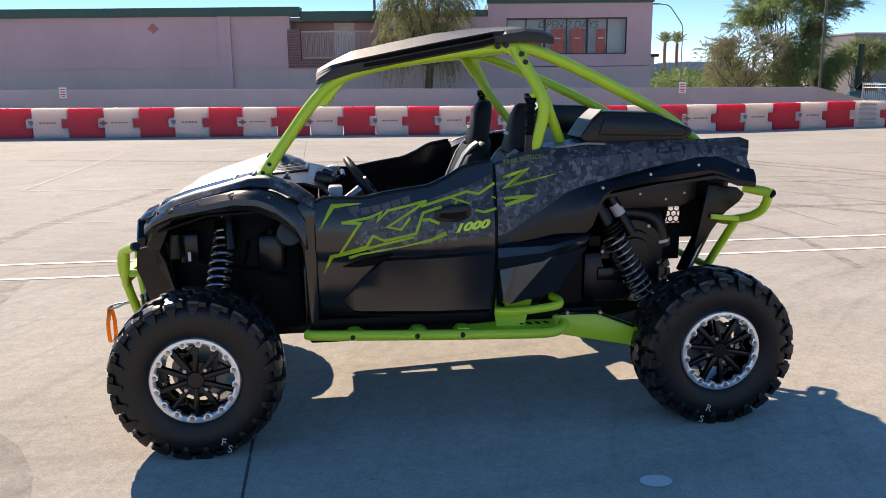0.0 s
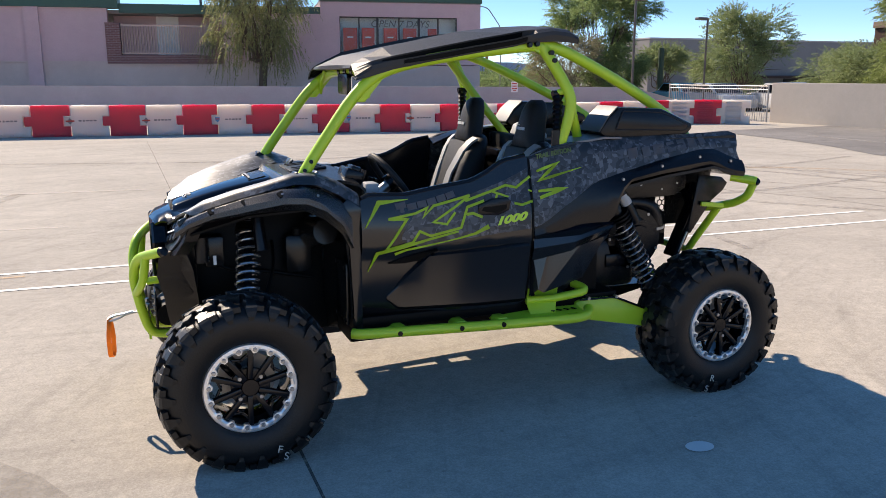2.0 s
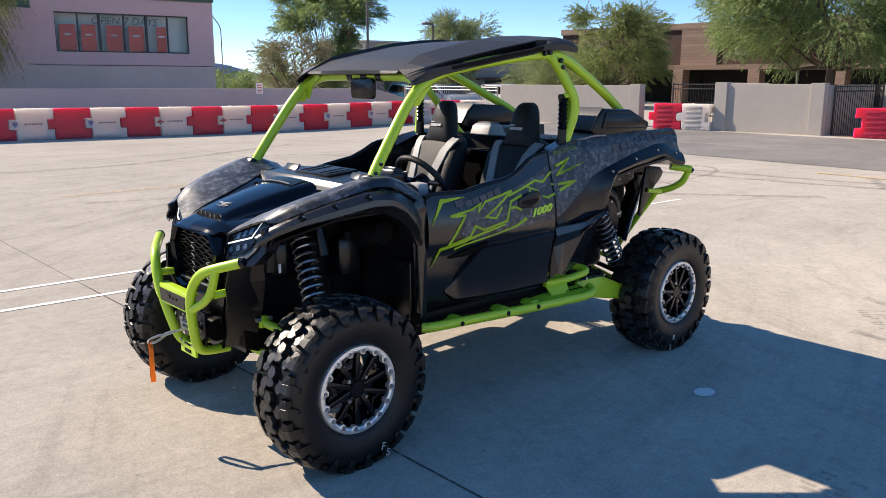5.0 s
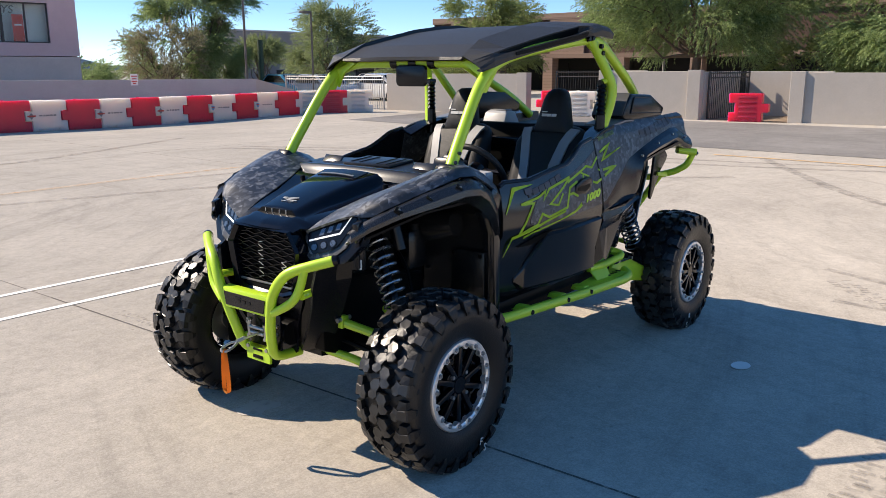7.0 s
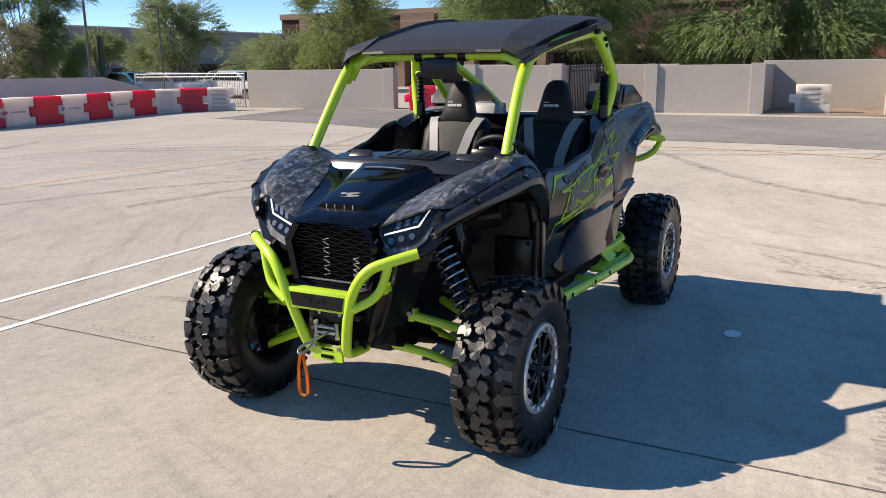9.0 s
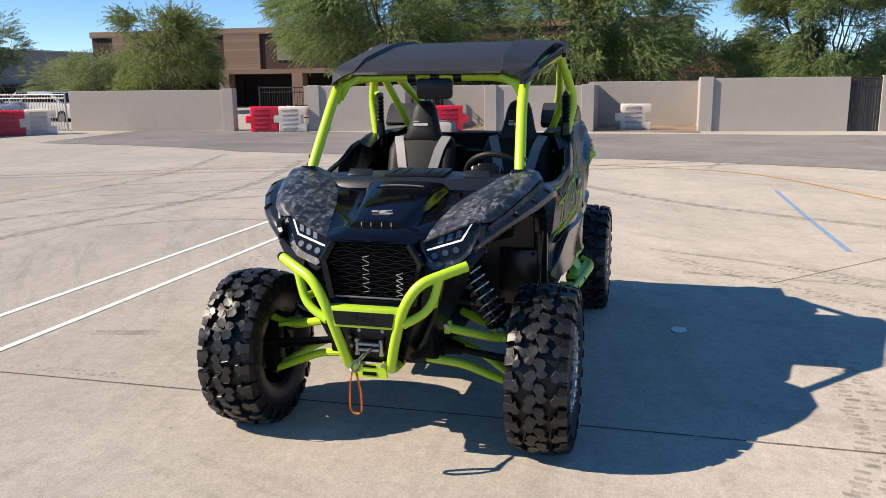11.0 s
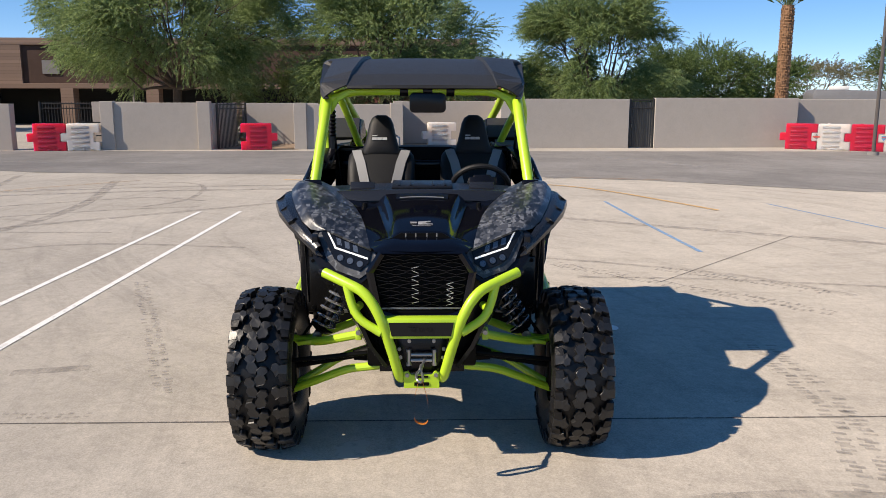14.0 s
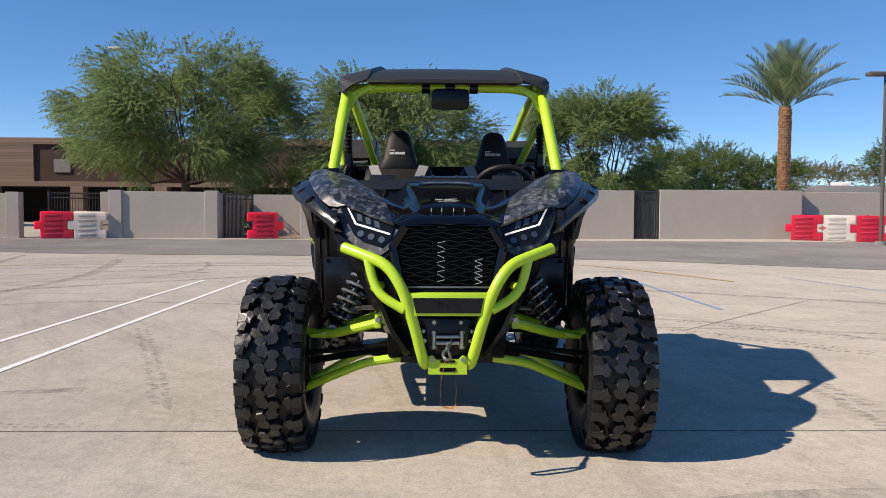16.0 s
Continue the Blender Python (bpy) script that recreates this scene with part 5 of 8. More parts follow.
def make_wheel(m):
    w = part("wheel", make_barrel(), GLOSS, VH, "black beadlock wheel with a silver ring and knobbly tyre")
    w.matrix_basis = m
    part("tyre", make_tyre(), RUBBER, w, "black knobbly off-road tyre", 40)
    for bm, ang in lug_shapes():
        l0 = None
        for i in range(23):
            t = Matrix.Rotation(-(ang * 21 / 23 + 2 * math.pi * i / 23), 4, "Y")
            if l0 is None:
                l0 = part("tread_block", bm, LUGR if len(bm.verts) > 16 else RUBBER, w, "", 0)
                l0.matrix_basis = t
            else:
                again(l0, t, w)
    part("beadlock_ring", make_ring(), SILVER, w, "machined silver beadlock ring", 40)
    b0 = None
    for i in range(16):
        a = 2 * math.pi * (i + 0.13) / 16
        t = Matrix.Rotation(-a, 4, "Y")
        if b0 is None:
            bm = bmesh.new()
            cyl(bm, (0.178, -0.137, 0), (0.178, -0.128, 0), 0.0085, 0.0105, 12)
            cyl(bm, (0.178, -0.1405, 0), (0.178, -0.134, 0), 0.005, 0.005, 6)
            b0 = part("ring_bolt", bm, STEEL, w)
            b0.matrix_basis = t
        else:
            again(b0, t, w)
    s0 = None
    for i in range(5):
        t = Matrix.Rotation(-2 * math.pi * (i + 0.12) / 5, 4, "Y")
        if s0 is None:
            s0 = part("spoke", spoke(), SATIN, w)
            s0.matrix_basis = t
        else:
            again(s0, t, w)
    bm = bmesh.new()
    cyl(bm, (0, -0.114, 0), (0, -0.06, 0), 0.036, 0.044, 24)
    cyl(bm, (0, -0.09, 0), (0, -0.07, 0), 0.082, 0.082, 24)
    part("hub_cap", bm, SATIN, w)
    n0 = None
    for i in range(4):
        t = Matrix.Rotation(-2 * math.pi * (i + 0.62) / 4, 4, "Y")
        if n0 is None:
            n0 = part("lug_nut", cyl(bmesh.new(), (0.064, -0.118, 0), (0.064, -0.095, 0), 0.009, 0.011, 6), STEEL, w)
            n0.matrix_basis = t
        else:
            again(n0, t, w)
    bm = bmesh.new()
    cyl(bm, (0, 0.012, 0), (0, 0.018, 0), 0.128, 0.128, 40)
    cyl(bm, (0, -0.03, 0), (0, 0.03, 0), 0.06, 0.06, 20)
    part("brake_disc", bm, BRAKE, w)
    part("brake_caliper", B((-0.085, 0.012, 0.06), (0.09, 0.06, 0.07), Matrix.Rotation(radians(40), 3, "Y"), 0.01), SATIN, w)
    return w


WY, WR = 0.742, 0.392
for ax, fr in ((-1.262, True), (1.258, False)):
    for s in (-1, 1):
        w0 = None
        m = Matrix.Translation((ax, s * WY, WR)) @ (Matrix.Identity(4) if s < 0 else Matrix.Rotation(math.pi, 4, "Z")) @ Matrix.Rotation(radians(11 if fr else 37), 4, "Y")
        if ax < 0 and s < 0:
            WH = make_wheel(m)
        else:
            w0 = again(WH, m, VH)
for ch, x, z in (("F", -1.152, 0.098), ("S", -1.125, 0.062), ("R", 1.20, 0.105), ("S", 1.165, 0.05)):
    bm = letters(ch, 0.05)
    bmesh.ops.rotate(bm, verts=bm.verts[:], cent=(0, 0, 0), matrix=Matrix.Rotation(radians(90), 3, "X") @ Matrix.Rotation(radians(-14), 3, "Z"))
    bmesh.ops.translate(bm, verts=bm.verts[:], vec=(x, -WY - 0.150, z))
    part("chalk_mark", bm, CHALK, VH, "chalk letter on the tyre sidewall", 0)

# ---- roll cage ----
CR = 0.028
for s in (-1, 1):
    part("cage_hoop", tube(mir([(-0.975, 0.562, 1.20), (-0.935, 0.552, 1.285), (-0.66, 0.518, 1.665), (-0.50, 0.525, 1.765), (-0.15, 0.565, 1.826), (0.245, 0.595, 1.872), (0.36, 0.602, 1.855), (0.6, 0.565, 1.757), (0.85, 0.538, 1.641), (1.1, 0.487, 1.515), (1.28, 0.44, 1.38)], s), CR, 14, 0.16), LIME, VH, "lime tubular cage hoop")
    part("b_pillar", tube(mir([(0.255, 0.602, 1.865), (0.36, 0.655, 1.69), (0.400, 0.680, 1.585), (0.345, 0.632, 1.345)], s), CR, 14, 0.10), LIME, VH)
    part("rear_leg", tube([(0.385, -0.650, 1.665), (0.444, -0.588, 1.55), (0.547, -0.507, 1.35)] if s < 0 else [(0.215, 0.592, 1.85), (0.40, 0.500, 1.575), (0.575, 0.428, 1.34)], 0.0245, 12, 0.05), LIME, VH)
    for x, z in ((0.175, 1.868), (0.215, 1.873), (0.285, 1.832), (0.302, 1.795)):
        y = 0.604 + (0.018 if x > 0.25 else 0)
        part("cage_bolt", cyl(bmesh.new(), (x, s * (y + 0.02), z), (x, s * (y + 0.038), z), 0.0135, 0.012, 12), SATIN, VH, "black cap bolt")
    part("cage_gusset", P([(0.21, 1.845), (0.30, 1.80), (0.335, 1.86), (0.25, 1.885)], "y", s * 0.585, s * 0.615), LIME, VH)
    part("a_pillar_gusset", P([(-0.67, 1.60), (-0.63, 1.60), (-0.50, 1.755), (-0.58, 1.745), (-0.66, 1.665)], "y", s * 0.503, s * 0.535, 0.006), LIME, VH)
    part("pillar_boot", B((-0.955, s * 0.557, 1.245), (0.10, 0.09, 0.06), Matrix.Rotation(radians(35), 3, "Y"), 0.012), SATIN, VH)
part("front_cross_tube", tube([(-0.60, -0.52, 1.69), (-0.575, -0.40, 1.742), (-0.57, 0, 1.745), (-0.575, 0.40, 1.742), (-0.60, 0.52, 1.69)], 0.024, 12, 0.08), LIME, VH)
part("rear_cross_tube", tube([(0.26, -0.60, 1.865), (0.26, 0.60, 1.865)], 0.024, 12, 0), LIME, VH)
for s in (-1, 1):
    for k in (0.0, 0.05):
        p = Vector((-0.928 + k * 0.62, s * 0.552, 1.292 + k * 0.80))
        n = Vector((-0.25, s * 0.95, 0.15)).normalized()
        part("pillar_bolt", cyl(bmesh.new(), p + n * 0.022, p + n * 0.031, 0.010, 0.009, 12), SATIN, VH, "black cap bolt")
for y in (-0.155, 0.10):
    part("roof_clamp", cyl(bmesh.new(), (-0.57, y - 0.022, 1.745), (-0.57, y + 0.022, 1.745), 0.031), SATIN, VH)

# ---- roof ----
ROOF_TOP = [(-0.66, 1.775), (-0.52, 1.838), (-0.3, 1.885), (-0.1, 1.925), (0.1, 1.950), (0.3, 1.962), (0.43, 1.950)]
RIDGE_Y = [(-0.66, 0.405), (-0.52, 0.388), (0.0, 0.362), (0.43, 0.335)]
# flank, front to rear: x, then (y, z) of upper lip, recess foot, lower lip, lip foot and skirt edge
FLANK = [
    (-0.672, ((0.470, 1.750), (0.492, 1.738), (0.520, 1.719), (0.531, 1.707), (0.534, 1.699))),
    (-0.600, ((0.546, 1.788), (0.548, 1.780), (0.556, 1.768), (0.558, 1.750), (0.555, 1.720))),
    (-0.500, ((0.552, 1.812), (0.550, 1.788), (0.571, 1.792), (0.570, 1.768), (0.566, 1.750))),
    (-0.300, ((0.556, 1.852), (0.548, 1.814), (0.587, 1.826), (0.583, 1.796), (0.580, 1.790))),
    (-0.100, ((0.562, 1.891), (0.552, 1.850), (0.606, 1.863), (0.601, 1.832), (0.598, 1.826))),
    (0.100, ((0.570, 1.926), (0.558, 1.884), (0.626, 1.897), (0.620, 1.866), (0.617, 1.860))),
    (0.165, ((0.574, 1.938), (0.564, 1.902), (0.636, 1.914), (0.630, 1.884), (0.627, 1.878))),
    (0.215, ((0.590, 1.946), (0.612, 1.940), (0.638, 1.924), (0.639, 1.900), (0.632, 1.880))),
    (0.300, ((0.598, 1.957), (0.622, 1.950), (0.644, 1.936), (0.647, 1.918), (0.639, 1.886))),
    (0.390, ((0.600, 1.947), (0.626, 1.940), (0.646, 1.928), (0.649, 1.910), (0.640, 1.882))),
    (0.440, ((0.600, 1.922), (0.626, 1.915), (0.642, 1.905), (0.644, 1.895), (0.637, 1.876))),
]
rows = [[(-0.648, k / 3 * 0.40, 1.752) for k in range(-3, 4)], [(-0.668, k / 3 * 0.405, 1.758) for k in range(-3, 4)]]
for x in (-0.66, -0.59, -0.525, -0.51, -0.3, -0.1, 0.1, 0.3, 0.43):
    w, z = interp(RIDGE_Y, x), interp(ROOF_TOP, x)
    rows.append([(x - 0.01 * (1 - (k / 3) ** 2) * (x < -0.6), w * k / 3, z - 0.005 * (k / 3) ** 2) for k in range(-3, 4)])
roof = part("roof", loft(rows, 0.016), ROOFM, VH, "black moulded plastic roof panel", 12)
for s in (-1, 1):
    rows = []
    for x, r in FLANK:
        w, z, h = interp(RIDGE_Y, x), interp(ROOF_TOP, x), 0.014 * max(0.0, min(1.0, (x + 0.66) / 0.14))
        rows.append([(x + (0.012 if x < -0.65 else 0), s * (w - 0.003), z - 0.010), (x + (0.012 if x < -0.65 else 0), s * (w + 0.004), z + h)] + [(x, s * y, q) for y, q in r] + [(x, s * (r[-1][0] - 0.03), r[-1][1] + 0.003)])
    part("roof_flank", loft(rows, 0.007), ROOFM, roof, "stepped black roof flank", 0)
    # darker strips over the groove walls, shade put into the colour
    for a, b, x0, x1 in ((0, 1, -0.55, 0.16), (2, 3, -0.45, 0.16)):
        part("roof_groove", loft([[(x, s * (r[a][0] + 0.004), r[a][1] - 0.007), (x, s * (r[b][0] + 0.006), r[b][1] + 0.002)] for x, r in ((x, [tuple(interp([(q[0], q[1][k][c]) for q in FLANK], x) for c in (0, 1)) for k in range(5)]) for x in frange(x0, x1, 12))], 0.003), DARKM, roof, "black recessed groove in the roof flank", 0)
    part("roof_pillar_plate", P([(s * 0.50, 1.615), (s * 0.535, 1.655), (s * 0.515, 1.705), (s * 0.40, 1.757), (s * 0.36, 1.745), (s * 0.455, 1.690)], "x", -0.612, -0.596, 0.004), LIME, VH, "lime gusset plate")

# ---- rear-view mirror ----
part("mirror_arm", tube([(-0.575, -0.03, 1.75), (-0.585, -0.03, 1.72), (-0.592, -0.03, 1.69)], 0.012, 8, 0.02), SATIN, VH)
part("mirror_clamp", cyl(bmesh.new(), (-0.57, -0.055, 1.745), (-0.57, -0.005, 1.745), 0.031), SATIN, VH)
rim = [(-0.03 + a * 0.1 - math.copysign(0.024, a) + 0.024 * math.cos(q), 1.680 + b * 0.054 - math.copysign(0.024, b) + 0.024 * math.sin(q)) for a, b, q0 in ((1, 1, 0), (-1, 1, 90), (-1, -1, 180), (1, -1, 270)) for q in (radians(q0 + k * 22.5) for k in range(5))]
mh = part("mirror_housing", P(rim, "x", -0.610, -0.587, 0.005), SATIN, VH, "black wide mirror housing")
part("mirror_glass", B((-0.5855, -0.03, 1.680), (0.003, 0.184, 0.092)), MIRROR, mh)

# ---- front bodywork ----
FEN = [  # x, then (y, z) from the hood edge over the crest to the outer edge
    (-1.535, ((0.225, 1.032), (0.30, 1.062), (0.38, 1.094), (0.435, 1.112), (0.475, 1.105))),
    (-1.47, ((0.245, 1.070), (0.34, 1.098), (0.43, 1.124), (0.482, 1.130), (0.512, 1.108))),
    (-1.38, ((0.262, 1.108), (0.37, 1.143), (0.465, 1.168), (0.525, 1.165), (0.555, 1.138))),
    (-1.25, ((0.292, 1.146), (0.41, 1.188), (0.515, 1.215), (0.575, 1.212), (0.605, 1.183))),
    (-1.12, ((0.338, 1.182), (0.45, 1.225), (0.555, 1.252), (0.615, 1.247), (0.642, 1.220))),
    (-1.00, ((0.40, 1.213), (0.49, 1.262), (0.585, 1.288), (0.635, 1.280), (0.662, 1.246))),
    (-0.90, ((0.43, 1.235), (0.52, 1.277), (0.598, 1.290), (0.640, 1.277), (0.666, 1.238))),
    (-0.80, ((0.49, 1.222), (0.55, 1.250), (0.605, 1.252), (0.640, 1.236), (0.668, 1.190))),
    (-0.70, ((0.545, 1.165), (0.585, 1.182), (0.615, 1.185), (0.645, 1.165), (0.668, 1.120))),
]
FLX = [  # x, then flare: top edge, bolt face, outer edge, lower lip, inner return
    (-1.515, ((0.456, 1.048), (0.474, 1.040), (0.481, 1.022), (0.476, 1.004), (0.449, 0.996))),
    (-1.46, ((0.504, 1.092), (0.529, 1.090), (0.546, 1.074), (0.544, 1.054), (0.508, 1.044))),
    (-1.36, ((0.556, 1.140), (0.599, 1.143), (0.622, 1.124), (0.624, 1.104), (0.580, 1.085))),
    (-1.22, ((0.612, 1.188), (0.654, 1.190), (0.688, 1.165), (0.691, 1.138), (0.634, 1.115))),
    (-1.06, ((0.650, 1.228), (0.688, 1.226), (0.732, 1.198), (0.735, 1.170), (0.669, 1.135))),
    (-0.96, ((0.662, 1.238), (0.696, 1.228), (0.738, 1.192), (0.740, 1.165), (0.674, 1.125))),
    (-0.87, ((0.664, 1.215), (0.690, 1.200), (0.723, 1.155), (0.726, 1.125), (0.674, 1.080))),
    (-0.79, ((0.666, 1.165), (0.683, 1.150), (0.706, 1.085), (0.710, 1.050), (0.674, 1.010))),
    (-0.745, ((0.668, 1.085), (0.684, 1.07), (0.694, 0.98), (0.696, 0.95), (0.666, 0.93))),
]
for s in (-1, 1):
    part("front_fender", loft([[(x + (0.022 * i if x < -1.5 else 0.012 * i if x < -1.4 else 0.0), s * y, z) for i, (y, z) in enumerate(r)] for x, r in FEN], 0.010, 2), CAMO, VH, "grey shard-camo front fender", 60)
    fl = part("fender_flare", loft([[(x, s * y, z) for y, z in r] for x, r in FLX], 0.008, 1), FLAREP, VH, "satin black fender flare", 30)
    for x, y, z in ((-1.354, 0.615, 1.150), (-1.216, 0.672, 1.190), (-1.065, 0.715, 1.222), (-0.905, 0.712, 1.207)):
        q = Vector((0, s * 0.55, 0.8)).normalized()
        c = Vector((x, s * y, z)) - q * 0.011
        bm = cyl(bmesh.new(), c - q * 0.012, c + q * 0.0005, 0.0075, 0.0065, 10)
        part("flare_bolt", bm, STEEL, fl, "bright flare bolt")
        if x < -1.0:
            part("bolt_pocket", cyl(bmesh.new(), c - q * 0.014, c - q * 0.0008, 0.025, 0.023, 5), DARKM, fl, "black five-sided bolt pocket")
    # panel behind the front wheel, door post and inner liner
    part("fender_tail", P([(-0.86, 1.09), (-0.80, 1.03), (-0.757, 0.94), (-0.75, 0.78), (-0.742, 0.60), (-0.73, 0.53), (-0.70, 0.525), (-0.700, 1.05), (-0.69, 1.12), (-0.76, 1.17)], "y", s * 0.60, s * 0.672, 0.006), DOORP, VH, "black panel behind the front wheel")
    part("wheel_well_liner", loft([[(-0.76, s * 0.665, 1.06), (-0.75, s * 0.40, 1.09), (-0.80, s * 0.27, 1.06)], [(-0.73, s * 0.668, 0.90), (-0.73, s * 0.42, 0.88), (-0.79, s * 0.27, 0.86)], [(-0.73, s * 0.655, 0.70), (-0.75, s * 0.42, 0.66), (-0.80, s * 0.27, 0.62)], [(-0.725, s * 0.640, 0.52), (-0.73, s * 0.42, 0.47), (-0.78, s * 0.27, 0.45)]], 0.012), LINER, VH)
    lpn = part("liner_panel", B((-0.758, s * 0.52, 0.70), (0.016, 0.20, 0.30), None, 0.006), LINER, VH)
    for y, z in ((0.44, 0.83), (0.60, 0.83), (0.44, 0.57), (0.60, 0.57)):
        part("liner_clip", cyl(bmesh.new(), (-0.772, s * y, z), (-0.764, s * y, z), 0.010, 0.012, 10), DARKM, lpn)
    part("liner_rib", loft([[(-0.772, s * 0.645, 1.02), (-0.742, s * 0.665, 1.02)], [(-0.752, s * 0.640, 0.80), (-0.735, s * 0.660, 0.80)], [(-0.748, s * 0.63, 0.55), (-0.732, s * 0.65, 0.55)]], 0.012), LINER, VH)
    part("brake_line", tube(mir([(-1.05, 0.27, 0.92), (-1.06, 0.38, 0.82), (-1.14, 0.50, 0.66), (-1.20, 0.62, 0.50)], s), 0.008, 8, 0.08), DARKM, VH)
    cn = part("coolant_tank", B((-0.93, s * 0.30, 0.86), (0.14, 0.10, 0.20), None, 0.03), LINER, VH)
    part("tank_cap", cyl(bmesh.new(), (-0.93, s * 0.32, 0.955), (-0.93, s * 0.32, 0.985), 0.028, 0.026, 14), DARKM, cn)
    part("relay_box", B((-1.335, s * 0.30, 0.90), (0.09, 0.10, 0.15), None, 0.012), LINER, VH)
    part("label_tag", B((-1.335, s * 0.3515, 0.86), (0.014, 0.003, 0.045)), M_WHITE, VH, "small pale label")
    part("wire_loom", tube(mir([(-1.42, 0.27, 0.95), (-1.30, 0.30, 0.80), (-1.12, 0.29, 0.78), (-0.85, 0.29, 0.72)], s), 0.010, 8, 0.08), DARKM, VH)
    part("splash_canister", cyl(bmesh.new(), (-0.85, s * 0.30, 0.96), (-0.83, s * 0.50, 0.99), 0.085, 0.06, 20), LINER, VH)
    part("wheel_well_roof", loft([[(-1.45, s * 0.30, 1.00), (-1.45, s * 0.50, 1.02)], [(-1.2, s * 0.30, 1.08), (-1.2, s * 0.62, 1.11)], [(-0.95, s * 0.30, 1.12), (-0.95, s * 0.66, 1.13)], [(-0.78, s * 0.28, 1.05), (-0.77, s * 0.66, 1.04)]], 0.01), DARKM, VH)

# hood: a gloss panel with a raised centre that opens in a scoop, and valleys beside it
H_EDGE = [(-1.612, 0.205), (-1.585, 0.217), (-1.53, 0.232), (-1.46, 0.250), (-1.38, 0.268), (-1.25, 0.302), (-1.12, 0.348), (-1.03, 0.405)]
H_EZ = [(-1.612, 1.030), (-1.585, 1.043), (-1.53, 1.040), (-1.46, 1.072), (-1.38, 1.104), (-1.25, 1.141), (-1.12, 1.180), (-1.03, 1.204)]
H_TOP = [(-1.612, 1.038), (-1.585, 1.064), (-1.53, 1.092), (-1.46, 1.120), (-1.38, 1.148), (-1.25, 1.186), (-1.12, 1.216), (-1.03, 1.232)]
H_VAL = [(-1.612, 1.036), (-1.585, 1.058), (-1.53, 1.072), (-1.46, 1.082), (-1.38, 1.098), (-1.25, 1.120), (-1.12, 1.150), (-1.03, 1.180)]


def ease(t):
    t = max(0.0, min(1.0, t))
    return t * t * (3 - 2 * t)


def hood_z(x, y):
    e, y = interp(H_EDGE, x), abs(y)
    top, val, ez = interp(H_TOP, x), interp(H_VAL, x), interp(H_EZ, x)
    b = interp([(-1.50, 0.100), (-1.25, 0.140), (-1.03, 0.180)], x)
    low = val + (ez - val) * max(0.0, (y - b - 0.02) / (e - b - 0.02)) ** 1.6
    raised = ease((x + 1.508) / 0.012)
    bulge = (top - val) * (1 - 0.16 * (y / b) ** 2 if y < b else 0.84 * (1 - ease((y - b) / 0.055)))
    front = (1 - raised) * (top - val) * 0.35 * max(0.0, 1 - (y / e) ** 2)
    return low + bulge * raised + front


rows = []
for x in (-1.612, -1.60, -1.585, -1.56, -1.53, -1.512, -1.508, -1.502, -1.496, -1.48, -1.44, -1.40, -1.36, -1.32, -1.28, -1.24, -1.20, -1.16, -1.12, -1.08, -1.05, -1.03):
    e = interp(H_EDGE, x)
    rows.append([(x + (0.02 * abs(k / 20) if x < -1.55 else 0), e * k / 20, hood_z(x, e * k / 20)) for k in range(-20, 21)])
hood = part("hood", loft(rows, 0.010), GLOSS, VH, "gloss black domed hood", 50)
part("hood_panel", loft([[(x, y, hood_z(x, y) + 0.004) for y in (-0.13, -0.07, 0, 0.07, 0.13)] for x in (-1.13, -1.09, -1.045)], 0.004), SATIN, hood)
part("panel_strip", loft([[(x, y, hood_z(x, y) + 0.009) for y in (-0.11, -0.05, 0, 0.05, 0.11)] for x in (-1.128, -1.118)], 0.003), GREYP, hood)
part("scoop_opening", P([(-0.135, 1.079), (0.135, 1.079), (0.095, 1.103), (-0.095, 1.103)], "x", -1.5095, -1.498), DARKM, hood)
for y in (-0.07, -0.025, 0.025, 0.07):
    part("scoop_vane", B((-1.5105, y, 1.094), (0.003, 0.003, 0.018)), SILVER, hood)
for pts in ([(-1.425, 0.075), (-1.425, 0.03), (-1.405, 0.03), (-1.405, 0.075)], [(-1.44, 0.022), (-1.44, -0.075), (-1.43, -0.075), (-1.425, 0.0), (-1.405, -0.06), (-1.395, -0.06), (-1.405, 0.022)], [(-1.452, 0.06), (-1.452, -0.06), (-1.446, -0.06), (-1.446, 0.06)]):
    bm = bmesh.new()
    lo = [bm.verts.new((x, y, 1.104 + 0.016 + (x + 1.46) * 0.36 + 0.003)) for x, y in [(-1.425 + (p - -1.425) * 0.75, q * 0.7) for p, q in pts]]
    bm.faces.new(lo)
    bmesh.ops.solidify(bm, geom=bm.faces[:], thickness=0.002)
    part("hood_emblem", bm, DECALW, hood, "pale grey maker's emblem shapes", 0)
for s in (-1, 1):
    part("hood_fastener", cyl(bmesh.new(), (-1.09, s * 0.285, 1.150), (-1.09, s * 0.285, 1.188), 0.015, 0.012, 10), DARKM, hood)

# cowl and dash top
rows = [[(x + fx * abs(k) ** 2, k * w, z - dz * abs(k) ** 2) for k in (-1, -0.75, -0.4, 0, 0.4, 0.75, 1)] for x, w, z, dz, fx in ((-1.030, 0.40, 1.150, 0.0, 0.03), (-1.018, 0.42, 1.222, 0.012, 0.03), (-0.985, 0.44, 1.234, 0.012, 0.03), (-0.955, 0.46, 1.238, 0.012, 0.02), (-0.75, 0.50, 1.256, 0.02, 0), (-0.66, 0.52, 1.244, 0.03, 0), (-0.62, 0.53, 1.20, 0.02, 0), (-0.60, 0.54, 1.03, 0.0, 0))]
cowl = part("dashboard", loft(rows, 0.012, 1), DASHP, VH, "black moulded dash and cowl", 40)
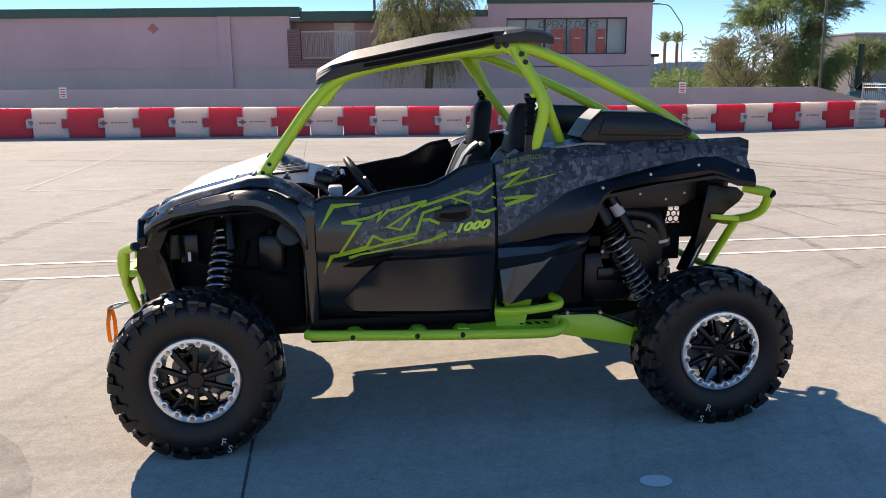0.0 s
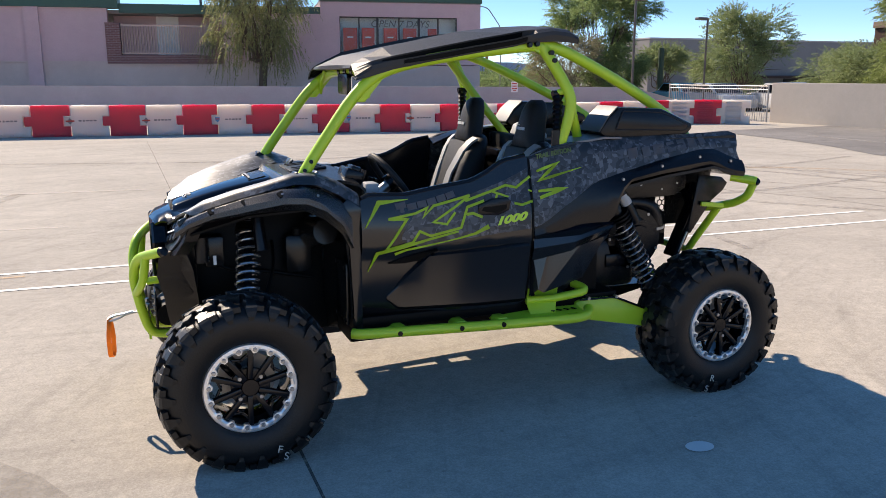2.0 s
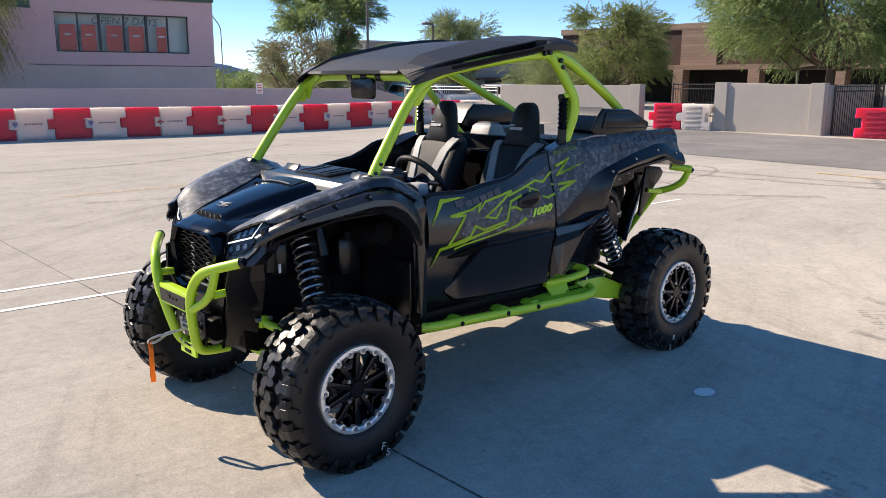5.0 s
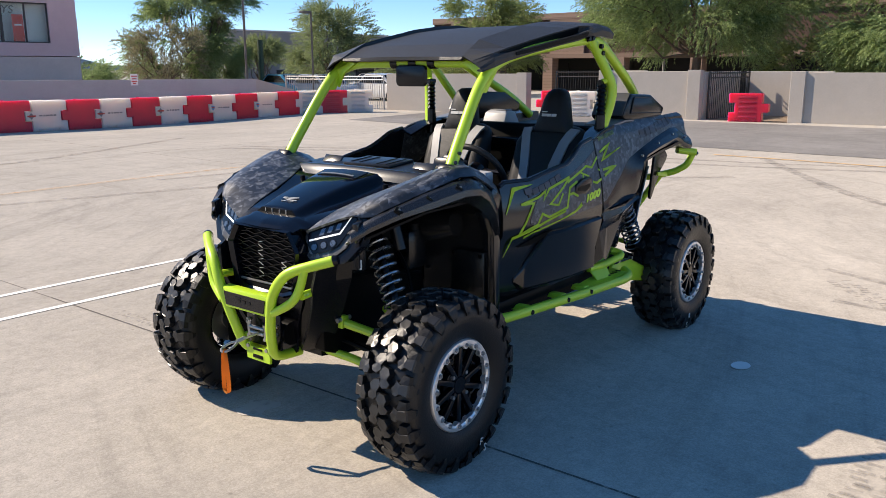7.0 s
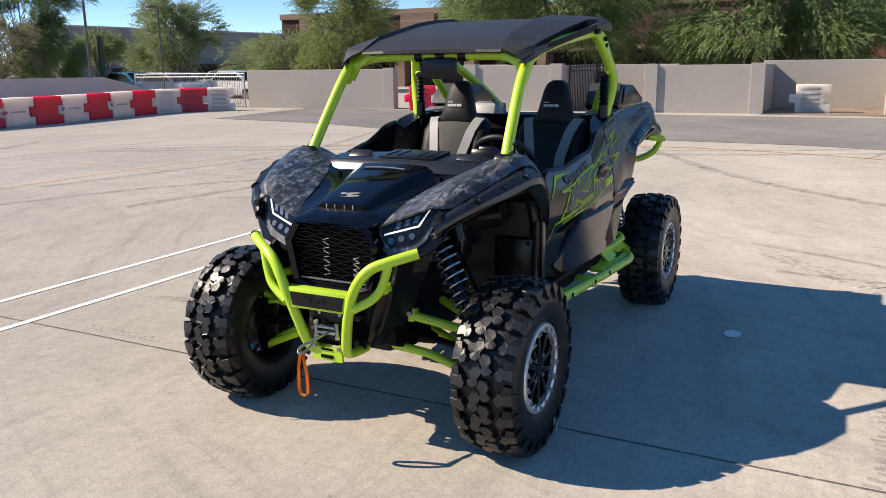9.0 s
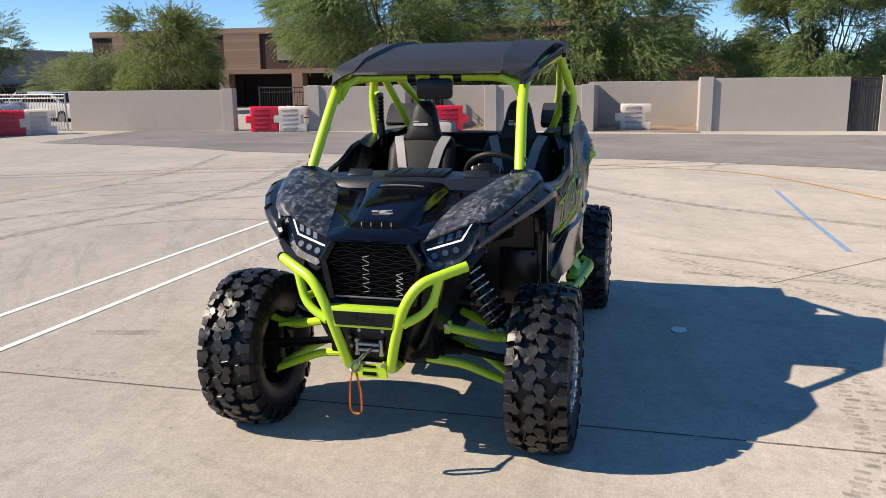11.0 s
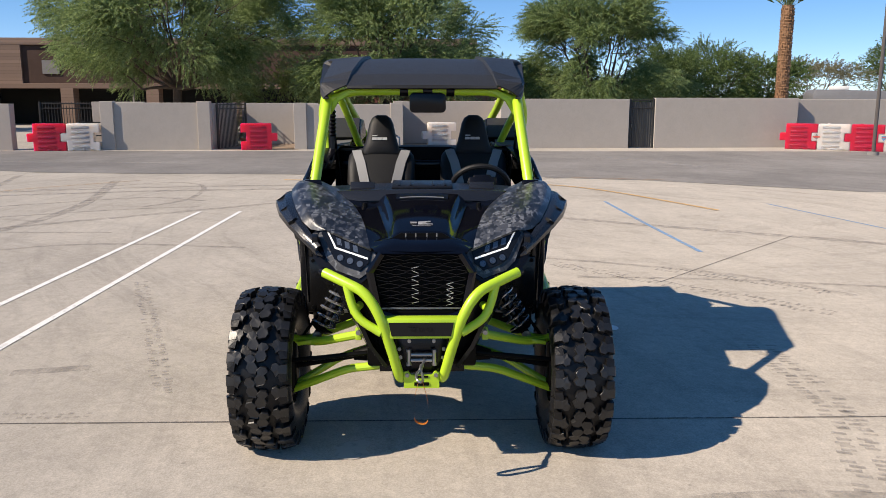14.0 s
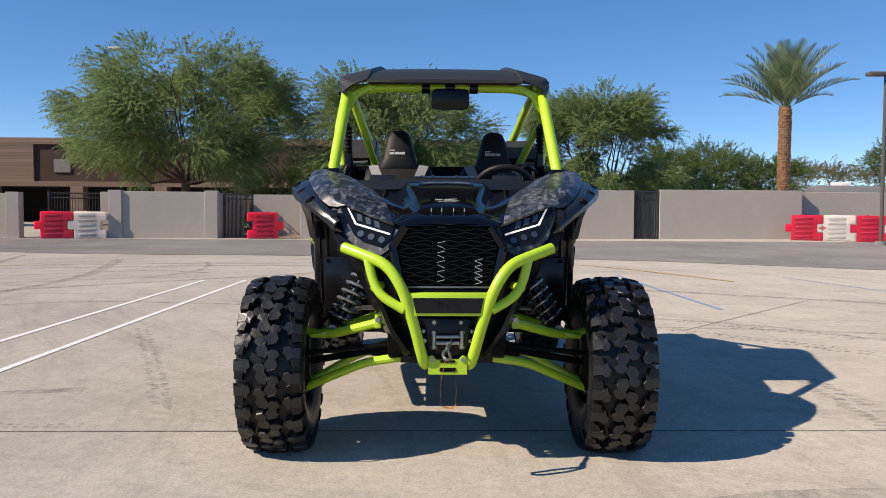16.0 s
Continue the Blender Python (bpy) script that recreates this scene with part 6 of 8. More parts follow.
part("cowl_lip", loft([[(xx + 0.03 * abs(k / 8) ** 2, k / 8 * (0.42 + w), zz - 0.012 * abs(k / 8) ** 2) for k in range(-8, 9)] for xx, w, zz in ((-1.040, 0.0, 1.196), (-1.030, 0.004, 1.211), (-1.010, 0.012, 1.241), (-1.000, 0.02, 1.246), (-0.985, 0.03, 1.246))], 0.004), COWLG, cowl, "glossy black cowl lip", 50)
for s in (-1, 1):
    part("cowl_vent", B((-0.85, s * 0.315, 1.2435), (0.060, 0.13, 0.012), Matrix.Rotation(radians(-48), 3, "Y"), 0.003), COWLG, cowl)
part("dash_bin_lid", B((-0.83, 0, 1.252), (0.19, 0.32, 0.016), Matrix.Rotation(radians(-5), 3, "Y"), 0.006), DASHP, cowl)
for y in (-0.12, -0.06, 0.06, 0.12):
    part("lid_rib", B((-0.83, y, 1.261), (0.15, 0.012, 0.006), Matrix.Rotation(radians(-5), 3, "Y"), 0.002), DASHP, cowl)
part("gauge_pod", B((-0.655, -0.33, 1.235), (0.10, 0.16, 0.07), Matrix.Rotation(radians(20), 3, "Y"), 0.015), SATIN, cowl)
part("gauge_bezel", B((-0.640, -0.33, 1.262), (0.055, 0.10, 0.045), Matrix.Rotation(radians(20), 3, "Y"), 0.010), SATIN, cowl, "black gauge housing")
part("gauge_face", B((-0.600, -0.33, 1.240), (0.006, 0.12, 0.05), Matrix.Rotation(radians(20), 3, "Y")), LENS, cowl)
for s in (-1, 1):
    part("air_outlet", B((-0.60, s * 0.49, 1.185), (0.07, 0.085, 0.065), None, 0.012), GREYL, cowl, "pale grey air outlet")

# grille
GR = [(0.19, 1.035), (0.247, 0.945), (0.208, 0.75), (0.14, 0.728)]
ring = [(y, z) for y, z in GR] + [(-y, z) for y, z in GR[::-1]]
inner = [(y * 0.86, 0.885 + (z - 0.885) * 0.88) for y, z in ring]
bm = bmesh.new()
vo = [[bm.verts.new((x, y, z)) for y, z in p] for x, p in ((-1.54, ring), (-1.598, ring), (-1.608, [(y * 0.95, 0.885 + (z - 0.885) * 0.95) for y, z in ring]), (-1.595, inner), (-1.53, inner))]
for a, b in zip(vo, vo[1:]):
    for i in range(8):
        bm.faces.new((a[i], a[(i + 1) % 8], b[(i + 1) % 8], b[i]))
bmesh.ops.recalc_face_normals(bm, faces=bm.faces[:])
grille = part("grille_frame", bm, GLOSS, VH, "gloss black hexagonal grille surround", 20)
part("grille_backing", P(ring, "x", -1.545, -1.535), DARKM, grille)
for k in range(15):
    z = 0.785 + k * 0.0162
    w = interp([(0.75, 0.17), (0.94, 0.205), (1.03, 0.155)], z)
    bm = bmesh.new()
    m = int(w * 2 / 0.044)
    pts = [(-1.575 + 0.004 * (j % 2), -w + 2 * w * j / m, z + 0.0052 * (1 if (j + k) % 2 else -1)) for j in range(m + 1)]
    for a, b in zip(pts, pts[1:]):
        a, b = Vector(a), Vector(b)
        d = b - a
        box(bm, (a + b) / 2, (0.014, d.length + 0.002, 0.0030), Matrix.Rotation(math.atan2(d.z, d.y), 3, "X"))
    part("grille_wire", bm, SATIN, grille)
# added silver slivers stand in for bright glints on the mesh
for y, z0, z1 in ((0.028, 0.80, 0.98), (-0.128, 0.79, 0.90)):
    bm = bmesh.new()
    n = 9
    for j in range(n):
        z = z0 + (z1 - z0) * j / n
        box(bm, (-1.585, y, z), (0.003, 0.032, 0.002), Matrix.Rotation(radians(24 if j % 2 else -14), 3, "X"))
    part("grille_glint", bm, SILVER, grille)
part("grille_bar", B((-1.582, 0, 0.772), (0.012, 0.36, 0.008), None, 0.002), STEEL, grille)
part("radiator_mount", B((-1.57, 0, 0.748), (0.03, 0.30, 0.035), None, 0.006), DARKM, grille)

# headlights
for s in (-1, 1):
    def face(pts, back, mat, name, parent, label="", bev=0.0):
        bm = bmesh.new()
        f = [bm.verts.new((x, s * y, z)) for x, y, z in pts]
        b = [bm.verts.new((x + back, s * y * 0.985, z)) for x, y, z in pts]
        n = len(pts)
        bm.faces.new(f)
        bm.faces.new(b[::-1])
        for i in range(n):
            bm.faces.new((f[i], b[i], b[(i + 1) % n], f[(i + 1) % n]))
        bmesh.ops.recalc_face_normals(bm, faces=bm.faces[:])
        return part(name, bm, mat, parent, label, 20)
    def lens(y, z, proud=0.0):
        """A place on the lens, which leans back and sweeps round the corner."""
        return (-1.528 + 0.16 * (y - 0.245) + 0.42 * (z - 0.993) - proud, y, z)
    face([lens(*p, -0.004) for p in ((0.200, 1.030), (0.30, 1.068), (0.450, 1.124), (0.474, 1.085), (0.428, 0.975), (0.385, 0.935), (0.280, 0.903), (0.225, 0.94), (0.225, 0.96))], 0.07, CAMO, "headlight_surround", VH, "camo headlight surround")
    face([lens(*p, -0.012) for p in ((0.200, 1.030), (0.30, 1.066), (0.455, 1.122), (0.505, 1.090), (0.495, 0.985), (0.440, 0.915), (0.275, 0.880), (0.225, 0.92))], 0.06, SATIN, "corner_panel", VH)
    hl = face([lens(*p, 0.004) for p in ((0.228, 1.022), (0.300, 1.052), (0.440, 1.112), (0.458, 1.095), (0.395, 0.985), (0.360, 0.962), (0.280, 0.938), (0.238, 0.972))], 0.05, LENS, "headlight", VH, "angular dark headlight with a white light line")
    def inlay(pts, mat, name, proud, label=""):
        return face([lens(y, z, proud) for y, z in pts], 0.006, mat, name, hl, label)
    inlay([(0.243, 0.987), (0.386, 1.028), (0.394, 1.031), (0.433, 1.106), (0.426, 1.103), (0.388, 1.036), (0.242, 0.9945)], LED, "light_guide", 0.006, "white light guide")
    for k in range(3):
        y, z = 0.298 + k * 0.038, 1.030 + k * 0.014
        inlay([(y - 0.012, z - 0.015), (y + 0.010, z - 0.010), (y + 0.014, z + 0.019), (y - 0.007, z + 0.014)], REFL, "projector", 0.005, "bluish reflector cell")
        y, z = 0.277 + k * 0.045, 0.966 + k * 0.012
        p0, nv = Vector((lens(y, z)[0], s * y, z)), Vector((-1, s * 0.16, 0.42)).normalized()
        part("lamp_bezel", cyl(bmesh.new(), p0, p0 + nv * 0.0055, 0.0185, 0.0185, 20), SATIN, hl)
        part("lamp_cell", cyl(bmesh.new(), p0, p0 + nv * 0.0065, 0.0150, 0.0145, 20), REFL, hl, "round lamp cell")
    part("side_marker", P([(-1.50, 1.085), (-1.462, 1.098), (-1.455, 1.04), (-1.49, 1.0)], "y", s * 0.470, s * 0.497, 0.003), LENS, VH)
    # nose sides and bumper wings
    part("nose_side", loft([[(-1.545, s * 0.235, 0.925), (-1.52, s * 0.35, 0.925), (-1.48, s * 0.455, 0.965)], [(-1.555, s * 0.225, 0.82), (-1.51, s * 0.34, 0.82), (-1.44, s * 0.40, 0.83)], [(-1.545, s * 0.21, 0.70), (-1.50, s * 0.30, 0.68), (-1.42, s * 0.33, 0.68)], [(-1.53, s * 0.13, 0.56), (-1.48, s * 0.22, 0.54), (-1.40, s * 0.24, 0.54)], [(-1.50, s * 0.09, 0.46), (-1.46, s * 0.14, 0.45), (-1.38, s * 0.16, 0.45)]], 0.014), MATTE, VH, "black lower nose panel", 20)
    part("bumper_wing", loft([[(-1.585, s * 0.345, 0.905), (-1.43, s * 0.40, 0.95)], [(-1.60, s * 0.325, 0.80), (-1.42, s * 0.375, 0.83)], [(-1.575, s * 0.29, 0.70), (-1.42, s * 0.33, 0.69)], [(-1.56, s * 0.24, 0.58), (-1.41, s * 0.27, 0.56)], [(-1.54, s * 0.17, 0.475), (-1.42, s * 0.20, 0.46)]], 0.018), MATTE, VH, "black bumper side wing", 20)
part("nose_centre", loft([[(-1.55, -0.21, 0.74), (-1.56, 0, 0.74), (-1.55, 0.21, 0.74)], [(-1.55, -0.165, 0.60), (-1.555, 0, 0.60), (-1.55, 0.165, 0.60)], [(-1.53, -0.12, 0.45), (-1.535, 0, 0.45), (-1.53, 0.12, 0.45)]], 0.014), SATIN, VH)

# front bumper
for s in (-1, 1):
    bt = part("bumper_tube", tube(mir([(-1.592, 0.432, 0.936), (-1.655, 0.335, 0.905), (-1.700, 0.245, 0.872), (-1.722, 0.182, 0.775), (-1.700, 0.135, 0.62), (-1.665, 0.100, 0.475), (-1.615, 0.090, 0.448), (-1.50, 0.095, 0.445)], s), 0.0232, 14, 0.06), LIME, VH, "lime front bumper tube")
    part("tube_plug", cyl(bmesh.new(), (-1.592 + 0.003, s * 0.4337, 0.9366), (-1.580, s * 0.449, 0.9415), 0.0245, 0.020, 14), SATIN, bt, "black tube end plug")
    part("bumper_loop", tube(mir([(-1.660, 0.330, 0.905), (-1.672, 0.305, 0.80), (-1.690, 0.270, 0.742), (-1.712, 0.175, 0.690)], s), 0.0195, 12, 0.06), LIME, VH)
    part("bumper_stay", tube(mir([(-1.66, 0.30, 0.775), (-1.48, 0.27, 0.775)], s), 0.018, 10, 0), LIME, VH)
bp = part("bumper_plate", B((-1.722, 0, 0.712), (0.010, 0.335, 0.088), None, 0.004), LIME, VH, "lime crossbar plate")
part("plate_lip", B((-1.70, 0, 0.755), (0.05, 0.335, 0.010), None, 0.003), LIME, bp)
part("plate_inset", P([(-0.142, 0.741), (0.142, 0.741), (0.130, 0.680), (-0.130, 0.680)], "x", -1.7305, -1.7265), MATTE, bp, "black plate inset with embossed bars")
for y, w, z in ((-0.0, 0.02, 0.712), (0.035, 0.02, 0.712), (-0.035, 0.02, 0.712), (0.04, 0.04, 0.726)):
    part("embossed_bar", B((-1.732, y, z), (0.003, w, 0.012 if z < 0.72 else 0.004)), SATIN, bp)
bm = prism(bmesh.new(), [(-0.080, 0.420), (0.080, 0.420), (0.078, 0.494), (0.060, 0.498), (0.045, 0.480), (-0.045, 0.480), (-0.060, 0.498), (-0.078, 0.494)], "x", -1.668, -1.655)
lp = part("lower_plate", bm, LIME, VH, "lime lower winch plate")
for z, w in ((0.474, 0.06), (0.440, 0.066)):
    part("plate_slot", B((-1.670, 0, z), (0.004, w, 0.010 if z > 0.45 else 0.016), None, 0.001), DARKM, lp)
for y in (-0.064, 0.064):
    part("plate_bolt", cyl(bmesh.new(), (-1.676, y, 0.482), (-1.664, y, 0.482), 0.010, 0.010, 6), STEEL, lp)

# winch with roller fairlead, cable, hook and strap
wi = part("winch_plate", B((-1.625, 0, 0.585), (0.012, 0.235, 0.165), None, 0.004), SATIN, VH, "black winch mounting plate")
part("winch_motor", cyl(bmesh.new(), (-1.57, -0.13, 0.575), (-1.57, 0.13, 0.575), 0.055), DARKM, wi)
for y, z in ((-0.055, 0.652), (0.055, 0.652), (-0.10, 0.615), (0.10, 0.615), (-0.095, 0.575), (0.095, 0.575)):
    part("plate_bolt", cyl(bmesh.new(), (-1.640, y, z), (-1.628, y, z), 0.009, 0.009, 6), STEEL, wi)
for z in (0.598, 0.572):
    part("roller", cyl(bmesh.new(), (-1.665, -0.048, z), (-1.665, 0.048, z), 0.0085), STEEL, wi)
for y in (-0.057, 0.057):
    part("roller", cyl(bmesh.new(), (-1.665, y, 0.560), (-1.665, y, 0.610), 0.0085), STEEL, wi)
    for z in (0.554, 0.616):
        part("roller_nut", cyl(bmesh.new(), (-1.665, y, z - 0.006), (-1.665, y, z + 0.006), 0.012, 0.012, 6), STEEL, wi)
cab = part("winch_cable", tube([(-1.62, -0.02, 0.585), (-1.70, -0.01, 0.575), (-1.775, 0.005, 0.562)], 0.006, 8, 0.05), STEEL, VH, "grey steel winch cable")
part("cable_ferrule", cyl(bmesh.new(), (-1.735, -0.002, 0.572), (-1.775, 0.005, 0.562), 0.009), STEEL, cab)
part("hook", sweep(bmesh.new(), [(-1.775, 0.005, 0.562), (-1.80, 0.02, 0.560), (-1.845, 0.022, 0.548), (-1.86, 0.008, 0.538), (-1.845, -0.008, 0.536), (-1.80, -0.006, 0.548), (-1.775, 0.003, 0.560)], 0.006, 8, 0.02), STEEL, cab, "bent steel hook")
bm = bmesh.new()
pth = rounded([(-1.846, 0.010, 0.545), (-1.838, 0.030, 0.46), (-1.840, 0.032, 0.350), (-1.856, -0.028, 0.345), (-1.860, -0.030, 0.45), (-1.850, -0.004, 0.545)], 0.03, 5)
pv = None
for p in pth:
    row = [bm.verts.new(p + Vector((dx, 0, 0))) for dx in (-0.011, 0.011)]
    if pv:
        bm.faces.new((pv[0], pv[1], row[1], row[0]))
    pv = row
bmesh.ops.solidify(bm, geom=bm.faces[:], thickness=0.014)
part("pull_strap", bm, STRAP, VH, "orange webbing pull loop")

for o in VH.children:
    if o.name.split(".")[0] in ("winch_plate", "winch_cable", "pull_strap"):
        o.location.z = -0.022
    if o.name.split(".")[0] in ("bumper_tube", "bumper_loop", "bumper_stay", "bumper_plate", "lower_plate", "winch_plate", "winch_cable", "pull_strap"):
        o.location.x = 0.016
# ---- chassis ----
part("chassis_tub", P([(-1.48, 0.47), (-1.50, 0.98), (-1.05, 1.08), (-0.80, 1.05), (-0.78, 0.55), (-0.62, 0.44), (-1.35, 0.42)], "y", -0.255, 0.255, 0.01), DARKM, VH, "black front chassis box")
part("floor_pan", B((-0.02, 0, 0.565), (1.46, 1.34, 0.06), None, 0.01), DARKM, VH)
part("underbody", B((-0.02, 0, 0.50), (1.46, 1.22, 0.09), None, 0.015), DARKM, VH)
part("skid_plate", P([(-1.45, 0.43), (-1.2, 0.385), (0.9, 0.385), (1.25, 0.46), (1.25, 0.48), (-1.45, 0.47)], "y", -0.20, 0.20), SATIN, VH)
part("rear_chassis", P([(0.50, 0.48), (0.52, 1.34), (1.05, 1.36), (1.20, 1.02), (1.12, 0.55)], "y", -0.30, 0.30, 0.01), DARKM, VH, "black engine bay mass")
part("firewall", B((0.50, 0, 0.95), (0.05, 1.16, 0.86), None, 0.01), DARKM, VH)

# front suspension
for s in (-1, 1):
    la = part("lower_arm", tube(mir([(-1.43, 0.120, 0.462), (-1.36, 0.36, 0.415), (-1.285, 0.64, 0.285)], s), 0.020, 10, 0.06), LIME, VH, "lime lower A-arm")
    part("arm_rear_leg", tube(mir([(-1.10, 0.18, 0.470), (-1.19, 0.40, 0.425), (-1.255, 0.62, 0.305)], s), 0.019, 10, 0.06), LIME, la)
    part("ball_joint", cyl(bmesh.new(), (-1.27, s * 0.655, 0.255), (-1.27, s * 0.655, 0.315), 0.022), SATIN, la)
    ua = part("upper_arm", tube(mir([(-1.40, 0.30, 0.598), (-1.31, 0.50, 0.535), (-1.255, 0.60, 0.525), (-1.255, 0.665, 0.548)], s), 0.021, 10, 0.05), LIME, VH, "lime upper A-arm")
    part("arm_rear_leg", tube(mir([(-1.12, 0.30, 0.60), (-1.18, 0.46, 0.555), (-1.24, 0.56, 0.528)], s), 0.020, 10, 0.05), LIME, ua)
    part("arm_bracket", P([(-1.425, 0.575), (-1.385, 0.575), (-1.38, 0.63), (-1.415, 0.635)], "y", s * 0.285, s * 0.315, 0.004), LIME, ua)
    part("arm_bolt", cyl(bmesh.new(), (-1.44, s * 0.30, 0.615), (-1.36, s * 0.30, 0.615), 0.011), STEEL, ua)
    part("arm_gusset", B((-1.25, s * 0.565, 0.53), (0.12, 0.09, 0.02), Matrix.Rotation(radians(-10 * s), 3, "X"), 0.004), LIME, ua)
    part("half_shaft", tube(mir([(-1.26, 0.22, 0.47), (-1.262, 0.66, 0.395)], s), 0.016, 10, 0), DARKM, VH)
    part("cv_boot", cyl(bmesh.new(), (-1.26, s * 0.24, 0.465), (-1.26, s * 0.34, 0.45), 0.045, 0.025, 14), DARKM, VH)
    part("hub_carrier", B((-1.262, s * 0.66, 0.40), (0.10, 0.08, 0.26), None, 0.02), DARKM, VH)
    part("steering_rod", tube(mir([(-1.36, 0.20, 0.50), (-1.36, 0.64, 0.455)], s), 0.012, 8, 0), DARKM, VH)
    part("sway_bar", tube(mir([(-1.02, 0.22, 0.62), (-1.05, 0.44, 0.62), (-1.18, 0.47, 0.545)], s), 0.011, 8, 0.05), STEEL, VH)


def shock(top, bot, s, r, turns, parent=VH, name="shock_absorber", label="black coil-over shock with grey spring", res=True, top_of_spring=0.30):
    a, b = Vector((top[0], s * top[1], top[2])), Vector((bot[0], s * bot[1], bot[2]))
    d = b - a
    root = part(name, tube([a, b], r * 0.34, 12, 0), SATIN, parent, label)
    part("upper_body", cyl(bmesh.new(), a + d * 0.04, a + d * 0.32, r * 0.62, r * 0.62, 18), SATIN, root)
    bm = bmesh.new()
    for k in range(3):
        cyl(bm, a + d * (top_of_spring - 0.06 + k * 0.03), a + d * (top_of_spring - 0.045 + k * 0.03), r * 1.02, r * 1.02, 20)
    part("preload_ring", bm, DARKM, root)
    part("lower_cup", cyl(bmesh.new(), a + d * 0.93, a + d * 0.96, r * 1.0, r * 0.6, 18), DARKM, root)
    t = d.normalized()
    e = t.cross(Vector((0, 1, 0))).normalized()
    f = t.cross(e)
    pts = []
    n = turns * 12
    for i in range(n + 1):
        k = 2 * math.pi * i / 12
        pts.append(a + d * (top_of_spring + (0.93 - top_of_spring) * i / n) + (e * math.cos(k) + f * math.sin(k)) * r * 0.88)
    part("spring", sweep(bmesh.new(), pts, r * (0.10 if res else 0.125), 8, 0), SPRING, root, "steel-grey coil spring")
    part("eye", cyl(bmesh.new(), b + Vector((-0.03, 0, 0)), b + Vector((0.03, 0, 0)), 0.022), STEEL, root)
    if not res:
        for k in (0.05, 0.085, 0.12):
            part("shock_decal", cyl(bmesh.new(), a + d * k, a + d * (k + 0.022), r * 0.63, r * 0.63, 18, False), DECALW, root, "pale grey lettering bar")
    if res:
        q = Vector((0.085, 0, 0.01))
        part("reservoir", cyl(bmesh.new(), a + d * 0.02 + q, a + d * 0.34 + q * 1.1, 0.030, 0.030, 18), SATIN, root)
        part("reservoir_decal", cyl(bmesh.new(), a + d * 0.08 + q, a + d * 0.17 + q * 1.05, 0.0305, 0.0305, 18, False), DECALW, root, "pale grey decal band")


for s in (-1, 1):
    shock((-1.145, 0.205, 1.075), (-1.225, 0.520, 0.545), s, 0.062, 11, res=False, top_of_spring=0.2)
    shock((0.688, 0.535, 1.13), (1.022, 0.575, 0.53), s, 0.064, 12)
    part("reservoir", cyl(bmesh.new(), (-1.13, s * 0.36, 1.06), (-1.12, s * 0.40, 0.90), 0.03, 0.03, 16), SATIN, VH)
    # rear trailing arm
    ta = part("trailing_arm", P([(0.45, 0.470), (0.45, 0.560), (0.50, 0.572), (0.68, 0.566), (0.86, 0.490), (1.05, 0.45), (1.22, 0.45), (1.22, 0.335), (1.05, 0.33), (0.86, 0.385)], "y", s * 0.60, s * 0.69, 0.01), LIME, VH, "lime boxed trailing arm")
    part("arm_guard", sweep(bmesh.new(), mir([(0.47, 0.695, 0.572), (0.68, 0.697, 0.568), (0.87, 0.697, 0.488)], s), 0.006, 8, 0.03), SATIN, ta)
    for x, z in ((0.52, 0.572), (0.69, 0.566)):
        part("arm_bolt", cyl(bmesh.new(), (x, s * 0.68, z + 0.004), (x, s * 0.705, z + 0.004), 0.010, 0.010, 6), STEEL, ta)
    part("hub_carrier", B((1.25, s * 0.64, 0.40), (0.16, 0.10, 0.22), None, 0.02), DARKM, VH)
    part("radius_rod", tube(mir([(1.24, 0.62, 0.34), (1.22, 0.15, 0.46)], s), 0.016, 10, 0), LIME, VH)
    part("radius_rod", tube(mir([(1.24, 0.62, 0.50), (1.22, 0.15, 0.58)], s), 0.016, 10, 0), LIME, VH)
    part("half_shaft", tube(mir([(1.255, 0.10, 0.50), (1.258, 0.66, 0.395)], s), 0.016, 10, 0), DARKM, VH)

# belt cover, intake duct, mesh and frame bars in the rear bay
bm = bmesh.new()
cyl(bm, (0.920, -0.50, 0.83), (0.920, -0.40, 0.83), 0.168, 0.178, 40)
cyl(bm, (0.920, -0.53, 0.83), (0.920, -0.49, 0.83), 0.115, 0.125, 32)
cyl(bm, (0.920, -0.545, 0.83), (0.920, -0.52, 0.83), 0.08, 0.09, 32)
cv = part("belt_cover", bm, MATTE, VH, "round black belt drive cover")
for k in range(9):
    a = 2 * math.pi * k / 9 + 0.3
    p = Vector((0.920 + 0.160 * math.cos(a), -0.505, 0.83 + 0.160 * math.sin(a)))
    part("cover_bolt", cyl(bmesh.new(), p, p + Vector((0, 0.02, 0)), 0.0085, 0.0085, 8), STEEL, cv)
part("lower_case", B((0.80, -0.42, 0.70), (0.28, 0.16, 0.28), None, 0.04), MATTE, VH)
part("case_window", B((0.80, -0.505, 0.72), (0.13, 0.02, 0.07), None, 0.008), SATIN, VH)
part("intake_duct", tube([(0.78, -0.44, 1.03), (0.96, -0.46, 1.035), (1.07, -0.46, 0.99), (1.10, -0.46, 0.85)], 0.042, 14, 0.10), MATTE, VH, "black ribbed intake duct")
part("duct_clamp", cyl(bmesh.new(), (1.093, -0.46, 0.888), (1.096, -0.46, 0.873), 0.045), STEEL, VH)
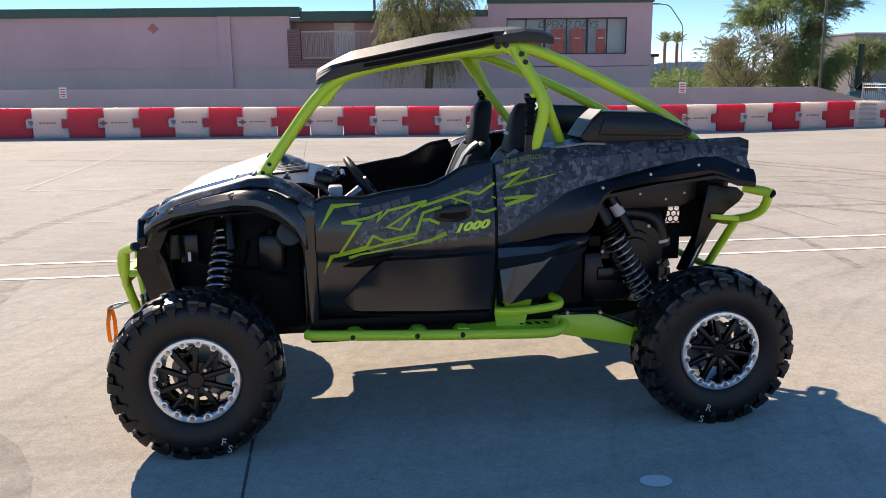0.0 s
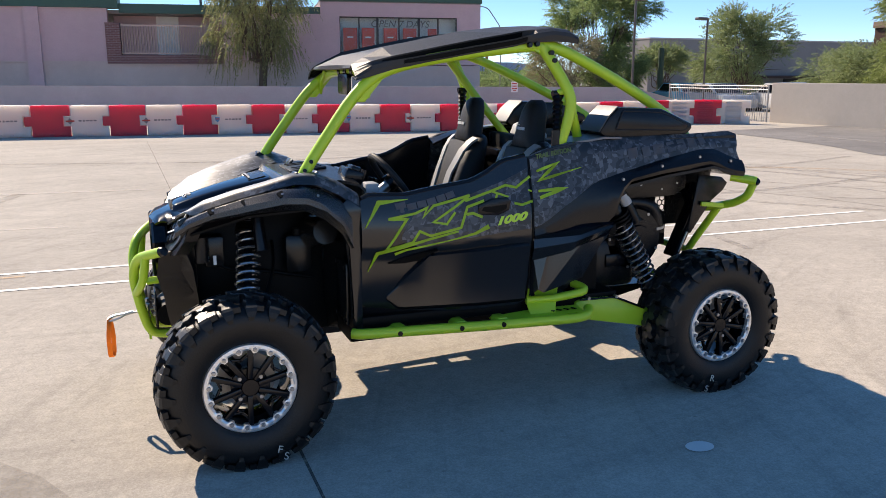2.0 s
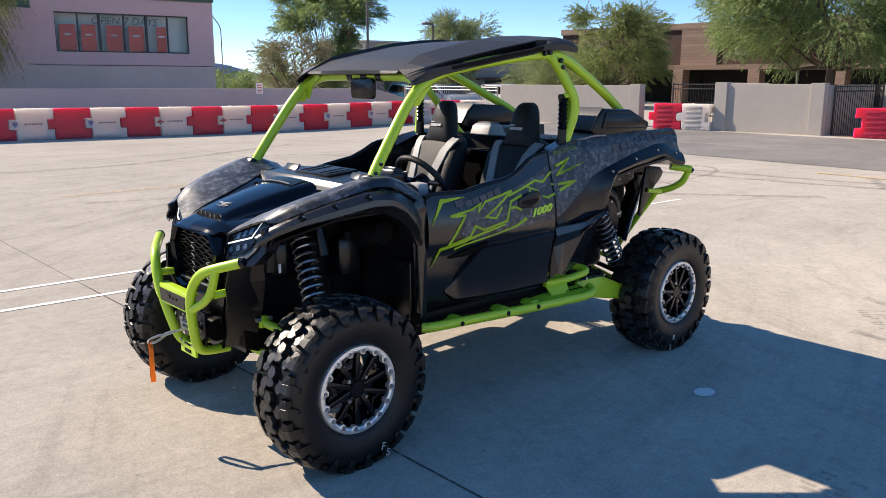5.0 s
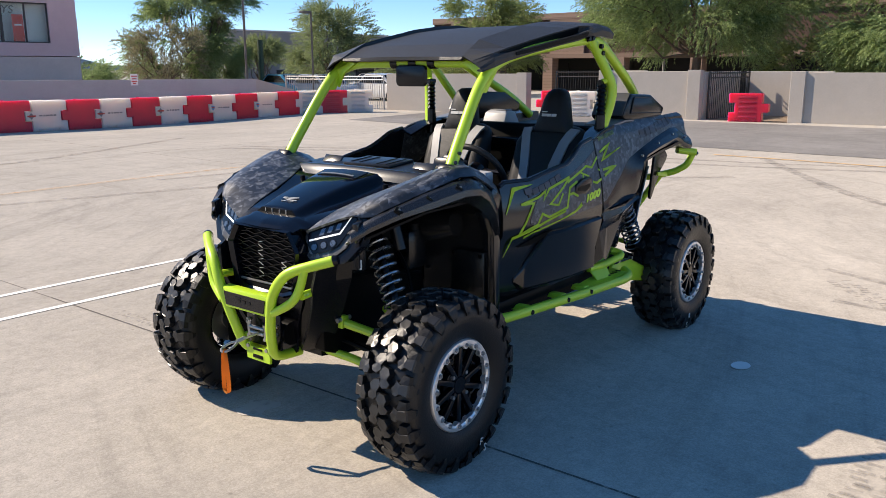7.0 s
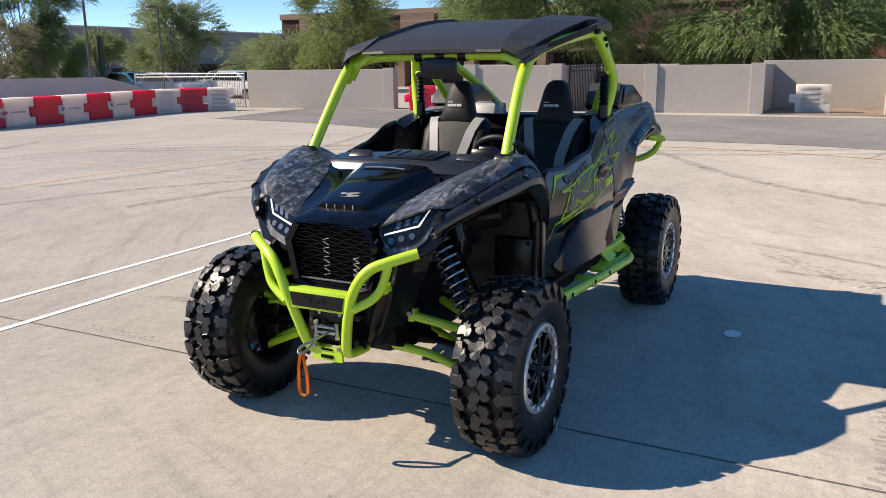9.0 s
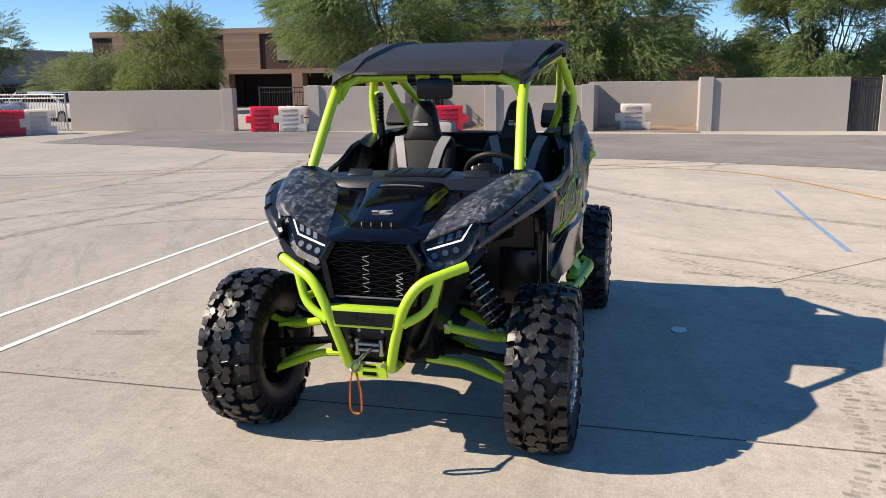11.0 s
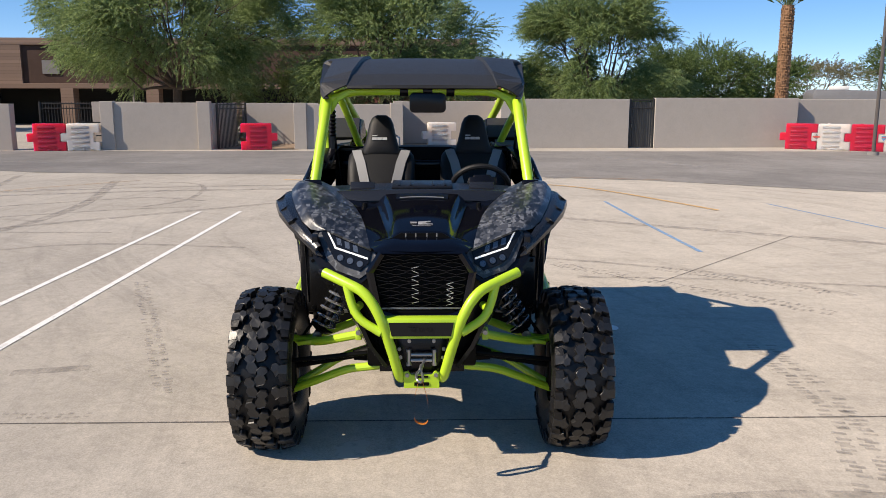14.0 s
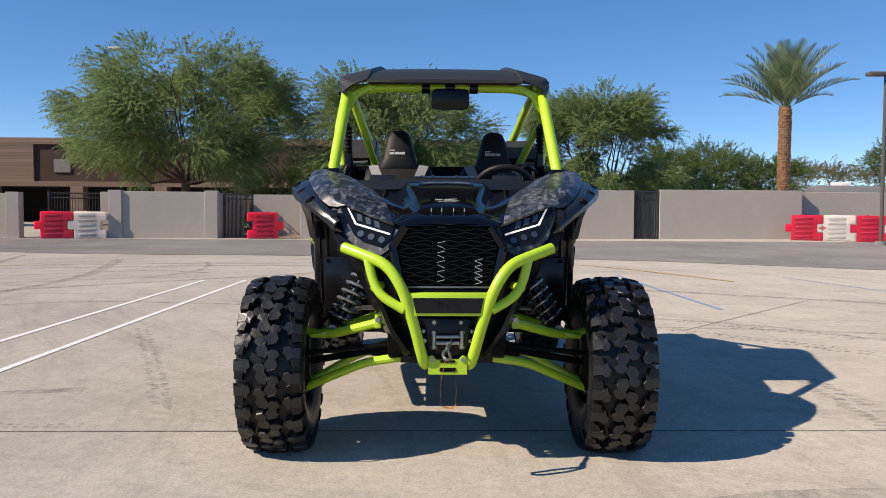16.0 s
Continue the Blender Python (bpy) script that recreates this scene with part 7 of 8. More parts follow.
for s in (-1, 1):
    part("rear_frame_bar", tube(mir([(1.46, 0.40, 1.20), (1.43, 0.42, 1.03), (1.24, 0.44, 0.67)], s), 0.019, 10, 0.05), SATIN, VH)
    part("rear_stay", tube(mir([(1.415, 0.45, 1.05), (1.25, 0.45, 0.69)], s), 0.006, 8, 0), STEEL, VH)
    bm = bmesh.new()
    for i in range(5):
        for j in range(6):
            c = Vector((1.135 + i * 0.032 + (j % 2) * 0.017, s * 0.40, 0.925 + j * 0.028))
            for k in range(6):
                a, b = (2 * math.pi * (k + e) / 6 + math.pi / 6 for e in (0, 1))
                p, q = c + Vector((math.cos(a), 0, math.sin(a))) * 0.0185, c + Vector((math.cos(b), 0, math.sin(b))) * 0.0185
                if k < 3:
                    sweep(bm, [p, q], 0.0035, 4, 0)
    part("heat_mesh", bm, DARKM, VH, "black hexagonal mesh guard", 0)
    part("tail_box", P([(1.33, 1.06), (1.35, 1.20), (1.44, 1.20), (1.45, 1.06), (1.42, 0.98), (1.27, 0.68), (1.235, 0.69), (1.37, 0.99)], "y", s * 0.34, s * 0.43, 0.01), SATIN, VH)
    # rear bumper
    part("rear_bumper_post", tube(mir([(1.545, 0.705, 1.136), (1.538, 0.675, 1.062), (1.515, 0.600, 1.015), (1.462, 0.44, 0.968), (1.44, 0.38, 0.972)], s), 0.023, 12, 0.03), LIME, VH)
    part("rear_bumper_leg", tube(mir([(1.485, 0.50, 0.975), (1.44, 0.38, 0.78), (1.40, 0.28, 0.60)], s), 0.022, 12, 0.05), LIME, VH)
    part("bumper_tab", B((1.43, s * 0.375, 0.975), (0.05, 0.04, 0.05), None, 0.004), LIME, VH)
for s in (-1, 1):
    part("mud_plate", P([(1.30, 1.18), (1.46, 1.16), (1.50, 1.125), (1.475, 1.085), (1.40, 1.03), (1.265, 0.845), (1.245, 0.86)], "y", s * 0.53, s * 0.548, 0.004), MATTE, VH, "black angular mud plate")
    part("bumper_bracket", P([(1.315, 1.028), (1.315, 1.002), (1.47, 0.985), (1.47, 1.012)], "y", s * 0.556, s * 0.568, 0.002), LIME, VH, "lime bumper bracket")
    rb = part("rear_bumper", tube(mir([(1.546, 0.728, 1.153), (1.52, 0.700, 1.158), (1.44, 0.640, 1.172)], s), 0.024, 14, 0.02), LIME, VH, "lime rear bumper tube end")
    part("tube_plug", cyl(bmesh.new(), (1.545, s * 0.722, 1.147), (1.546, s * 0.734, 1.157), 0.0225, 0.020, 14), SATIN, rb, "black tube end plug")
part("rear_cross_tube", tube([(1.42, -0.33, 0.70), (1.42, 0.33, 0.70)], 0.020, 12, 0), LIME, VH)
part("rear_cross_tube", tube([(1.13, -0.44, 0.86), (1.14, 0.44, 0.86)], 0.020, 12, 0), LIME, VH)

for s in (-1, 1):
    lp2 = part("bay_liner", P([(0.80, 1.05), (0.80, 1.19), (1.02, 1.22), (1.26, 1.22), (1.26, 1.10), (1.18, 1.06)], "y", s * 0.47, s * 0.485, 0.004), MATTE, VH, "black bay liner plate")
    for x, z in ((0.96, 1.13), (1.10, 1.10), (1.20, 1.13)):
        part("liner_rivet", cyl(bmesh.new(), (x, s * 0.480, z), (x, s * 0.488, z), 0.007, 0.006, 8), STEEL, lp2)
    # added near-black sheets stand in for the bay's shade, with one gap left
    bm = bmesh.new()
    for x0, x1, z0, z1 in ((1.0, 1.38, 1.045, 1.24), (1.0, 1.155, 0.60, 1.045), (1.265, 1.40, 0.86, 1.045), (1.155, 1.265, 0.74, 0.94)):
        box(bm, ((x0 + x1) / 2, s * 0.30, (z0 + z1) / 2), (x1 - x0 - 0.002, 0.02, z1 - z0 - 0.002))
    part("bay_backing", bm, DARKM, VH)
# ---- doors and side panels ----
YZ = [(0.50, 0.640), (0.56, 0.655), (0.60, 0.690), (0.64, 0.712), (0.70, 0.722), (0.73, 0.735), (0.86, 0.738), (0.895, 0.748), (0.925, 0.768), (1.00, 0.772), (1.10, 0.758), (1.20, 0.730), (1.30, 0.705), (1.36, 0.690), (1.43, 0.640)]
def side_y(x, z):
    f = interp([(-0.72, 0.885), (-0.5, 0.945), (-0.2, 1.0), (0.6, 1.0), (1.1, 0.99), (1.46, 0.985)], x)
    return interp(YZ, z) * f


DTOP = [(-0.700, 1.155), (-0.668, 1.178), (-0.484, 1.176), (-0.318, 1.206), (-0.161, 1.229), (-0.077, 1.267), (0.008, 1.316), (0.126, 1.337), (0.138, 1.335)]
QTOP = [(0.152, 1.337), (0.214, 1.363), (0.38, 1.394), (0.548, 1.407), (0.67, 1.413), (1.15, 1.418), (1.42, 1.427), (1.445, 1.402)]
QBOT = [(0.152, 0.99), (0.205, 1.010), (0.509, 1.194), (0.549, 1.203), (0.664, 1.232), (0.927, 1.290), (1.174, 1.334), (1.274, 1.335), (1.433, 1.268)]


def panel(xs, top, bot, s, n, off=0.0, thick=0.012):
    """A side panel that follows the body's side surface."""
    rows = []
    for x in xs:
        z0, z1 = bot(x), top(x)
        tail = max(0.0, (x - 1.30) / 0.14)
        rows.append([(x + 0.045 * tail * (abs(k / n - 0.4) - 0.35), s * (side_y(x, z0 + (z1 - z0) * k / n) + off), z0 + (z1 - z0) * k / n) for k in range(n + 1)])
    return loft(rows, thick)


for s in (-1, 1):
    rows = []
    for x in frange(-0.700, 0.138, 20):
        zt = interp(DTOP, x)
        zb = interp([(-0.70, 0.600), (-0.66, 0.585), (0.10, 0.572), (0.138, 0.60)], x)
        zs = [zb] + [zb + (z - 0.585) * (zt - zb) / (1.2 - 0.585) for z in (0.605, 0.64, 0.70, 0.73, 0.86, 0.885, 0.91, 0.95, 1.0, 1.05, 1.1, 1.15, 1.2)]
        rows.append([(x, s * side_y(x, z), z) for z in zs])
    door = part("door", loft(rows, 0.03), DOORP, VH, "black half door with grey camo and lime graphics", 30)
    part("door_top_cap", sweep(bmesh.new(), [(x, s * (side_y(x, interp(DTOP, x)) - 0.012), interp(DTOP, x)) for x in frange(-0.69, 0.13, 24)], 0.014, 10, 0), SATIN, door)
    # raised lower moulding with its crease
    part("door_moulding", loft([[(x, s * (side_y(x, z) + o), z) for z, o in row] for x, row in (
        (-0.580, ((0.692, 0.001), (0.690, 0.004), (0.686, 0.006), (0.676, 0.006), (0.670, 0.001))),
        (-0.531, ((0.752, 0.002), (0.745, 0.012), (0.738, 0.014), (0.640, 0.030), (0.622, 0.002))),
        (-0.500, ((0.790, 0.002), (0.782, 0.022), (0.752, 0.012), (0.638, 0.034), (0.612, 0.002))),
        (-0.389, ((0.897, 0.002), (0.886, 0.026), (0.752, 0.010), (0.636, 0.035), (0.608, 0.002))),
        (-0.150, ((0.908, 0.002), (0.896, 0.026), (0.749, 0.010), (0.632, 0.035), (0.602, 0.002))),
        (0.122, ((0.918, 0.002), (0.906, 0.026), (0.745, 0.010), (0.628, 0.035), (0.598, 0.002))))], 0.004), DOORP, door, "raised lower door moulding", 12)
    part("door_handle", P([(-0.150, 1.085), (-0.130, 1.070), (-0.045, 1.060), (0.015, 1.085), (0.025, 1.130), (0.005, 1.150), (-0.075, 1.145), (-0.145, 1.120)], "y", s * 0.740, s * 0.765, 0.004), SATIN, door, "black recessed door handle")
    part("handle_recess", P([(-0.13, 1.09), (-0.05, 1.075), (0.0, 1.095), (0.002, 1.115), (-0.06, 1.11), (-0.12, 1.108)], "y", s * 0.760, s * 0.7665), DARKM, door)
    part("door_scoop", loft([[(x, s * (side_y(x, z) + 0.010), z) for x, z in row] for row in (((-0.580, 0.854), (-0.578, 0.852)), ((-0.500, 0.880), (-0.498, 0.853)), ((-0.440, 0.897), (-0.436, 0.862)), ((-0.350, 0.917), (-0.346, 0.913)))], 0.006), DARKM, door, "dark slit in the door", 0)
    part("door_edge_seal", sweep(bmesh.new(), [(0.145, s * (side_y(0.145, z) - 0.004), z) for z in frange(0.58, 1.33, 20)], 0.007, 6, 0), DARKM, door)
    # rear quarter
    part("rear_quarter", panel(frange(0.152, 1.438, 30), lambda x: interp(QTOP, x), lambda x: interp(QBOT, x), s, 8), CAMO2, VH, "grey shard-camo rear quarter panel", 40)
    rows = []
    for x in frange(0.152, 1.455, 28):
        zt = interp(QBOT, min(x, 1.433)) + 0.002
        zl = interp([(0.152, 0.935), (0.44, 0.955), (0.60, 0.98), (0.685, 1.185), (0.907, 1.223), (1.238, 1.250), (1.348, 1.195), (1.455, 1.185)], x)
        w = interp([(0.152, 0.0), (0.42, 0.010), (0.62, 0.036), (0.9, 0.045), (1.2, 0.040), (1.455, 0.030)], x)
        y = side_y(x, zt)
        rows.append([(x, s * y, zt), (x, s * (y + w * 0.7), zt - (zt - zl) * 0.25), (x, s * (y + w + 0.006), zt - (zt - zl) * 0.7), (x, s * (y + w - 0.002), zl), (x, s * (y - 0.10 * (1 if x > 0.66 else 0.2)), zl + (0.015 if x > 0.66 else 0.0))])
    rf = part("rear_flare", loft(rows, 0.008), SATIN, VH, "satin black rear fender flare", 25)
    for x, z in ((0.665, 1.205), (0.905, 1.262), (1.155, 1.300), (1.36, 1.270)):
        y = side_y(x, z) + interp([(0.6, 0.020), (0.9, 0.030), (1.4, 0.020)], x)
        part("flare_bolt", cyl(bmesh.new(), (x, s * (y - 0.01), z), (x, s * (y + 0.006), z), 0.009, 0.007, 12), STEEL, rf, "bright flare bolt")
    # lower panel behind the door
    rows = []
    for x in frange(0.152, 0.60, 10):
        zt = interp([(0.152, 0.93), (0.44, 0.95), (0.60, 0.975)], x)
        zb = interp([(0.152, 0.575), (0.40, 0.60), (0.43, 0.72), (0.60, 0.90)], x)
        rows.append([(x, s * (side_y(x, zt) - 0.004), zt), (x, s * (side_y(x, zt) + 0.006), zt - (zt - zb) * 0.12), (x, s * (side_y(x, zt) - 0.02), zt - (zt - zb) * 0.3), (x, s * (side_y(x, zb) - 0.012), (zt + zb) / 2), (x, s * (side_y(x, zb) - 0.03), zb)])
    part("rear_lower_panel", loft(rows, 0.012), DOORP, VH, "faceted black lower side panel", 15)
    part("facet", loft([[(0.158, s * 0.730, 0.900), (0.156, s * 0.722, 0.63)], [(0.262, s * 0.742, 0.912), (0.182, s * 0.768, 0.672)], [(0.421, s * 0.756, 0.878), (0.215, s * 0.768, 0.655)], [(0.592, s * 0.722, 0.911), (0.473, s * 0.700, 0.695)]], 0.006), DOORP, VH, "", 10)
    part("side_ledge", loft([[(0.156, s * 0.752, 0.958), (0.156, s * 0.772, 0.946), (0.156, s * 0.748, 0.912)], [(0.418, s * 0.760, 0.990), (0.418, s * 0.790, 0.976), (0.418, s * 0.752, 0.905)], [(0.610, s * 0.735, 0.999), (0.610, s * 0.770, 0.985), (0.600, s * 0.725, 0.912)]], 0.006), GLOSS, VH, "glossy black side ledge", 10)
    part("vent_slats", B((0.66, s * 0.66, 0.93), (0.06, 0.02, 0.05), None, 0.004), DARKM, VH)
    part("inner_quarter", loft([[(0.46, s * 0.58, 1.38), (0.46, s * 0.60, 0.50)], [(0.62, s * 0.58, 1.38), (0.62, s * 0.58, 0.50)]], 0.02), DARKM, VH)
    part("wheel_house", loft([[(0.64, s * 0.74, 1.16), (0.64, s * 0.40, 1.16)], [(0.95, s * 0.74, 1.215), (0.95, s * 0.40, 1.20)], [(1.24, s * 0.74, 1.25), (1.24, s * 0.40, 1.23)], [(1.44, s * 0.73, 1.20), (1.44, s * 0.40, 1.19)]], 0.015), MATTE, VH)

# ---- graphics on the sides ----
def ribbon(pts, w, s, off=0.004):
    """A stripe of width w through (x, z) points, lying on the side surface."""
    pts = [Vector((p[0], p[1])) for p in pts]
    ws = w if isinstance(w, (list, tuple)) else [w] * len(pts)
    dense, dw = [pts[0]], [ws[0]]
    for a, b, u, v in zip(pts, pts[1:], ws, ws[1:]):
        n = max(1, int((b - a).length / 0.05))
        for i in range(1, n + 1):
            dense.append(a + (b - a) * i / n)
            dw.append(u + (v - u) * i / n)
    bm = bmesh.new()
    prev = None
    for i, p in enumerate(dense):
        t0 = (p - dense[i - 1]).normalized() if i else (dense[1] - p).normalized()
        t1 = (dense[i + 1] - p).normalized() if i < len(dense) - 1 else t0
        nrm = (Vector((-t0.y, t0.x)) + Vector((-t1.y, t1.x)))
        nrm = nrm.normalized() if nrm.length > 0.2 else Vector((-t1.y, t1.x))
        k = min(2.2, 1 / max(0.45, abs(nrm.dot(Vector((-t1.y, t1.x))))))
        row = []
        for e in (-1, 1):
            q = p + nrm * e * dw[i] * 0.5 * k
            row.append(bm.verts.new((q.x, s * (side_y(q.x, q.y) + off), q.y)))
        if prev:
            bm.faces.new((prev[0], prev[1], row[1], row[0]))
        prev = row
    bmesh.ops.solidify(bm, geom=bm.faces[:], thickness=0.0012)
    return bm


def Z(pts):
    """Points of the graphic drawn on a 1164 by 655 board laid over the door."""
    return [(-0.757 + (u / 1164) * 1.077 - 0.0 * v, 1.531 - (v / 655) * 0.618 - (u / 1164) * 0.010) for u, v in pts]


for s in (-1, 1):
    # camo field of the door behind the lettering
    rows = []
    for x in frange(-0.52, 0.132, 22):
        zt = min(interp(DTOP, x) - 0.03, interp([(-0.52, 0.985), (-0.47, 1.075), (-0.40, 1.125), (-0.2, 1.165), (0.0, 1.225), (0.132, 1.28)], x))
        zb = interp([(-0.52, 0.965), (-0.42, 0.925), (-0.2, 0.965), (0.132, 0.99)], x)
        rows.append([(x, s * (side_y(x, zb + (zt - zb) * k / 6) + 0.002), zb + (zt - zb) * k / 6) for k in range(7)])
    part("door_camo", loft(rows, 0.001), CAMO2, VH, "grey shard-camo door film", 0)
    L = 0.0125
    strokes = [([(78, 530), (150, 408), (295, 393)], [0.004, 0.022, 0.003]),
               ([(192, 489), (330, 462), (392, 436), (372, 478), (424, 428), (620, 381)], L),
               ([(620, 381), (545, 430), (420, 508), (488, 520), (535, 462)], L * 0.9),
               ([(192, 489), (285, 490), (262, 522), (182, 642), (312, 606), (348, 552), (404, 576), (562, 540), (600, 438), (696, 411)], L),
               ([(596, 474), (628, 470), (682, 492)], L * 1.1),
               ([(590, 408), (740, 366), (826, 340), (888, 352), (972, 300)], L),
               ([(740, 366), (832, 396), (800, 416)], L * 0.8),
               ([(774, 380), (758, 420)], L * 0.9),
               ([(868, 430), (912, 441), (976, 424)], L),
               ([(955, 368), (976, 374)], L * 0.7),
               ([(225, 668), (280, 645), (500, 604), (640, 572), (716, 540)], [0.016, 0.012, 0.006, 0.014, 0.022]),
               ([(1015, 275), (1145, 236), (1028, 322), (1290, 262)], [0.012, 0.018, 0.018, 0.003]),
               ([(1016, 376), (1180, 366), (1022, 410)], [0.012, 0.018, 0.016])]
    for pts, w in strokes:
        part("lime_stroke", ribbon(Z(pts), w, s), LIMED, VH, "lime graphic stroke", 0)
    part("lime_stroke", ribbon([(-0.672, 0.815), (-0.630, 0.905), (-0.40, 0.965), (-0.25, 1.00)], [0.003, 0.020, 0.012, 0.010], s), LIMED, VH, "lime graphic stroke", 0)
    # maker's and model names stand as plain shapes
    for u0, v0, u1, v1 in ((232, 437, 284, 424), (252, 452, 272, 445), (290, 440, 338, 430), (343, 430, 390, 419), (395, 419, 440, 406), (445, 405, 490, 392), (495, 392, 538, 376)):
        part("name_bar", ribbon(Z([(u0, v0 - 8), (u1, v1 - 6)]), 0.030, s), DECALG, VH, "grey model name shapes", 0)
    for x0, z0, w in ((0.72, 1.318, 0.06), (0.81, 1.322, 0.05), (0.88, 1.333, 0.07), (0.97, 1.342, 0.05), (1.04, 1.352, 0.05), (1.11, 1.362, 0.05), (1.18, 1.376, 0.04)):
        part("name_bar", ribbon([(x0, z0 + 0.010), (x0 + w, z0 + 0.018)], 0.05, s), DECALG, VH, "grey maker's name shapes", 0)


def side_text(txt, size, x, z, s, mat, tilt, label, shear=0.3, off=0.004, wide=1.0):
    bm = letters(txt, size, shear, size * (0.05 if wide > 1 else 0.03))
    bmesh.ops.scale(bm, vec=(wide, 1, 1), verts=bm.verts[:])
    c, sn = math.cos(radians(tilt)), math.sin(radians(tilt))
    for v in bm.verts:
        a, b = v.co.x, v.co.y
        if s > 0:
            a = -a
        px, pz = x + (a * c - b * sn * (1 if s < 0 else -1)) , z + b * c + a * sn
        v.co = (px, s * (side_y(px, pz) + off + v.co.z), pz)
    if s > 0:
        bmesh.ops.reverse_faces(bm, faces=bm.faces[:])
    return part("lettering", bm, mat, VH, label, 0)


for s in (-1, 1):
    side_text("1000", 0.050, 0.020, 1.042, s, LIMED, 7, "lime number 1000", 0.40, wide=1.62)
    side_text("TRAIL EDITION", 0.030, 0.285, 1.345, s, LIMEDIM, 8, "dull lime words TRAIL EDITION", 0.2)

# ---- rock sliders ----
for s in (-1, 1):
    sl = part("rock_slider", tube(mir([(-0.76, 0.700, 0.533), (-0.73, 0.722, 0.532), (-0.1, 0.782, 0.522), (0.38, 0.812, 0.515), (0.46, 0.800, 0.522), (0.49, 0.745, 0.540)], s), 0.0255, 14, 0.05), LIME, VH, "lime tubular rock slider")
    for x in (-0.545, -0.24, -0.025):
        y = interp([(-0.73, 0.722), (-0.1, 0.782), (0.38, 0.812)], x)
        part("slider_bolt", cyl(bmesh.new(), (x, s * (y + 0.016), 0.526), (x, s * (y + 0.028), 0.526), 0.013, 0.012, 12), SATIN, sl, "black cap bolt")
        part("slider_bracket", P([(x - 0.035, 0.530), (x + 0.06, 0.530), (x + 0.03, 0.552), (x - 0.012, 0.552)], "y", s * (y - 0.09), s * (y - 0.01), 0.005), LIME, sl)
    part("step_plate", loft([[(-0.05, s * 0.715, 0.545), (-0.05, s * 0.765, 0.535)], [(0.15, s * 0.70, 0.552), (0.15, s * 0.80, 0.538)], [(0.44, s * 0.70, 0.552), (0.44, s * 0.79, 0.540)]], 0.008), LIME, sl)
    for k in range(4):
        part("step_slot", B((0.27 + k * 0.042, s * 0.755, 0.552), (0.012, 0.03, 0.004), Matrix.Rotation(radians(30), 3, "Z")), DARKM, sl)
    gs = part("slider_gusset", loft([[(0.150, s * 0.648, 0.648), (0.215, s * 0.655, 0.650), (0.345, s * 0.676, 0.648)], [(0.150, s * 0.700, 0.600), (0.210, s * 0.705, 0.600), (0.315, s * 0.715, 0.600)], [(0.150, s * 0.752, 0.545), (0.205, s * 0.758, 0.545), (0.285, s * 0.767, 0.545)]], 0.008), LIME, sl, "", 20)
    part("gusset_bolt", cyl(bmesh.new(), (0.190, s * 0.678, 0.618), (0.190, s * 0.694, 0.630), 0.013, 0.012, 12), SATIN, gs)
    part("kick_tube", tube(mir([(0.155, 0.690, 0.602), (0.30, 0.715, 0.604), (0.42, 0.735, 0.622), (0.465, 0.742, 0.632), (0.478, 0.715, 0.645), (0.45, 0.645, 0.652)], s), 0.0215, 12, 0.045), LIME, sl)

# ---- bed and speaker pods ----
part("bed_deck", loft([[(x, y * 0.66, z + dz) for y, dz in ((-1, 0), (-0.70, -0.004), (-0.66, -0.26), (0, -0.27), (0.66, -0.26), (0.70, -0.004), (1, 0))] for x, z in ((0.46, 1.375), (0.9, 1.395), (1.43, 1.405))], 0.02), MATTE, VH, "black open cargo bed with raised sides")
part("tailgate", P([(1.40, 1.10), (1.40, 1.30), (1.43, 1.315), (1.46, 1.30), (1.465, 1.20), (1.45, 1.10)], "y", -0.45, 0.45, 0.006), MATTE, VH, "black low tailgate")
for s in (-1, 1):
    pod = part("speaker_pod", P([(0.575, 1.438), (0.628, 1.513), (0.690, 1.564), (0.95, 1.553), (1.145, 1.473), (1.15, 1.45), (1.122, 1.418), (0.62, 1.405)], "y", s * 0.44, s * 0.655, 0.012), MATTE, VH, "black angular speaker pod on the bed side")
    part("pod_face", P([(0.668, 1.452), (0.705, 1.545), (0.94, 1.536), (1.118, 1.466), (1.10, 1.438)], "y", s * 0.652, s * 0.662, 0.003), SATIN, pod, "black speaker cloth")
    part("pod_piping", sweep(bmesh.new(), mir([(0.668, 0.660, 1.452), (0.705, 0.660, 1.545), (0.94, 0.660, 1.536), (1.118, 0.660, 1.466), (1.10, 0.660, 1.438), (0.668, 0.660, 1.452)], s), 0.004, 6, 0.015), VINYL, pod)
    part("pod_nose", loft([[(0.572, s * 0.45, 1.442), (0.572, s * 0.648, 1.442)], [(0.624, s * 0.45, 1.518), (0.624, s * 0.648, 1.518)], [(0.684, s * 0.45, 1.570), (0.684, s * 0.640, 1.570)]], 0.006), COWLP, pod, "grey pod nose panel")
    part("quarter_cap", loft([[(0.40, s * 0.665, 1.392), (0.40, s * 0.50, 1.400)], [(0.60, s * 0.668, 1.416), (0.60, s * 0.50, 1.425)], [(0.70, s * 0.665, 1.412), (0.70, s * 0.50, 1.415)]], 0.01), GREYP, VH)
part("bed_box", P([(0.53, 1.12), (0.54, 1.37), (0.565, 1.432), (0.60, 1.445), (0.67, 1.440), (0.72, 1.37), (0.70, 1.12)], "y", 0.165, 0.34, 0.012), GREYL, VH, "grey moulded box behind the seats")
part("box_lid", B((0.632, 0.252, 1.447), (0.06, 0.14, 0.010), None, 0.004), GREYP, VH)

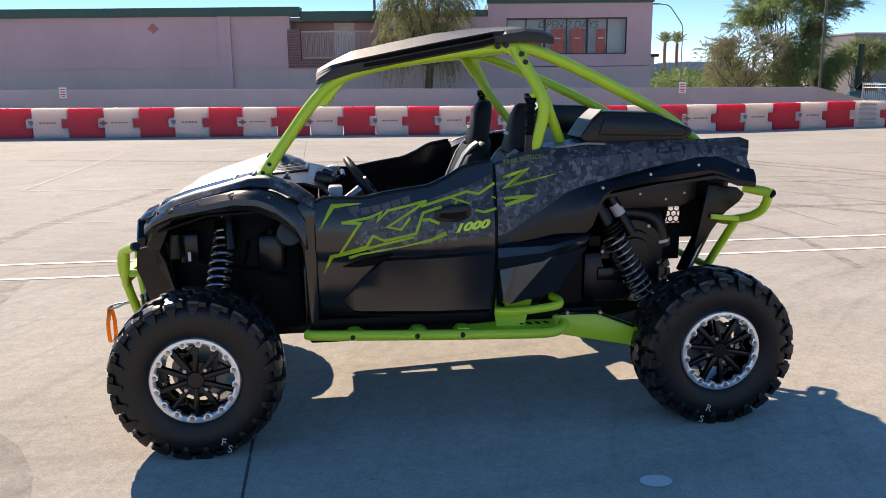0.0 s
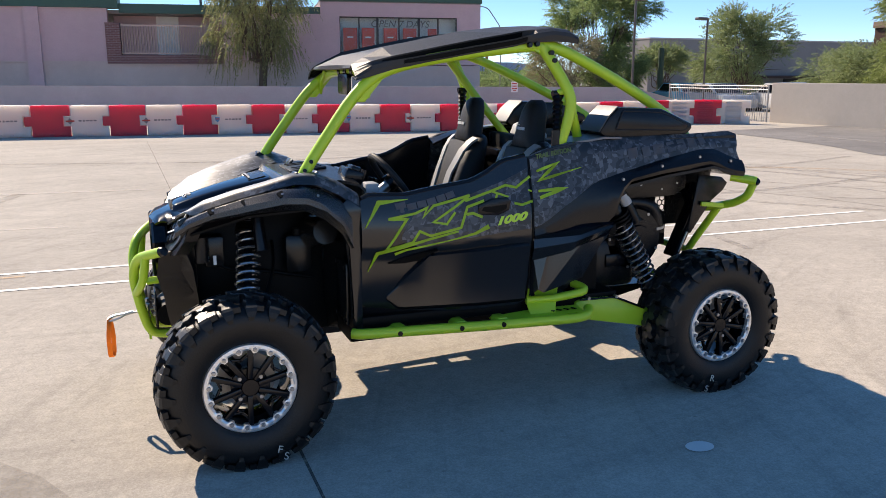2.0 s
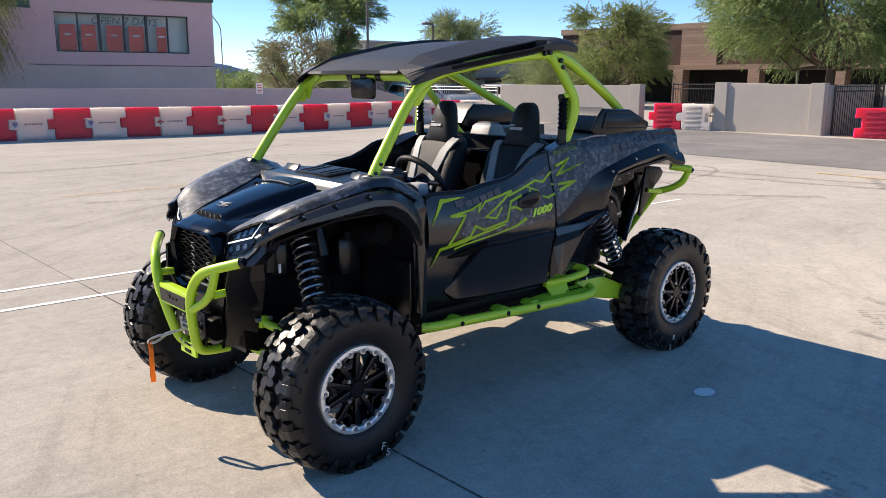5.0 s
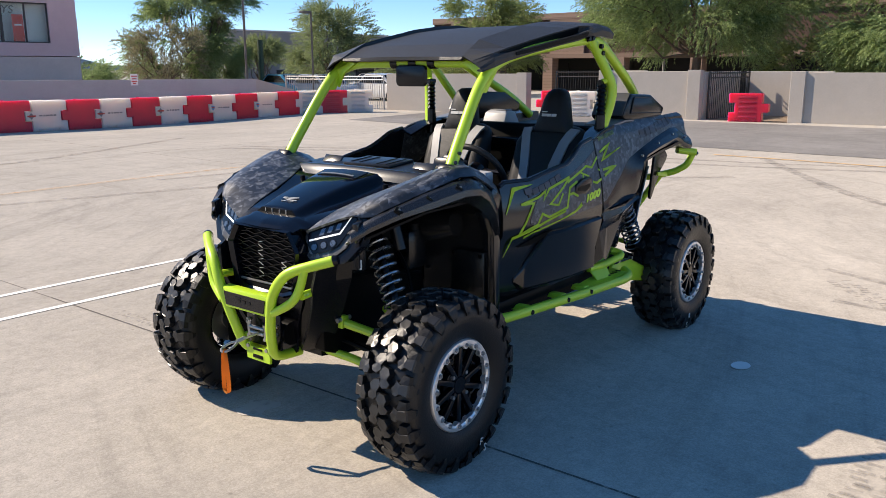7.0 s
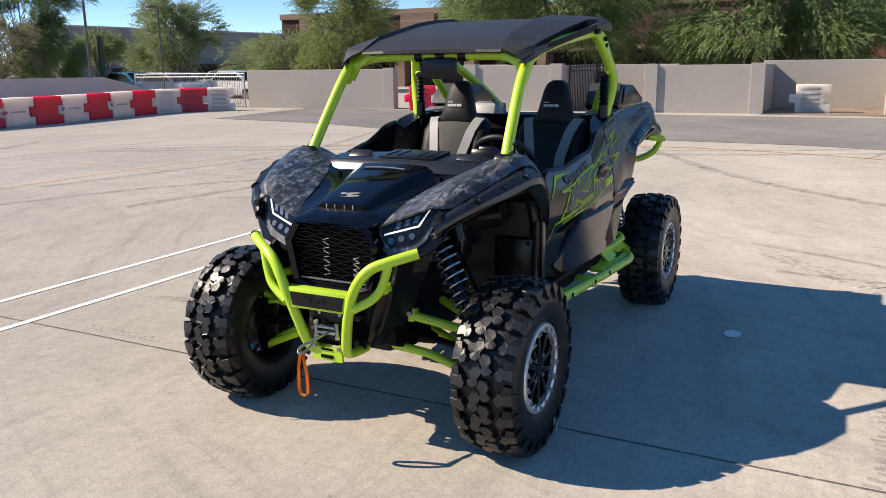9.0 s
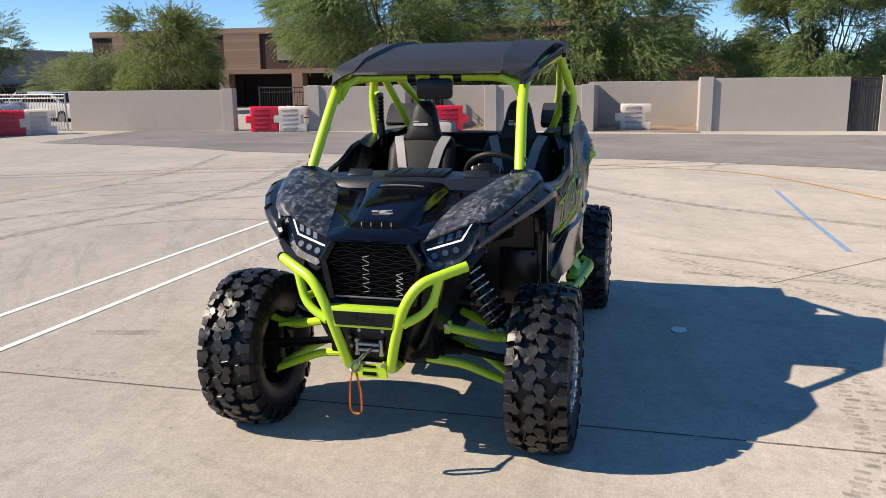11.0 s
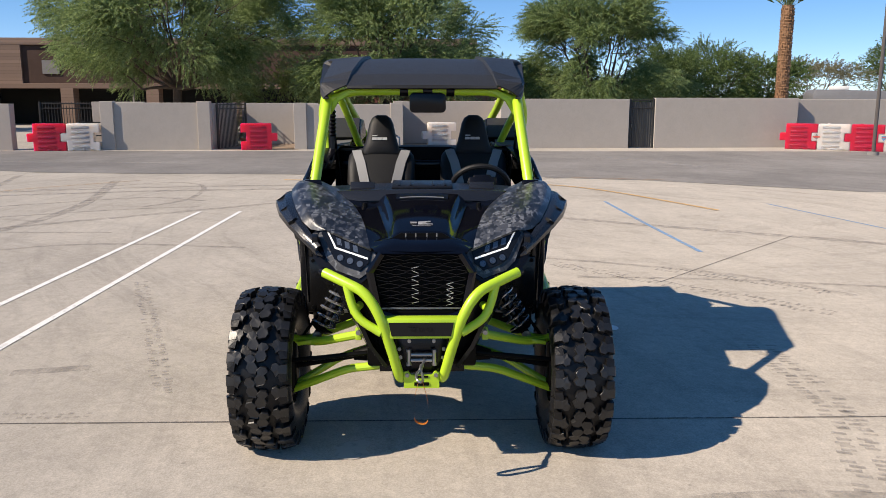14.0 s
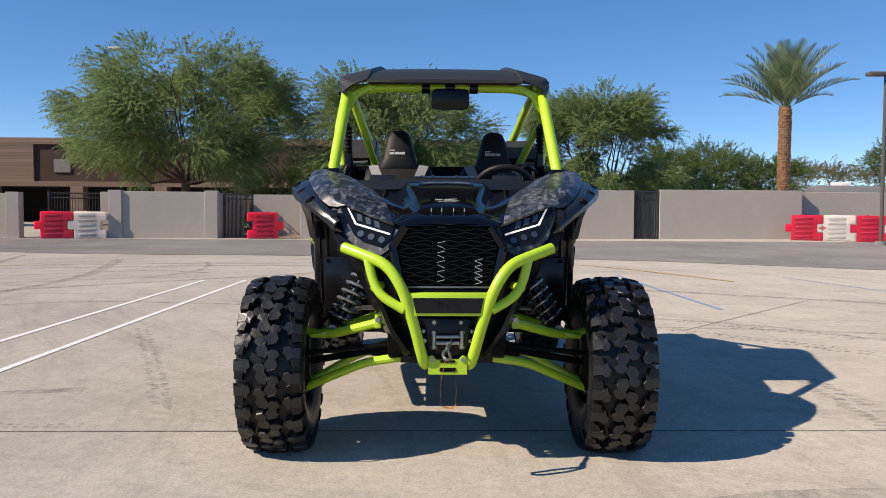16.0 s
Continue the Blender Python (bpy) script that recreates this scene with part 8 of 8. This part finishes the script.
# ---- cabin ----
def seat(x, y, lab):
    st = part("seat", loft([[(x - 0.50, y - 0.22, 0.80), (x - 0.50, y, 0.815), (x - 0.50, y + 0.22, 0.80)], [(x - 0.42, y - 0.24, 0.87), (x - 0.42, y, 0.855), (x - 0.42, y + 0.24, 0.87)], [(x - 0.10, y - 0.25, 0.82), (x - 0.10, y, 0.78), (x - 0.10, y + 0.25, 0.82)]], 0.12, 1), VINYL, VH, lab, 40)
    # backrest sections from seat to shoulder: width, thickness and lean
    rows = []
    for z, w, xo, dep in ((0.76, 0.21, -0.12, 0.06), (0.92, 0.222, -0.07, 0.08), (1.08, 0.225, -0.02, 0.085), (1.20, 0.222, 0.02, 0.075), (1.29, 0.220, 0.045, 0.06), (1.335, 0.212, 0.062, 0.052), (1.365, 0.185, 0.074, 0.046), (1.38, 0.14, 0.08, 0.04)):
        ring = []
        for k in range(20):
            a = 2 * math.pi * k / 20
            ca, sa = math.cos(a), math.sin(a)
            sy = math.copysign(abs(ca) ** 0.6, ca) * w
            sx = math.copysign(abs(sa) ** 0.7, sa) * dep
            if sx < 0:
                sx -= 0.035 * (abs(sy) / w > 0.6) * (z < 1.3)
            ring.append((x + xo + sx, y + sy, z))
        rows.append(ring + [ring[0]])
    bm = loft(rows, 0)
    bm.faces.new([v for v in bm.verts if abs(v.co.z - 1.38) < 1e-5][:20])
    bmesh.ops.remove_doubles(bm, verts=bm.verts[:], dist=1e-5)
    part("backrest", bm, VINYL, st, "black vinyl backrest", 60)
    for sd in (-1, 1):
        part("grey_insert", loft([[(x + dx, y + sd * yi, z), (x + dx + 0.004, y + sd * (yi + 0.060), z - 0.006)] for dx, yi, z in ((-0.206, 0.060, 0.86), (-0.152, 0.062, 1.06), (-0.114, 0.069, 1.17), (-0.050, 0.100, 1.30), (-0.010, 0.120, 1.35), (0.025, 0.130, 1.375))], 0.012, 1), VGREY, st, "grey vinyl stripe", 60)
    part("centre_cushion", loft([[(x - 0.200, y - 0.06, 0.86), (x - 0.203, y, 0.86), (x - 0.200, y + 0.06, 0.86)], [(x - 0.142, y - 0.062, 1.06), (x - 0.148, y, 1.06), (x - 0.142, y + 0.062, 1.06)], [(x - 0.083, y - 0.075, 1.22), (x - 0.088, y, 1.22), (x - 0.083, y + 0.075, 1.22)], [(x - 0.018, y - 0.115, 1.345), (x - 0.022, y, 1.35), (x - 0.018, y + 0.115, 1.345)]], 0.02), VINYL, st)
    rows = []
    for z, w, xo, dep in ((1.35, 0.132, 0.05, 0.05), (1.375, 0.122, 0.055, 0.062), (1.42, 0.106, 0.065, 0.062), (1.48, 0.092, 0.077, 0.06), (1.54, 0.079, 0.088, 0.055), (1.578, 0.061, 0.097, 0.045), (1.596, 0.032, 0.102, 0.028)):
        ring = []
        for k in range(18):
            a = 2 * math.pi * k / 18
            ring.append((x + xo + math.copysign(abs(math.sin(a)) ** 0.7, math.sin(a)) * dep, y + math.copysign(abs(math.cos(a)) ** 0.7, math.cos(a)) * w, z))
        rows.append(ring + [ring[0]])
    bm = loft(rows, 0)
    bm.faces.new([v for v in bm.verts if abs(v.co.z - 1.596) < 1e-5][:18])
    bmesh.ops.remove_doubles(bm, verts=bm.verts[:], dist=1e-5)
    hr = part("headrest", bm, VINYL, st, "tapered black headrest", 60)
    for dy, z, w, h in ((0.04, 1.466, 0.035, 0.006), (0.042, 1.447, 0.03, 0.016), (0.008, 1.447, 0.03, 0.016), (-0.025, 1.447, 0.03, 0.016)):
        part("stitched_bar", B((x + 0.006 + (z - 1.44) * 0.2 + abs(dy) * 0.1, y + dy, z), (0.008, w, h), Matrix.Rotation(radians(12), 3, "Y")), DECALW, hr, "pale embroidered model name shapes")
    return st


seat(0.275, -0.335, "black and grey driver's bucket seat")
seat(0.185, 0.275, "black and grey passenger bucket seat")
part("console", P([(-0.58, 0.50), (-0.58, 1.05), (-0.42, 0.95), (-0.10, 0.86), (0.30, 0.88), (0.42, 1.10), (0.46, 0.50)], "y", -0.08, 0.06, 0.02), MATTE, VH, "black centre console")
part("rear_bulkhead", loft([[(0.40, -0.58, 1.25), (0.40, 0.58, 1.25)], [(0.46, -0.60, 0.55), (0.46, 0.60, 0.55)]], 0.03), DARKM, VH)
part("bulkhead_cap", B((0.43, 0, 1.265), (0.10, 1.18, 0.06), None, 0.02), SATIN, VH)
for s in (-1, 1):
    part("shoulder_panel", loft([[(0.14, s * 0.70, 1.33), (0.14, s * 0.62, 1.30)], [(0.26, s * 0.69, 1.37), (0.26, s * 0.58, 1.36)], [(0.42, s * 0.68, 1.395), (0.42, s * 0.55, 1.395)]], 0.012), SATIN, VH)
    yb = s * 0.635 - 0.03 * (s > 0)
    rings = []
    for k in range(15):
        r = 0.029 if k % 2 else 0.020
        rings.append([(0.335 + r * math.cos(q), yb + r * math.sin(q), 1.453 + k * 0.0125) for q in (2 * math.pi * j / 16 for j in range(17))])
    bm = loft(rings, 0)
    bel = part("belt_guide", bm, SATIN, VH, "black ribbed seat-belt boot")
    part("belt_post", cyl(bmesh.new(), (0.335, yb, 1.30), (0.335, yb, 1.455), 0.030, 0.026, 14), SATIN, bel)
    part("belt_bolt", cyl(bmesh.new(), (0.305, yb, 1.635), (0.365, yb, 1.635), 0.016, 0.016, 12), SATIN, bel)
    part("belt_webbing", loft([[(0.33, yb - s * 0.02, 1.46), (0.345, yb - s * 0.02, 1.46)], [(0.30, yb - s * 0.06, 1.1), (0.345, yb - s * 0.06, 1.1)], [(0.20, yb - s * 0.05, 0.8), (0.245, yb - s * 0.05, 0.8)]], 0.003), DARKM, bel)
    part("belt_tab", tube([(0.335, yb, 1.64), (0.385, s * 0.675, 1.655)], 0.016, 10, 0), LIME, bel)

# steering wheel
c0 = Vector((-0.440, -0.333, 1.195))
ax = Vector((0.80, 0, 0.60)).normalized()
e1 = Vector((0, 1, 0))
e2 = ax.cross(e1)
ringp = [c0 + (e1 * math.cos(a) + e2 * math.sin(a)) * 0.165 for a in (2 * math.pi * k / 36 for k in range(37))]
sw = part("steering_wheel", sweep(bmesh.new(), ringp, 0.0165, 10, 0), VINYL, VH, "black three-spoke steering wheel")
for a in (0.0, math.pi, 1.5 * math.pi):
    part("spoke", sweep(bmesh.new(), [c0, c0 - ax * 0.0 + (e1 * math.cos(a) + e2 * math.sin(a)) * 0.16], 0.014, 8, 0), SATIN, sw)
part("hub", cyl(bmesh.new(), c0 - ax * 0.03, c0 + ax * 0.022, 0.052, 0.042, 20), SATIN, sw)
part("column", cyl(bmesh.new(), c0 - ax * 0.03, c0 - ax * 0.30, 0.028), STEEL, sw)
part("gear_lever", tube([(-0.50, -0.02, 1.0), (-0.46, -0.02, 1.14)], 0.012, 8, 0), SATIN, VH)
part("lever_knob", cyl(bmesh.new(), (-0.465, -0.02, 1.12), (-0.45, -0.02, 1.18), 0.022, 0.026), SATIN, VH)
part("grab_bar", tube([(-0.62, 0.12, 1.16), (-0.55, 0.12, 1.19), (-0.55, 0.42, 1.19), (-0.62, 0.42, 1.16)], 0.015, 10, 0.04), SATIN, VH)
part("damper_body", cyl(bmesh.new(), (-1.40, -0.36, 0.86), (-1.40, -0.36, 0.98), 0.04), MATTE, VH)
